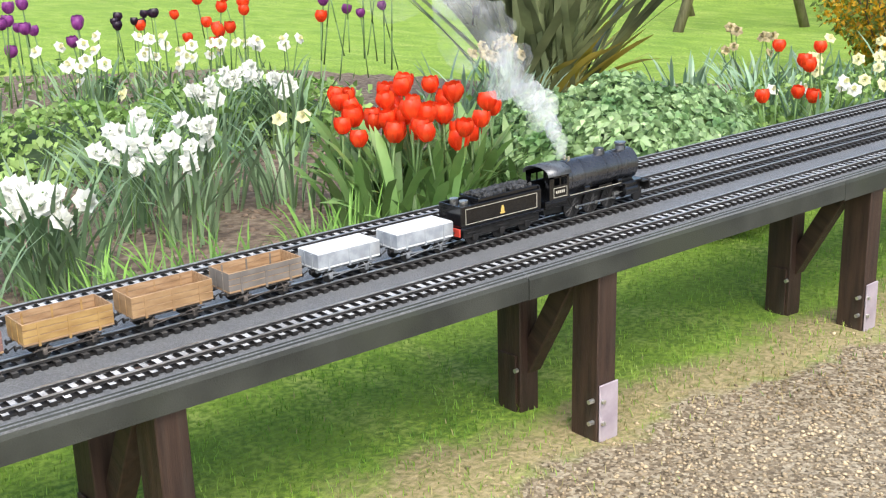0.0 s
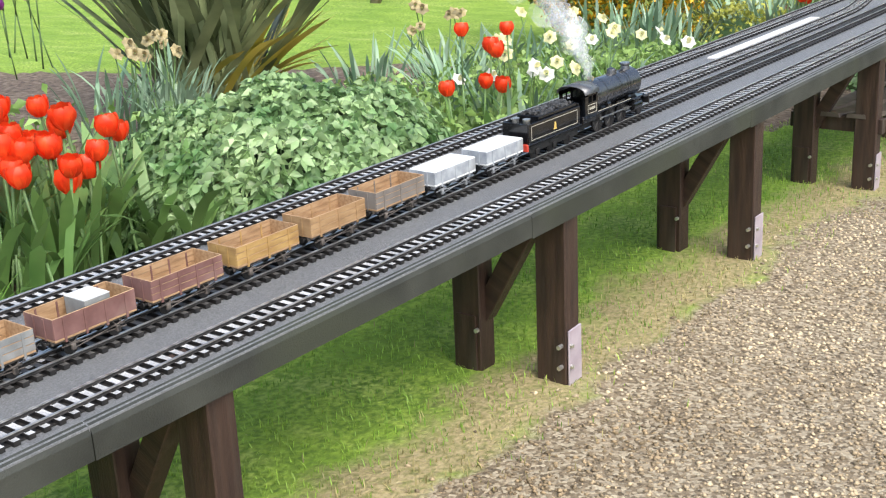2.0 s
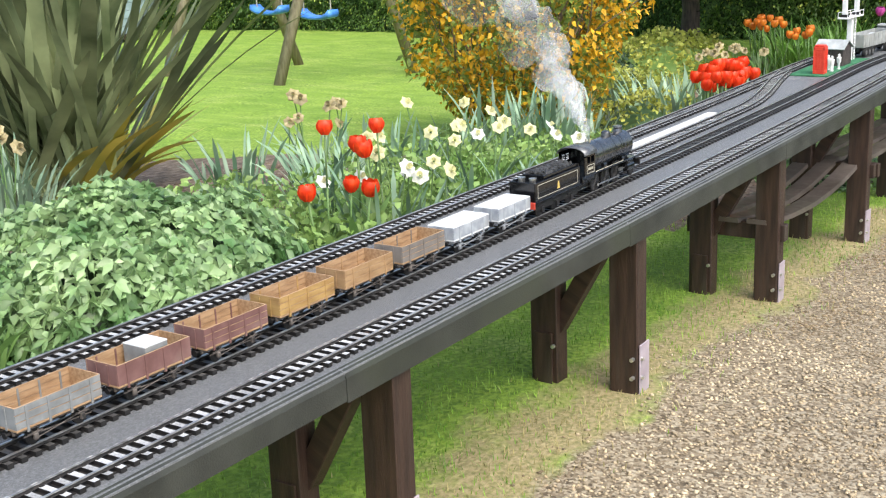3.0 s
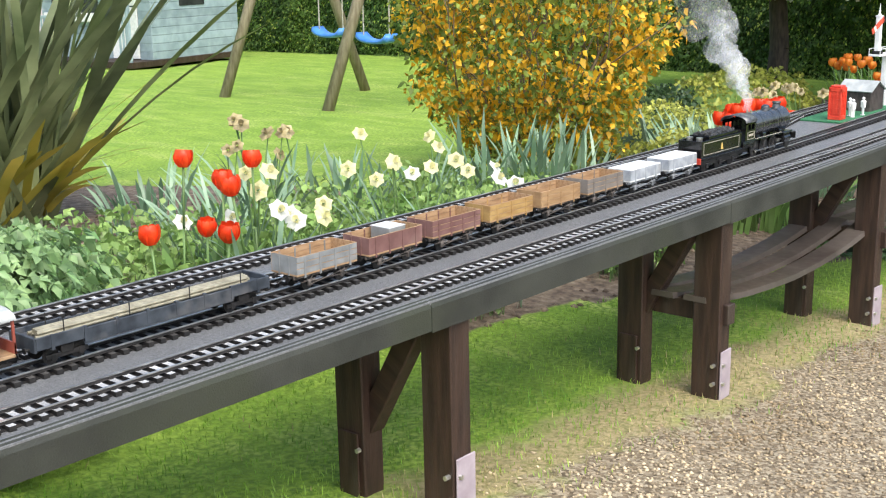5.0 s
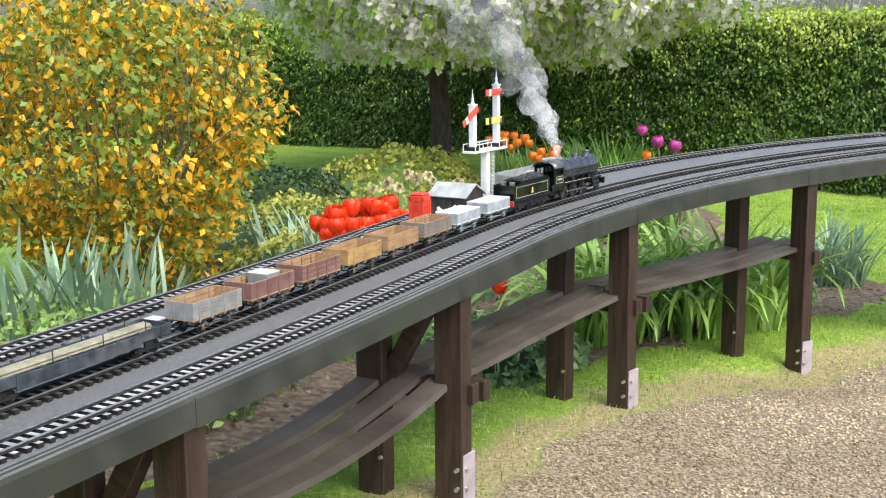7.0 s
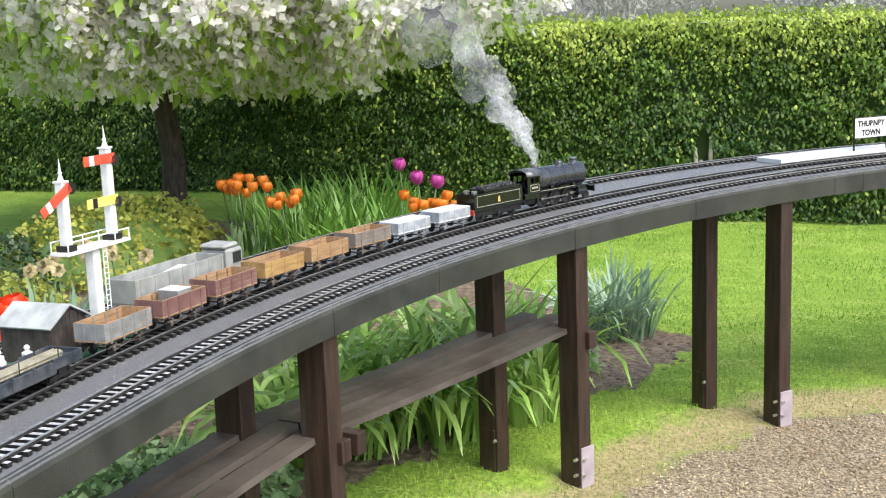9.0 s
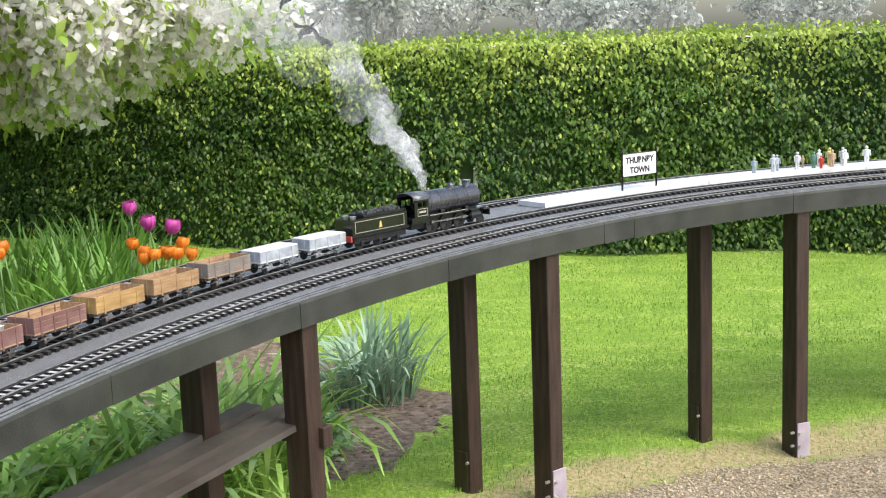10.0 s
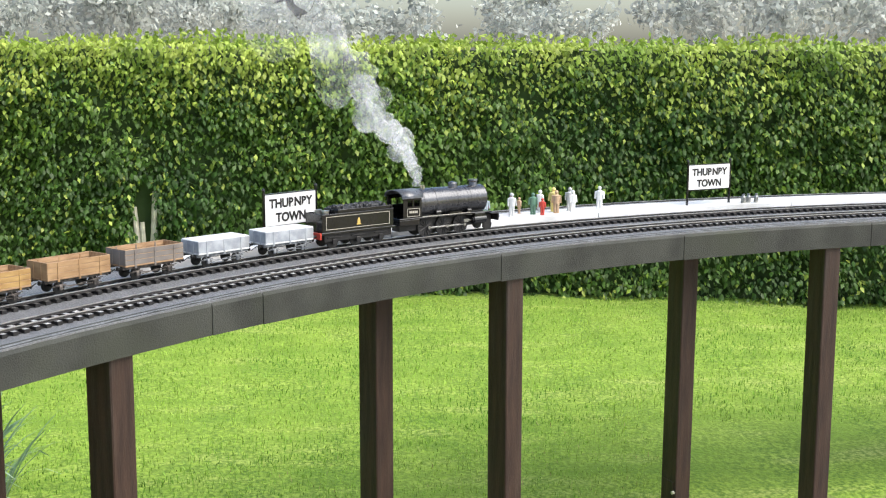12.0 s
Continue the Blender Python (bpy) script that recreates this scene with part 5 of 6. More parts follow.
tuft("strap_leaf_clump", "lush clump of arching bright green strap leaves", "strap-leaved plant", [(8.75, 2.35), (9.0, 2.2), (9.25, 2.3), (9.2, 1.95), (9.5, 2.0), (9.55, 1.75), (9.75, 2.1), (9.4, 2.55), (9.9, 1.8)], LEAF_STRAP, 90, 0.62, 0.025, 150, 16, 0.17, 0.17, True)
tuft("daylily_clump", "dense clump of grassy bright green leaves", "daylily leaves", [(12.1, 3.7), (12.5, 3.6), (12.9, 3.7), (12.4, 4.1), (12.9, 4.1), (13.3, 3.8), (12.0, 3.3), (12.45, 3.25)], LEAF_GRASS, 150, 0.55, 0.02, 60, 12, 0.28, 0.28)
tuft("grass_tuft", "tuft of fine green leaves at the border's edge", "grass", [(0.8, 2.85), (1.3, 2.9), (1.6, 3.0), (0.5, 3.9), (0.9, 4.0), (2.1, 3.0)], LEAF_GRASS, 160, 0.3, 0.007, 70, 16, 0.22, 0.16)


def flax():
    t = thing("new_zealand_flax", label="large flax plant with long dark sword leaves, some yellowed", category="flax plant")
    x, y = 5.05, 5.15
    n = 165
    b = scatter(n, x, y, 0.24, 0.24)
    v = (ROOTS.uniform(0, 360, n), ROOTS.uniform(1.0, 1.7, n), ROOTS.uniform(0.035, 0.075, n), ROOTS.uniform(0, 28, n))
    ti = ROOTS.uniform(2, 46, n)
    for i in range(n):
        blades("sword_leaf", b[i:i + 1], *(q[i:i + 1] for q in v), FLAX, t, 7, ti[i:i + 1])
    n = 34
    b = scatter(n, x, y, 0.2, 0.2)
    v = (ROOTS.uniform(-110, 50, n), ROOTS.uniform(0.6, 1.0, n), ROOTS.uniform(0.04, 0.065, n), ROOTS.uniform(5, 35, n))
    ti = ROOTS.uniform(38, 66, n)
    for i in range(n):
        blades("yellow_leaf", b[i:i + 1], *(q[i:i + 1] for q in v), FLAX_GOLD, t, 7, ti[i:i + 1])


flax()


def heap_of_leaves(name, label, category, x, y, rx, ry, h, n, size, material, core, rough=1.0, fingers=1):
    """A rounded plant: leaves over an uneven dome."""
    t = thing(name, label=label, category=category)
    z0 = float(lie(x, y))
    # Dome in the core colour, mostly dark: painted shade for the leaf gaps.
    bm = bmesh.new()
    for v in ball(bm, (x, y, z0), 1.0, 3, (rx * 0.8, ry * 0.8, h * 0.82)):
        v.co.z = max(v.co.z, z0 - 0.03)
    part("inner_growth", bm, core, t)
    u = ROOTS.normal(size=(n, 3))
    u[:, 2] = np.abs(u[:, 2]) * 1.1
    u /= np.linalg.norm(u, axis=1, keepdims=True)
    lump = 1 + rough * 0.1 * np.sin(u[:, 0] * 7 + 2) * np.cos(u[:, 1] * 8) + rough * ROOTS.normal(0, 0.05, n)
    p = np.stack([x + u[:, 0] * rx * lump, y + u[:, 1] * ry * lump, z0 + u[:, 2] * h * lump], 1)
    d = u * np.array([1, 1, 0.5]) + ROOTS.normal(0, 0.45, (n, 3))
    if fingers > 1:
        flat = np.cross(u, ROOTS.normal(size=(n, 3)))
        flat /= np.linalg.norm(flat, axis=1, keepdims=True)
        other = np.cross(u, flat)
        fan = np.radians(np.linspace(-95, 95, fingers))
        d = (flat[:, None] * np.cos(fan)[None, :, None] + other[:, None] * np.sin(fan)[None, :, None] + 0.25 * u[:, None]).reshape(-1, 3)
        p = np.repeat(p, fingers, 0)
        n *= fingers
    tagged(leaves("leaf", p, d, size * ROOTS.uniform(0.6, 1.25, n), material, t, 0.3, width=0.85 if fingers == 1 else 0.6), kind="stuff")


heap_of_leaves("hellebore_mound", "broad mound of pale green lobed leaves by the track", "leafy plant", 3.72, 3.3, 0.66, 0.62, 0.41, 3400, 0.043, LEAF_MOUND, DARKSHRUB_AND_CORE_SHADE, fingers=5)
heap_of_leaves("golden_shrub", "low rounded shrub with golden green leaves", "shrub", 9.5, 4.45, 0.75, 0.5, 0.35, 2200, 0.04, LEAF_GOLD, DARKSHRUB_AND_CORE_SHADE)
heap_of_leaves("golden_shrub", "golden-leaved low shrub beside the tall orange shrub", "shrub", 8.55, 3.75, 0.5, 0.4, 0.33, 1600, 0.035, LEAF_GOLD, DARKSHRUB_AND_CORE_SHADE)
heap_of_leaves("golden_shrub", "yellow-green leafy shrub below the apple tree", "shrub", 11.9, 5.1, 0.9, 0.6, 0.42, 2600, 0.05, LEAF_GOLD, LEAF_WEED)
heap_of_leaves("dark_shrub", "small dark green clipped shrub on the lawn's edge", "shrub", 10.6, 5.3, 0.6, 0.5, 0.38, 2200, 0.04, DARKSHRUB_AND_CORE_SHADE, SHADE_CORE)
heap_of_leaves("ground_cover", "patch of pale variegated ground cover under the deck", "leafy plant", 8.15, 2.5, 0.45, 0.35, 0.16, 1500, 0.045, LEAF_MOUND, DARKSHRUB_AND_CORE_SHADE)
heap_of_leaves("ground_cover", "patch of pale green leaves behind the posts", "leafy plant", 10.45, 2.1, 0.5, 0.45, 0.2, 1500, 0.05, LEAF_MOUND, DARKSHRUB_AND_CORE_SHADE)
heap_of_leaves("leafy_clump", "clump of soft green leaves among the narcissi", "leafy plant", 3.3, 5.6, 0.7, 0.5, 0.3, 2200, 0.05, LEAF_WEED, DARKSHRUB_AND_CORE_SHADE)
heap_of_leaves("leafy_clump", "soft green foliage behind the white narcissi", "leafy plant", 2.3, 5.5, 0.6, 0.5, 0.28, 2000, 0.045, LEAF_WEED, DARKSHRUB_AND_CORE_SHADE)

# weeds and small shoots between the flowers
n = 15000
wx, wy = ROOTS.uniform(3.9, 7.3, n), 2.78 + ROOTS.uniform(0, 1, n) ** 1.3 * 1.3
keep = wobble(wx, wy, 3.0, 1) > -0.45
b = np.stack([wx, wy, lie(wx, wy)], 1)[keep]
weeds = thing("low_weeds", label="low green weeds and seedlings covering the border's edge", category="weeds", kind="stuff")
hgt = ROOTS.uniform(0.02, 0.24, len(b))
p = b + np.stack([ROOTS.normal(0, 0.02, len(b)), ROOTS.normal(0, 0.02, len(b)), hgt], 1)
tagged(leaves("weed_leaf", p, ROOTS.normal(0, 0.7, (len(b), 3)) + np.array([0, 0, 0.35]), ROOTS.uniform(0.025, 0.055, len(b)), LEAF_WEED, weeds), kind="stuff")
tagged(blades("weed_stalk", b[::3], ROOTS.uniform(0, 360, len(b[::3])), hgt[::3] * 1.05, 0.004, 15.0, STEM, weeds, 2), kind="stuff")
n = 3000
wx, wy = ROOTS.uniform(-0.5, 4.0, n), ROOTS.uniform(4.2, 8.5, n)
b = np.stack([wx, wy, lie(wx, wy) + ROOTS.uniform(0.0, 0.25, n)], 1)
tagged(leaves("border_leaf", b, ROOTS.normal(0, 0.7, (n, 3)) + np.array([0, 0, 0.35]), ROOTS.uniform(0.04, 0.08, n), LEAF_WEED, weeds), kind="stuff")


def limbs(bm, start, direction, length, radius, depth, tips, rng, split=(2, 3), spread_=0.6, rise=0.15):
    """Branches that fork and taper; the ends go into tips."""
    a = Vector(start)
    d = Vector(direction).normalized()
    for k in range(2):
        e = a + (d + Vector((rng.uniform(-1, 1), rng.uniform(-1, 1), rng.uniform(-0.6, 1))) * 0.18).normalized() * length / 2
        rod(bm, a, e, radius * (1 - 0.2 * k), radius * (0.8 - 0.15 * k), 6 if depth > 1 else 4, False)
        a = e
    tips.append(a)
    if depth > 0:
        for _ in range(rng.randint(*split)):
            nd = (d + Vector((rng.uniform(-1, 1), rng.uniform(-1, 1), rng.uniform(-0.5, 0.8) + rise)) * spread_).normalized()
            limbs(bm, a, nd, length * rng.uniform(0.65, 0.85), radius * 0.62, depth - 1, tips, rng, split, spread_, rise)


def orange_shrub():
    t = thing("flowering_shrub", label="tall upright shrub covered in orange-yellow flowers", category="shrub")
    x, y = 7.97, 4.36
    z = float(lie(x, y))
    rng = random.Random(8)
    tips = []
    bm = bmesh.new()
    for k in range(16):
        a = math.tau * k / 16 + rng.uniform(-0.2, 0.2)
        limbs(bm, (x + 0.12 * math.cos(a), y + 0.12 * math.sin(a), z - 0.02), (math.cos(a) * rng.uniform(0.1, 0.75), math.sin(a) * rng.uniform(0.1, 0.75), 1), 0.5, 0.012, 3, tips, rng, (2, 2), 0.45, 0.3)
    part("stem_work", bm, TWIG, t)
    n = 24000
    u = ROOTS.normal(size=(n, 3))
    u /= np.linalg.norm(u, axis=1, keepdims=True)
    r = ROOTS.uniform(0.35, 1, n) ** 0.5 * (1 + 0.12 * wobble(u[:, 0] * 3, u[:, 2] * 3 + u[:, 1], 2.2))
    zz = u[:, 2] * r
    wide = 0.87 * (0.8 + 0.24 * np.clip(zz + 0.3, -0.6, 0.6))
    p = np.stack([x + u[:, 0] * r * wide, y + u[:, 1] * r * wide, z + 0.8 + zz * 0.82], 1)
    keep = wobble(p[:, 0] * 2 + p[:, 1], p[:, 2] * 2, 3.7, 3) > -0.5
    p = p[keep]
    m = len(p)
    half = ROOTS.uniform(0, 1, m) < 0.46 + 0.3 * wobble(p[:, 0] + p[:, 1], p[:, 2], 4.0)
    tagged(leaves("flower_spray", p[half], ROOTS.normal(0, 1, (half.sum(), 3)), ROOTS.uniform(0.022, 0.045, half.sum()), PETAL_SHRUB, t, 0.4, width=0.9), kind="stuff")
    tagged(leaves("leaf", p[~half], ROOTS.normal(0, 1, ((~half).sum(), 3)), ROOTS.uniform(0.025, 0.055, (~half).sum()), LEAF_SHRUB, t, 0.2), kind="stuff")


orange_shrub()


def apple_tree():
    t = thing("apple_tree", label="apple tree in white blossom with a dark trunk", category="tree")
    x, y = 13.1, 5.36
    z = float(lie(x, y)) - 0.03
    rng = random.Random(4)
    bm = bmesh.new()
    rod(bm, (x, y, z), (x + 0.02, y - 0.02, z + 0.55), 0.11, 0.09, 12, False)
    rod(bm, (x + 0.02, y - 0.02, z + 0.55), (x - 0.02, y + 0.02, z + 1.25), 0.09, 0.08, 12, False)
    part("trunk", bm, BARK, t, smooth=True)
    tips = []
    bm = bmesh.new()
    for k in range(8):
        a = math.tau * k / 8
        limbs(bm, (x - 0.02, y + 0.02, z + 1.1 + 0.02 * k), (math.cos(a), math.sin(a), 0.32), 0.8, 0.055, 3, tips, rng, (2, 3), 0.6, 0.05)
    part("branch_work", bm, BARK, t)
    n = 18000
    u = ROOTS.normal(size=(n, 3))
    u /= np.linalg.norm(u, axis=1, keepdims=True)
    lump = 1 + 0.14 * wobble(u[:, 0] * 4 + u[:, 2], u[:, 1] * 4, 1.5) + 0.06 * wobble(u[:, 0] * 4, u[:, 1] * 4 + u[:, 2] * 3, 4.0)
    r = ROOTS.uniform(0.2, 1, n) ** 0.35 * lump
    p = np.stack([x - 0.15 + u[:, 0] * r * 1.95, y - 0.46 + u[:, 1] * r * 2.2, z + 1.8 + u[:, 2] * r * np.where(u[:, 2] < 0, 0.72, 0.95)], 1)
    keep = wobble(p[:, 0] + p[:, 2], p[:, 1], 3.3, 1) > -0.55
    p, u = p[keep], u[keep]
    d = ROOTS.normal(0, 0.7, (len(p), 3)) + np.array([0, 0, -0.3])
    tagged(leaves("leaf", p, d, ROOTS.uniform(0.055, 0.11, len(p)), LEAF_APPLE, t, 0.3), kind="stuff")
    outer = p[(np.linalg.norm((p - np.array([x - 0.15, y - 0.46, z + 1.8])) / np.array([1.95, 2.15, 0.92]), axis=1) > 0.72) & (p[:, 2] > z + 0.95)]
    seeds = outer[ROOTS.uniform(0, 1, len(outer)) < 0.42]
    q = (seeds[:, None, :] + ROOTS.normal(0, 0.034, (len(seeds), 16, 3))).reshape(-1, 3) + np.array([0, 0, 0.02])
    tagged(leaves("blossom", q, ROOTS.normal(0, 1, (len(q), 3)), ROOTS.uniform(0.042, 0.066, len(q)), PETAL_BLOSSOM, t, 0.1, width=1.0), kind="stuff")


apple_tree()

# ---- things on the deck ----


def on_deck(name, s, d, label, category, turn=0.0, lift=0.0, group=""):
    p = place(s, d, deck(s) + lift)
    return thing(name, p.x, p.y, p.z, heading(s) + turn, label, category, group)


bm = bmesh.new()
swept(bm, [(0.292, 0.001), (0.47, 0.001), (0.47, 0.006), (0.292, 0.006)], 6.84, 7.42)
tagged(part("scenic_mat", bm, MAT_GREEN), "small mat of green scatter grass on the deck", "mat")

k = on_deck("telephone_kiosk", 6.91, 0.35, "small bright red model telephone kiosk", "telephone kiosk", lift=0.006)
bm = bmesh.new()
box(bm, -0.022, 0.022, -0.022, 0.022, 0, 0.012, 0.001)
for x in (-0.0195, 0.0195):
    for y in (-0.0195, 0.0195):
        box(bm, x - 0.0025, x + 0.0025, y - 0.0025, y + 0.0025, 0.012, 0.092)
box(bm, -0.022, 0.022, -0.022, 0.022, 0.084, 0.096, 0.001)
part("kiosk_body", bm, PHONE_RED, k)
bm = bmesh.new()
box(bm, -0.02, 0.02, -0.02, 0.02, 0.096, 0.102, 0.003)
part("roof", bm, PHONE_RED, k)
for a in range(4):
    m = pose(0, 0, 0, 0, 0, 90 * a)
    for i in range(5):
        bm = bmesh.new()
        box(bm, -0.017, 0.017, -0.0205, -0.019, 0.018 + 0.014 * i, 0.0195 + 0.014 * i, 0, m)
        part("glazing_bar", bm, PHONE_RED, k)
    for x in (-0.006, 0.006):
        bm = bmesh.new()
        box(bm, x - 0.001, x + 0.001, -0.0207, -0.0192, 0.012, 0.084, 0, m)
        part("glazing_bar", bm, PHONE_RED, k)
    bm = bmesh.new()
    box(bm, -0.017, 0.017, -0.0188, -0.0178, 0.012, 0.084, 0, m)
    part("pane", bm, PHONE_RED if a in (0, 3) else GLASS_GREY, k)

k.matrix_basis = k.matrix_basis @ Matrix.Diagonal((1.15, 1.15, 1.28, 1))

k = on_deck("platelayers_hut", 7.2, 0.385, "dark boarded model hut with a pale grey pitched roof", "hut", turn=90, lift=0.006)


def hut_board(x0, x1, y0, y1, top):
    bm = bmesh.new()
    box(bm, x0, x1, y0, y1, 0, top, 0.0004)
    part("board", bm, HUT_BROWN, k)


for i in range(9):
    x = -0.06 + i * 0.12 / 9
    for y in (-0.045, 0.045):
        hut_board(x + 0.0004, x + 0.12 / 9 - 0.0004, y - 0.0015, y + 0.0015, 0.062)
    y = -0.045 + i * 0.01
    for x in (-0.06, 0.06):
        hut_board(x - 0.0015, x + 0.0015, y + 0.0003, y + 0.0097, 0.062 + 0.026 * (1 - abs(y + 0.005) / 0.045))
for side in (-1, 1):
    bm = bmesh.new()
    box(bm, -0.07, 0.07, -0.03, 0.03, -0.0015, 0.0015, 0, pose(0, side * 0.0265, 0.0755, -side * 30))
    part("roof_slope", bm, HUT_ROOF, k)
k.matrix_basis = k.matrix_basis @ Matrix.Diagonal((1.05, 1.35, 1.28, 1))

k = on_deck("bracket_signal", 7.345, 0.365, "white model bracket signal with two red arms and one yellow", "railway signal", lift=0.001)
bm = bmesh.new()
box(bm, -0.011, 0.011, -0.011, 0.011, 0, 0.205, 0.001)
part("main_post", bm, WHITE, k)
bm = bmesh.new()
box(bm, -0.1, 0.1, -0.022, 0.022, 0.2, 0.207, 0.001)
part("bracket", bm, WHITE, k)
for y in (-0.021, 0.021):
    bm = bmesh.new()
    rod(bm, (-0.098, y, 0.228), (0.098, y, 0.228), 0.0016, n=6)
    for x in (-0.096, -0.05, 0.0, 0.05, 0.096):
        rod(bm, (x, y, 0.205), (x, y, 0.228), 0.0014, n=6)
    part("guard_rail", bm, WHITE, k)
bm = bmesh.new()
for x in (-0.006, 0.006):
    rod(bm, (0.022 + x, -0.014, 0), (0.022 + x, -0.014, 0.2), 0.0013, n=5)
for i in range(16):
    rod(bm, (0.016, -0.014, 0.01 + 0.012 * i), (0.028, -0.014, 0.01 + 0.012 * i), 0.001, n=5)
part("ladder", bm, WHITE, k)
for x, top in ((-0.075, 0.4), (0.068, 0.455)):
    bm = bmesh.new()
    box(bm, x - 0.009, x + 0.009, -0.009, 0.009, 0.207, top - 0.05, 0.001)
    part("doll_post", bm, WHITE, k)
    bm = bmesh.new()
    box(bm, x - 0.011, x + 0.011, -0.011, 0.011, top - 0.05, top - 0.046)
    rod(bm, (x, 0, top - 0.046), (x, 0, top - 0.034), 0.007, 0.003, 8)
    ball(bm, (x, 0, top - 0.03), 0.005, 1)
    rod(bm, (x, 0, top - 0.027), (x, 0, top), 0.0026, 0.0005, 8)
    part("finial", bm, WHITE, k)
    bm = bmesh.new()
    box(bm, x - 0.013, x + 0.013, -0.015, 0.015, 0.207, 0.22)
    part("lamp_case", bm, BLACK_MATT, k)
for x, z, tilt, col, stripe in ((-0.075, 0.335, -28, SIGNAL_RED, WHITE), (0.068, 0.385, 0, SIGNAL_RED, WHITE), (0.068, 0.295, 0, SIGNAL_YELLOW, BLACK_MATT)):
    m = Matrix.Translation((x, -0.012, z)) @ pose(0, 0, 0, 0, tilt, 0)
    bm = bmesh.new()
    box(bm, -0.085, 0.014, -0.001, 0.001, -0.0105, 0.0105, 0.0006, m)
    arm = part("signal_arm", bm, col, k, "semaphore arm")
    bm = bmesh.new()
    box(bm, -0.068, -0.054, -0.0018, -0.001, -0.0105, 0.0105, 0, m)
    part("stripe", bm, stripe, arm)
    bm = bmesh.new()
    rod(bm, m @ Vector((0.014, -0.001, -0.006)), m @ Vector((0.014, 0.001, -0.006)), 0.012, n=10)
    part("spectacle", bm, BLACK_MATT, arm)

k.matrix_basis = k.matrix_basis @ Matrix.Diagonal((1.1, 1.1, 1.05, 1))
lorry = k = on_deck("model_tipper_lorry", 7.66, 0.375, "grey model articulated tipper lorry with an open body", "model lorry", turn=2, lift=0.001)
bm = bmesh.new()
for y in (-0.036, 0.036):
    box(bm, -0.2, 0.09, y - 0.0015, y + 0.0015, 0.04, 0.085, 0.0008)
for x in (-0.2, 0.09):
    box(bm, x - 0.0015, x + 0.0015, -0.036, 0.036, 0.04, 0.085, 0.0008)
box(bm, -0.2, 0.09, -0.036, 0.036, 0.036, 0.04)
for i in range(7):
    for y in (-0.038, 0.038):
        box(bm, -0.19 + i * 0.045, -0.186 + i * 0.045, y - 0.001, y + 0.001, 0.04, 0.084)
part("tipper_body", bm, TRUCK_GREY, k)
bm = bmesh.new()
box(bm, -0.13, 0.02, -0.025, 0.025, 0.045, 0.075, 0.004, pose(0, 0, 0, 0, -6))
part("load_sheet", bm, SHEET, k, "pale sheet lying in the tipper body")
bm = bmesh.new()
box(bm, 0.105, 0.165, -0.037, 0.037, 0.022, 0.09, 0.005)
box(bm, 0.1, 0.155, -0.034, 0.034, 0.09, 0.1, 0.004)
part("cab", bm, TRUCK_GREY, k)
bm = bmesh.new()
box(bm, 0.1645, 0.1665, -0.031, 0.031, 0.06, 0.083)
for y in (-0.0375, 0.0375):
    box(bm, 0.125, 0.155, y - 0.0008, y + 0.0008, 0.06, 0.082)
part("cab_window", bm, HOUSE_DARK, k)
bm = bmesh.new()
box(bm, -0.195, 0.165, -0.014, 0.014, 0.02, 0.034)
part("chassis", bm, BLACK_MATT, k)
for x in (-0.17, -0.135, -0.1, 0.06, 0.135):
    for y in (-0.03, 0.03):
        bm = bmesh.new()
        rod(bm, (x, y - 0.007, 0.017), (x, y + 0.007, 0.017), 0.0165, n=16)
        w = part("wheel", bm, TYRE, k)
        bm = bmesh.new()
        e = 0.0075 if y > 0 else -0.0075
        rod(bm, (x, y, 0.017), (x, y + e, 0.017), 0.009, n=12)
        part("rim", bm, STEEL, w)

lorry.matrix_basis = lorry.matrix_basis @ Matrix.Diagonal((1.2, 1.15, 1.3, 1))

CLOTHES = {c: surface("figure_" + c, tuple(v * 0.85 for v in k), k, 0.55, 60) for c, k in {"pale_grey": (0.55, 0.56, 0.56), "white": (0.78, 0.78, 0.76), "yellow": (0.72, 0.6, 0.22), "red": (0.55, 0.06, 0.04), "blue_grey": (0.3, 0.36, 0.4), "green": (0.12, 0.24, 0.16), "tan": (0.5, 0.35, 0.22)}.items()}


def figurine(s, d, colour, h, lift):
    t = on_deck("figurine", s, d, "tiny " + colour.replace("_", " ") + " standing figurine on the model platform", "figurine", random.uniform(0, 360), lift, "platform figurines")
    bm = bmesh.new()
    k = h / 0.08
    rod(bm, (0, 0, 0), (0, 0, 0.002 * k), 0.011 * k, n=10)
    for y in (-0.005, 0.005):
        rod(bm, (0, y * k, 0.002 * k), (0, y * k, 0.036 * k), 0.0045 * k, 0.006 * k, 8)
    rod(bm, (0, 0, 0.034 * k), (0, 0, 0.062 * k), 0.0105 * k, 0.0125 * k, 10)
    rod(bm, (0, 0, 0.062 * k), (0, 0, 0.067 * k), 0.0125 * k, 0.004 * k, 10)
    for y in (-1, 1):
        rod(bm, (0, y * 0.0125 * k, 0.062 * k), (0.004 * k, y * 0.015 * k, 0.036 * k), 0.004 * k, 0.003 * k, 6)
    ball(bm, (0, 0, 0.0735 * k), 0.0072 * k, 2)
    ob = part("figurine", bm, CLOTHES[colour], None)
    ob.matrix_basis = t.matrix_basis.copy()
    tagged(ob, t["label"], t["category"], t["group"])
    bpy.data.objects.remove(t)
    ob.name = "figurine"
    return ob


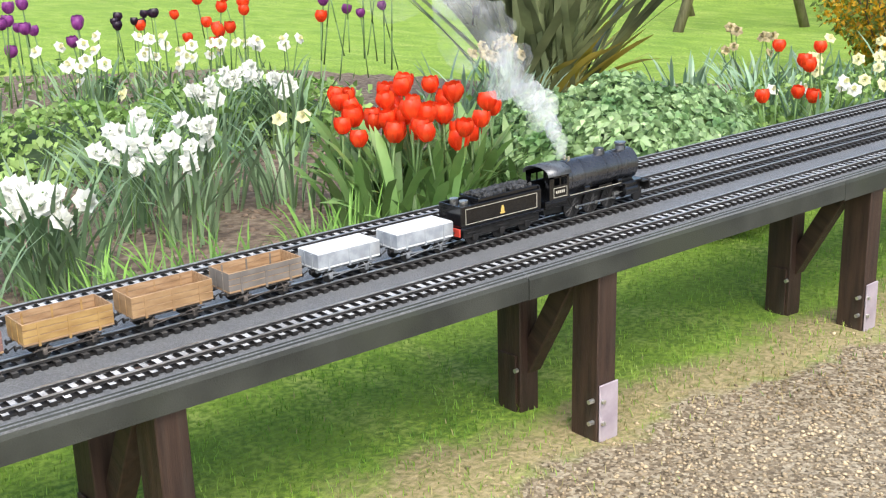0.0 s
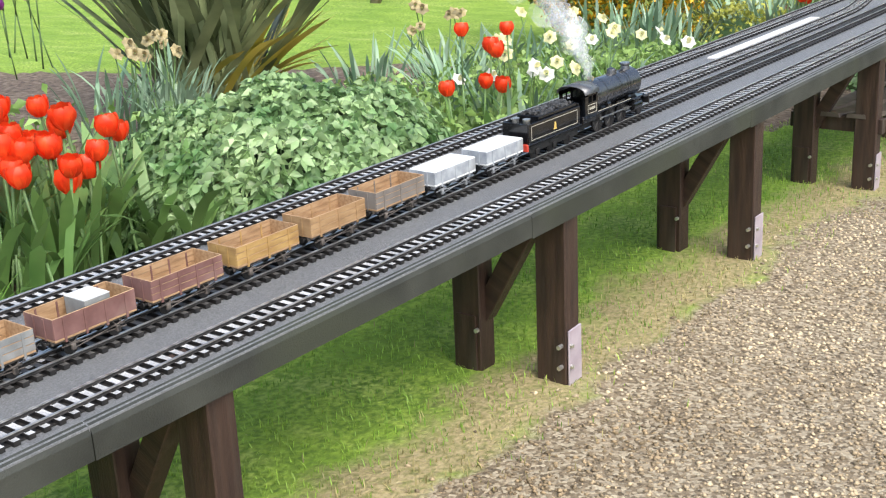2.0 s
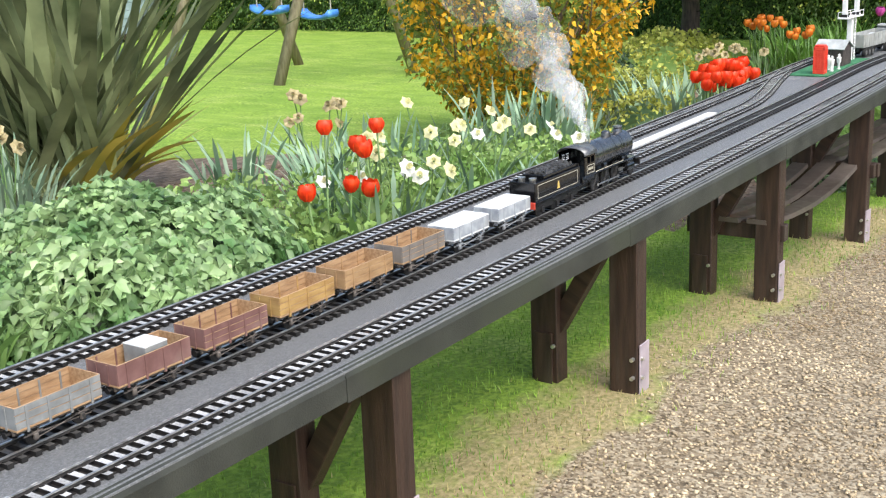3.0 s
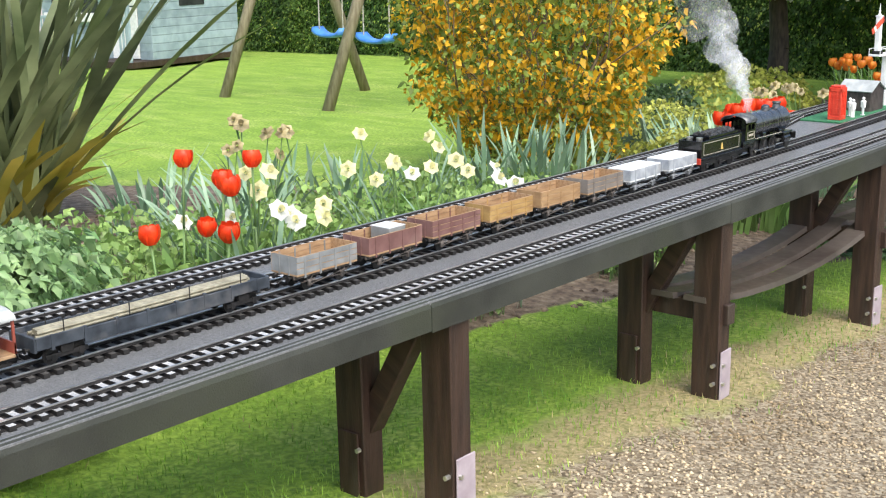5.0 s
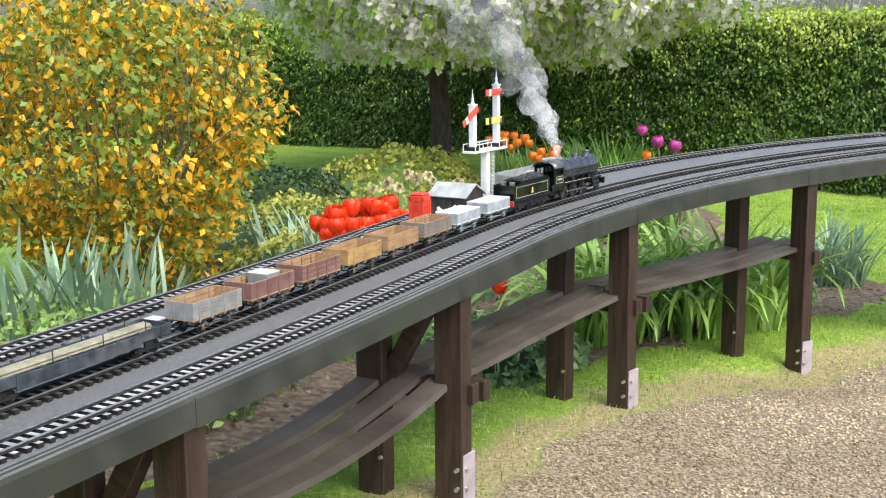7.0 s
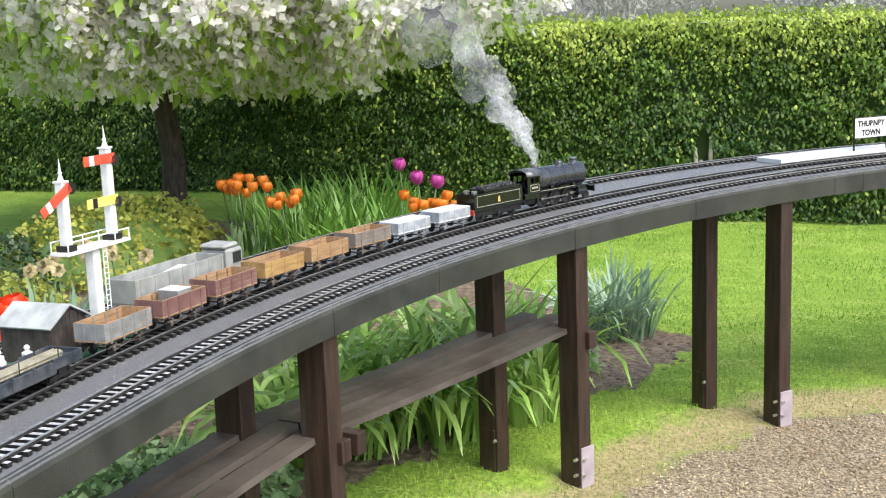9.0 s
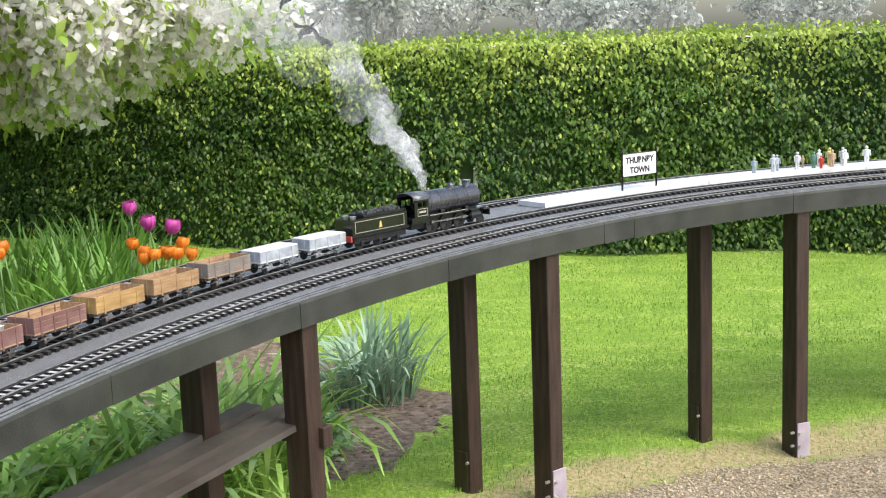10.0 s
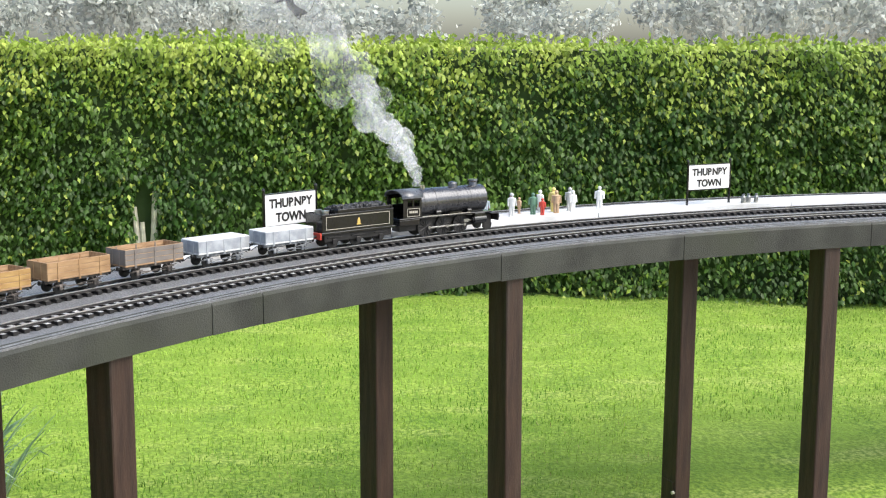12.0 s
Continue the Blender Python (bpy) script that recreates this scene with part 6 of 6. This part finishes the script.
for s, d, c, h in ((11.5, 0.44, "blue_grey", 0.072), (11.57, 0.41, "pale_grey", 0.085), (11.6, 0.43, "blue_grey", 0.08), (11.62, 0.46, "red", 0.072), (11.69, 0.42, "pale_grey", 0.086), (11.715, 0.46, "red", 0.07), (11.75, 0.47, "tan", 0.06), (11.775, 0.43, "green", 0.08),
                   (11.79, 0.4, "red", 0.062), (11.82, 0.46, "white", 0.084), (11.855, 0.42, "tan", 0.084), (11.87, 0.46, "yellow", 0.09), (11.91, 0.41, "white", 0.082), (11.925, 0.45, "pale_grey", 0.088), (12.03, 0.44, "white", 0.088)):
    figurine(s - 0.02, d + 0.025, c, h * 0.9, 0.02)
for s, d in ((6.99, 0.32), (7.02, 0.345), (7.06, 0.31)):
    figurine(s, d, "white", 0.07, 0.006)


def running_board(s, d):
    """The station's name board on two posts, its face towards the front edge."""
    t = on_deck("station_sign", s, d, "white station name board with black letters on two black posts", "station sign", 6, 0.02, "station signs")
    for x in (-0.097, 0.097):
        bm = bmesh.new()
        box(bm, x - 0.003, x + 0.003, -0.003, 0.003, 0, 0.152)
        ball(bm, (x, 0, 0.156), 0.0055, 1)
        part("sign_post", bm, BLACK, t)
    bm = bmesh.new()
    box(bm, -0.094, 0.094, -0.0025, 0.0025, 0.054, 0.141, 0.0008)
    board = part("board", bm, WHITE, t)
    for z in (0.0525, 0.1425):
        bm = bmesh.new()
        box(bm, -0.094, 0.094, -0.0035, 0.0035, z - 0.0012, z + 0.0012)
        part("board_edge", bm, BLACK, t)
    for word, z, size in (("THURNBY", 0.104, 0.0345), ("TOWN", 0.0645, 0.0345)):
        cu = bpy.data.curves.new("lettering", "FONT")
        cu.body, cu.size, cu.align_x, cu.extrude, cu.offset = word, size, "CENTER", 0.0004, 0.0013
        tmp = new("lettering", cu)
        bpy.context.view_layer.update()
        me = bpy.data.meshes.new_from_object(tmp.evaluated_get(bpy.context.evaluated_depsgraph_get()))
        bpy.data.objects.remove(tmp)
        me.materials.clear()
        me.materials.append(BLACK_MATT)
        ob = new("lettering", me)
        ob.parent = t
        ob.matrix_basis = pose(0, -0.0032, z, 90, 0, 0)
    return t


running_board(10.885, 0.4)
running_board(12.405, 0.43)
for i in range(3):
    k = on_deck("milk_churn", 12.53 + 0.025 * i, 0.41 + 0.008 * (i % 2), "tiny grey metal milk churn on the model platform", "milk churn", 0, 0.02, "milk churns")
    bm = bmesh.new()
    rod(bm, (0, 0, 0), (0, 0, 0.02), 0.009, 0.008, 12)
    rod(bm, (0, 0, 0.02), (0, 0, 0.028), 0.008, 0.0045, 12)
    part("churn_body", bm, STEEL, k)
    bm = bmesh.new()
    rod(bm, (0, 0, 0.028), (0, 0, 0.032), 0.006, n=12)
    part("lid", bm, STEEL, k)

# ---- lawn things ----


def playhouse():
    t = thing("playhouse", 11.42, 15.72, float(lie(11.8, 14.6)), math.degrees(math.atan2(13.74 - 15.72, 11.77 - 11.42)), "blue-grey boarded wooden playhouse with a small veranda", "playhouse")
    W, D, H, V = 2.05, 1.75, 1.5, 0.42

    def boards(x0, x1, y, z0, z1, along_y=False):
        n = int((z1 - z0) / 0.1)
        for i in range(n):
            a = z0 + (z1 - z0) * i / n
            bm = bmesh.new()
            if along_y:
                box(bm, y - 0.008, y + 0.008, x0, x1, a + 0.002, a + (z1 - z0) / n - 0.002, 0.003)
            else:
                box(bm, x0, x1, y - 0.008, y + 0.008, a + 0.002, a + (z1 - z0) / n - 0.002, 0.003)
            part("board", bm, HOUSE_BLUE, t)

    bm = bmesh.new()
    box(bm, -0.02, W + 0.02, 0, D + V, 0.03, 0.11, 0.004)
    part("base", bm, POST_WOOD, t)
    boards(0.0, 0.2, V, 0.11, H)
    boards(0.2, 1.1, V, 0.11, 0.65)
    boards(1.1, 1.32, V, 0.11, H)
    boards(1.82, W, V, 0.11, H)
    boards(V, V + D, W - 0.01, 0.11, H, True)
    boards(V, V + D, 0.01, 0.11, H, True)
    boards(0.02, W - 0.02, V + D - 0.01, 0.11, H)
    bm = bmesh.new()
    box(bm, 0.2, 1.1, V - 0.004, V + 0.004, 0.72, 1.3)
    win = part("window", bm, HOUSE_DARK, t)
    bm = bmesh.new()
    box(bm, 0.63, 0.67, V - 0.015, V + 0.01, 0.72, 1.3)
    part("glazing_bar", bm, WHITE, win)
    bm = bmesh.new()
    box(bm, 0.12, 1.16, V - 0.1, V + 0.01, 0.6, 0.72, 0.01)
    part("window_box", bm, WHITE, t)
    bm = bmesh.new()
    box(bm, 1.33, 1.81, V - 0.02, V + 0.012, 0.12, 0.8, 0.005)
    box(bm, 1.33, 1.81, V - 0.02, V + 0.012, 0.82, H, 0.005)
    part("stable_door", bm, WHITE, t)
    bm = bmesh.new()
    box(bm, 1.33, 1.6, V - 0.03, V - 0.02, 0.72, 0.74)
    part("hinge", bm, BLACK_MATT, t)
    for x in [0.03 + 0.075 * i for i in range(8)] + [1.86 + 0.06 * i for i in range(4)]:
        bm = bmesh.new()
        box(bm, x - 0.018, x + 0.018, 0.02, 0.035, 0.13, 0.68, 0.004)
        part("paling", bm, HOUSE_BLUE, t)
    for x0, x1 in ((0.0, 0.6), (1.82, W)):
        bm = bmesh.new()
        box(bm, x0, x1, 0.01, 0.045, 0.66, 0.7, 0.003)
        box(bm, x0, x1, 0.036, 0.05, 0.2, 0.24, 0.003)
        part("veranda_rail", bm, HOUSE_BLUE, t)
    for x in (0.02, W - 0.03):
        bm = bmesh.new()
        box(bm, x - 0.025, x + 0.025, 0.0, 0.05, 0.11, H, 0.003)
        part("veranda_post", bm, HOUSE_BLUE, t)
    bm = bmesh.new()
    box(bm, W - 0.001, W + 0.006, V + 0.55, V + 1.05, 0.8, 1.2)
    part("side_window", bm, HOUSE_DARK, t)
    for s in (-1, 1):
        bm = bmesh.new()
        box(bm, -0.72, 0.72, -0.15, D + V + 0.1, -0.015, 0.015, 0, Matrix.Translation((W / 2 + s * 0.58, 0, H + 0.28)) @ pose(0, 0, 0, 0, s * 28))
        part("roof_slope", bm, FELT, t)


playhouse()


def swing():
    t = thing("garden_swing", label="wooden A-frame garden swing with two blue plastic seats", category="swing")
    top = 2.1
    ends = [((10.25, 9.96), (11.81, 9.47)), ((9.99, 8.19), (11.55, 7.7))]
    apex = []
    for a, b in ends:
        c = Vector(((a[0] + b[0]) / 2, (a[1] + b[1]) / 2, top))
        apex.append(c)
        for q in (a, b):
            bm = bmesh.new()
            f = Vector((q[0], q[1], float(lie(q[0], q[1])) - 0.03))
            rod(bm, f, c + (c - f).normalized() * 0.1, 0.055, 0.05, 12)
            part("leg", bm, SWING_WOOD, t, smooth=True)
    bm = bmesh.new()
    rod(bm, apex[0], apex[1], 0.05, n=12)
    part("crossbar", bm, SWING_WOOD, t, smooth=True)
    run = (apex[1] - apex[0]).normalized()
    for u, z in ((0.36, 0.41), (0.77, 0.38)):
        c = apex[0].lerp(apex[1], u)
        bm = bmesh.new()
        n, rows = 12, []
        for i in range(n + 1):
            q = -0.23 + 0.46 * i / n
            lift = 0.045 * (abs(q) / 0.23) ** 3
            r = 0.022 + 0.022 * (abs(q) / 0.23) ** 4
            rows.append([bm.verts.new(Vector((c.x, c.y, z)) + run * q + Vector((-run.y, run.x, 0)) * dx * 1.0 + Vector((0, 0, lift + h))) for dx, h in ((-0.08, 0), (-0.07, r), (0.07, r), (0.08, 0), (0.06, -r * 0.6), (-0.06, -r * 0.6))])
        for a, b in zip(rows, rows[1:]):
            for i in range(6):
                bm.faces.new((a[i], a[(i + 1) % 6], b[(i + 1) % 6], b[i]))
        bm.faces.new(rows[0][::-1])
        bm.faces.new(rows[-1])
        part("seat", bm, SWING_BLUE, t, "moulded blue plastic seat", smooth=True)
        for q in (-0.2, 0.2):
            bm = bmesh.new()
            rod(bm, Vector((c.x, c.y, z + 0.04)) + run * q, Vector((c.x, c.y, top)) + run * q, 0.007, n=6)
            part("rope", bm, ROPE, t)


swing()

# ---- distance ----


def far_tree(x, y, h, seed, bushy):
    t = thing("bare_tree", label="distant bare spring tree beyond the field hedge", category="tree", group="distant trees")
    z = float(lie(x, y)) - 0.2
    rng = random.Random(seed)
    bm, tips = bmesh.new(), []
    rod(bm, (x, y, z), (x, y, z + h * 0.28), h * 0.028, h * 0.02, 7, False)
    part("trunk", bm, HAZY_TWIGS, t)
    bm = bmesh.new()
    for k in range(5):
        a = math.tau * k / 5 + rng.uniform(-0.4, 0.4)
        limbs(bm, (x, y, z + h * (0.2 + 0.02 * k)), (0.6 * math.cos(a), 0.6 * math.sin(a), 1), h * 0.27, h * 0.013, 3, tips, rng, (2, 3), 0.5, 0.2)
    part("branch_work", bm, HAZY_TWIGS, t)
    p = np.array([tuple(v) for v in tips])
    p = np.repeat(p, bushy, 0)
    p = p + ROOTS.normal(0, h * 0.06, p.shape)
    tagged(leaves("twig_spray", p, ROOTS.normal(0, 1, p.shape), h * 0.065, HAZY_TWIGS, t, 0, width=0.6), kind="stuff")


# Twigs paled, so that their colour holds the haze of distance.
HAZY_TWIGS = leafy("hazy_twig", (0.36, 0.39, 0.35), (0.5, 0.52, 0.47), 0.8, 0.35, 0.3)
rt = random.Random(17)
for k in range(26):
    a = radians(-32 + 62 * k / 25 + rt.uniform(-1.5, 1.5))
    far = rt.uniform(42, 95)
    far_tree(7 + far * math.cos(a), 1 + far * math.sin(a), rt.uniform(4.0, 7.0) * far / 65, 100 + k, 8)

# ---- loose gravel, grass blades, crumbs of soil ----
PEBBLE = surface("pebble", (0.24, 0.175, 0.1), (0.53, 0.43, 0.29), 0.7, 1.5, island=0.5)
CLOD = surface("soil_clod", (0.09, 0.062, 0.045), (0.25, 0.185, 0.135), 0.95, 3, island=0.4)
BLADE = leafy("lawn_blade", (0.14, 0.3, 0.026), (0.35, 0.5, 0.08), 0.5, 0.3, 1.5, island=0.35)
BLADE_DRY = leafy("dry_blade", (0.3, 0.26, 0.1), (0.46, 0.4, 0.2), 0.6, 0.3, 2, island=0.35)


def stones(name, p, size, material, label, category):
    n = len(p)
    base = np.array([(1, 0, 0), (0.3, 0.95, 0), (-0.8, 0.6, 0), (-0.8, -0.6, 0), (0.3, -0.95, 0), (0.1, 0.05, 0.75), (0, 0, -0.6)])
    tri = np.array([(0, 1, 5), (1, 2, 5), (2, 3, 5), (3, 4, 5), (4, 0, 5), (1, 0, 6), (2, 1, 6), (3, 2, 6), (4, 3, 6), (0, 4, 6)])
    a = ROOTS.uniform(0, math.tau, n)
    v = base[None] * (1 + ROOTS.normal(0, 0.16, (n, 7, 1))) * (size[:, None, None] / 2) * np.stack([ROOTS.uniform(0.8, 1.25, n), ROOTS.uniform(0.6, 0.95, n), ROOTS.uniform(0.6, 1, n)], 1)[:, None]
    c, s = np.cos(a)[:, None], np.sin(a)[:, None]
    v = np.stack([v[..., 0] * c - v[..., 1] * s, v[..., 0] * s + v[..., 1] * c, v[..., 2]], 2) + p[:, None]
    f = (tri[None] + (np.arange(n) * 7)[:, None, None]).reshape(-1, 3)
    me = bpy.data.meshes.new(name)
    me.vertices.add(n * 7)
    me.vertices.foreach_set("co", v.ravel())
    me.loops.add(len(f) * 3)
    me.loops.foreach_set("vertex_index", f.ravel().astype(np.int32))
    me.polygons.add(len(f))
    me.polygons.foreach_set("loop_start", np.arange(len(f), dtype=np.int32) * 3)
    me.materials.append(material)
    me.update(calc_edges=True)
    return tagged(new(name, me), label, category, kind="stuff")


def rim_at(x, y):
    s, d = along(x, y)
    return d - (np.interp(s, [8.0, 8.8, 9.3, 10.1, 11.0, 12.0], [-0.02, -0.12, -0.1, 0.08, 0.0, -0.06]) + 0.05 * wobble(x, y, 5) + 0.03 * wobble(x, y, 13, 3))


n = 105000
gx, gy = ROOTS.uniform(1.6, 11.0, n), ROOTS.uniform(-1.6, 1.95, n)
over = rim_at(gx, gy)
keep = (over < ROOTS.normal(-0.05, 0.09, n)) & (over > -1.7)
gx, gy = gx[keep], gy[keep]
sz = ROOTS.uniform(0.006, 0.0165, len(gx))
stones("loose_gravel", np.stack([gx, gy, lie(gx, gy) + sz * 0.12], 1), sz, PEBBLE, "loose buff and grey gravel of the drive", "gravel")
n = 9000
gx, gy = ROOTS.uniform(-0.5, 11.3, n), ROOTS.uniform(1.2, 5.0, n)
keep = inside(gx, gy, BED)
gx, gy = gx[keep], gy[keep]
sz = ROOTS.uniform(0.01, 0.045, len(gx))
stones("soil_crumbs", np.stack([gx, gy, lie(gx, gy)], 1), sz, CLOD, "crumbly brown soil of the border", "soil")
n = 150000
gx, gy = ROOTS.uniform(0.4, 12.5, n), ROOTS.uniform(-1.0, 3.0, n)
over = rim_at(gx, gy)
keep = ~inside(gx, gy, BED) & (over > ROOTS.normal(-0.02, 0.1, n)) & (over < 1.6)
gx, gy, over = gx[keep], gy[keep], over[keep]
b = np.stack([gx, gy, lie(gx, gy) - 0.002], 1)
dry = ROOTS.uniform(0, 1, len(b)) < np.clip(0.72 - over * 2.2 + 0.4 * wobble(gx, gy, 4.0, 5), 0.02, 0.85)
for nm, sel, mt, ln in (("lawn_blades", ~dry, BLADE, 0.021), ("dry_blades", dry, BLADE_DRY, 0.022)):
    q = b[sel]
    m = len(q)
    tagged(blades(nm, q, ROOTS.uniform(0, 360, m), ln * ROOTS.uniform(0.5, 1.3, m), 0.0028, ROOTS.uniform(10, 70, m), mt, None, 2, ROOTS.uniform(0, 35, m)), "short mown grass blades" if nm == "lawn_blades" else "dry straw-coloured grass along the gravel", "grass", kind="stuff")

n = 70000
gx, gy = ROOTS.uniform(10.2, 15.2, n), ROOTS.uniform(-4.5, 3.0, n)
over = rim_at(gx, gy)
keep = ~inside(gx, gy, BED) & (over > 0.1) & ((over > 1.5) | (gx > 12.4))
gx, gy = gx[keep], gy[keep]
b = np.stack([gx, gy, lie(gx, gy) - 0.002], 1)
m = len(b)
tagged(blades("far_lawn_blades", b, ROOTS.uniform(0, 360, m), 0.024 * ROOTS.uniform(0.5, 1.3, m), 0.004, ROOTS.uniform(10, 70, m), BLADE, None, 2, ROOTS.uniform(0, 35, m)), "short mown lawn grass before the hedge", "grass", kind="stuff")

# ---- steam ----


def steam_material(most):
    m = bpy.data.materials.new("steam")
    m.use_nodes = True
    n, l = m.node_tree.nodes, m.node_tree.links
    o = n["Material Output"]
    n.remove(n["Principled BSDF"])
    d = n.new("ShaderNodeBsdfDiffuse")
    d.inputs["Color"].default_value = (0.62, 0.62, 0.63, 1)
    tl = n.new("ShaderNodeBsdfTranslucent")
    tl.inputs["Color"].default_value = (0.62, 0.62, 0.63, 1)
    both = n.new("ShaderNodeAddShader")
    l.new(d.outputs[0], both.inputs[0])
    l.new(tl.outputs[0], both.inputs[1])
    clear = n.new("ShaderNodeBsdfTransparent")
    mx = n.new("ShaderNodeMixShader")
    co = n.new("ShaderNodeTexCoord")
    t = n.new("ShaderNodeTexNoise")
    t.inputs["Scale"].default_value, t.inputs["Detail"].default_value = 9, 5
    l.new(co.outputs["Object"], t.inputs["Vector"])
    r = n.new("ShaderNodeMapRange")
    r.inputs["From Min"].default_value, r.inputs["From Max"].default_value = 0.32, 0.78
    r.inputs["To Min"].default_value, r.inputs["To Max"].default_value = 0.0, most
    l.new(t.outputs["Fac"], r.inputs["Value"])
    l.new(r.outputs["Result"], mx.inputs["Fac"])
    l.new(clear.outputs[0], mx.inputs[1])
    l.new(both.outputs[0], mx.inputs[2])
    l.new(mx.outputs[0], o.inputs["Surface"])
    return m


STEAM = thing("steam_plume", label="drifting white steam rising from the engine", category="steam")
STEAM_MAT = [steam_material(most) for most in (0.34, 0.19, 0.09)]
rs = random.Random(12)
for k in range(30):
    u = ((k + 0.5) / 30) ** 1.15
    h = 0.02 + 0.7 * u
    back = 0.6 * u ** 1.15
    r = 0.012 + 0.1 * u ** 0.95
    bm = bmesh.new()
    c = Vector((-back + rs.gauss(0, r * 0.45), rs.gauss(0, r * 0.4) + 0.1 * u * u, h))
    for v in ball(bm, c, r * rs.uniform(0.75, 1.2), 4, (1, 1, rs.uniform(0.8, 1.2))):
        v.co += (v.co - c) * (0.55 * noise.noise(v.co * 0.6 / r) + 0.35 * noise.noise(v.co * 1.5 / r) + 0.12 * noise.noise(v.co * 3.5 / r))
    part("puff", bm, STEAM_MAT[0 if u < 0.3 else 1 if u < 0.6 else 2], STEAM, smooth=True)

# ---- what moves ----
TIMES = [0, 0.5, 1.5, 3, 5, 5.5, 6, 6.5, 8.5, 9, 9.5, 10, 10.5, 11, 11.5, 12]
TAIL = [1.731, 2.108, 2.871, 3.999, 5.579, 5.999, 6.435, 6.871, 8.375, 8.731, 9.075, 9.44, 9.8, 10.155, 10.52, 10.872]


def tail(t):
    """How far the tender's rear end has come, smoothed."""
    return float(np.mean(np.interp(np.clip(np.linspace(t - 0.4, t + 0.4, 9), 0, 12), TIMES, TAIL)) if 0.4 <= t <= 11.6 else np.interp(t, TIMES, TAIL))


def back_by(s, b):
    """The s that lies b metres of track behind s; b below 0 lies ahead."""
    k = 1 + 0.11 / RADIUS
    u = s if s < BEND else BEND + (s - BEND) * k
    u -= b
    return u if u < BEND else BEND + (u - BEND) / k


def rail_pose(s):
    return Matrix.Translation(place(s, TRAIN_D(s), deck(s) + RAILTOP)) @ pose(0, 0, 0, 0, 0, heading(s))


def motions():
    ts = [0.25 * k for k in range(49)]
    line = [(ENGINE, -0.4, -0.4), (TENDER, -0.12, -0.12)] + [(w, 0.097 + 0.2035 * k, 0.0) for k, w in enumerate(WAGONS)] + [(FLAT, 1.93, 0.0), (VAN, 2.315, 0.0)]
    for ob, b, o in line:
        walk(ob, [(t, rail_pose(back_by(tail(t), b)) @ pose(o, 0, 0)) for t in ts])
    walk(STEAM, [(t, Matrix.Translation(rail_pose(back_by(tail(t), -0.365)) @ Vector((0, 0, 0.13))) @ pose(0, 0, 0, 0, 0, heading(tail(t)))) for t in ts])
    turn = 0.0
    last = tail(0)
    wheels = [o for o in ENGINE.children if o.name.startswith("driving_wheel")]
    rods = [o for o in ENGINE.children if o.name.startswith("coupling_rod")]
    steps = []
    for k in range(361):
        t = k / 30
        s = tail(t)
        turn += (s - last) / (R_DRIVE * 1.12)
        last = s
        steps.append((t, turn))
    for w in wheels:
        x, y, z = w.location
        walk(w, [(t, pose(x, y, z, 0, math.degrees(a), 0)) for t, a in steps])
    for r in rods:
        y, z = r.location.y, r.location.z
        walk(r, [(t, pose(0.0097 * math.cos(a), y, z - 0.01 * math.sin(a))) for t, a in steps])


motions()
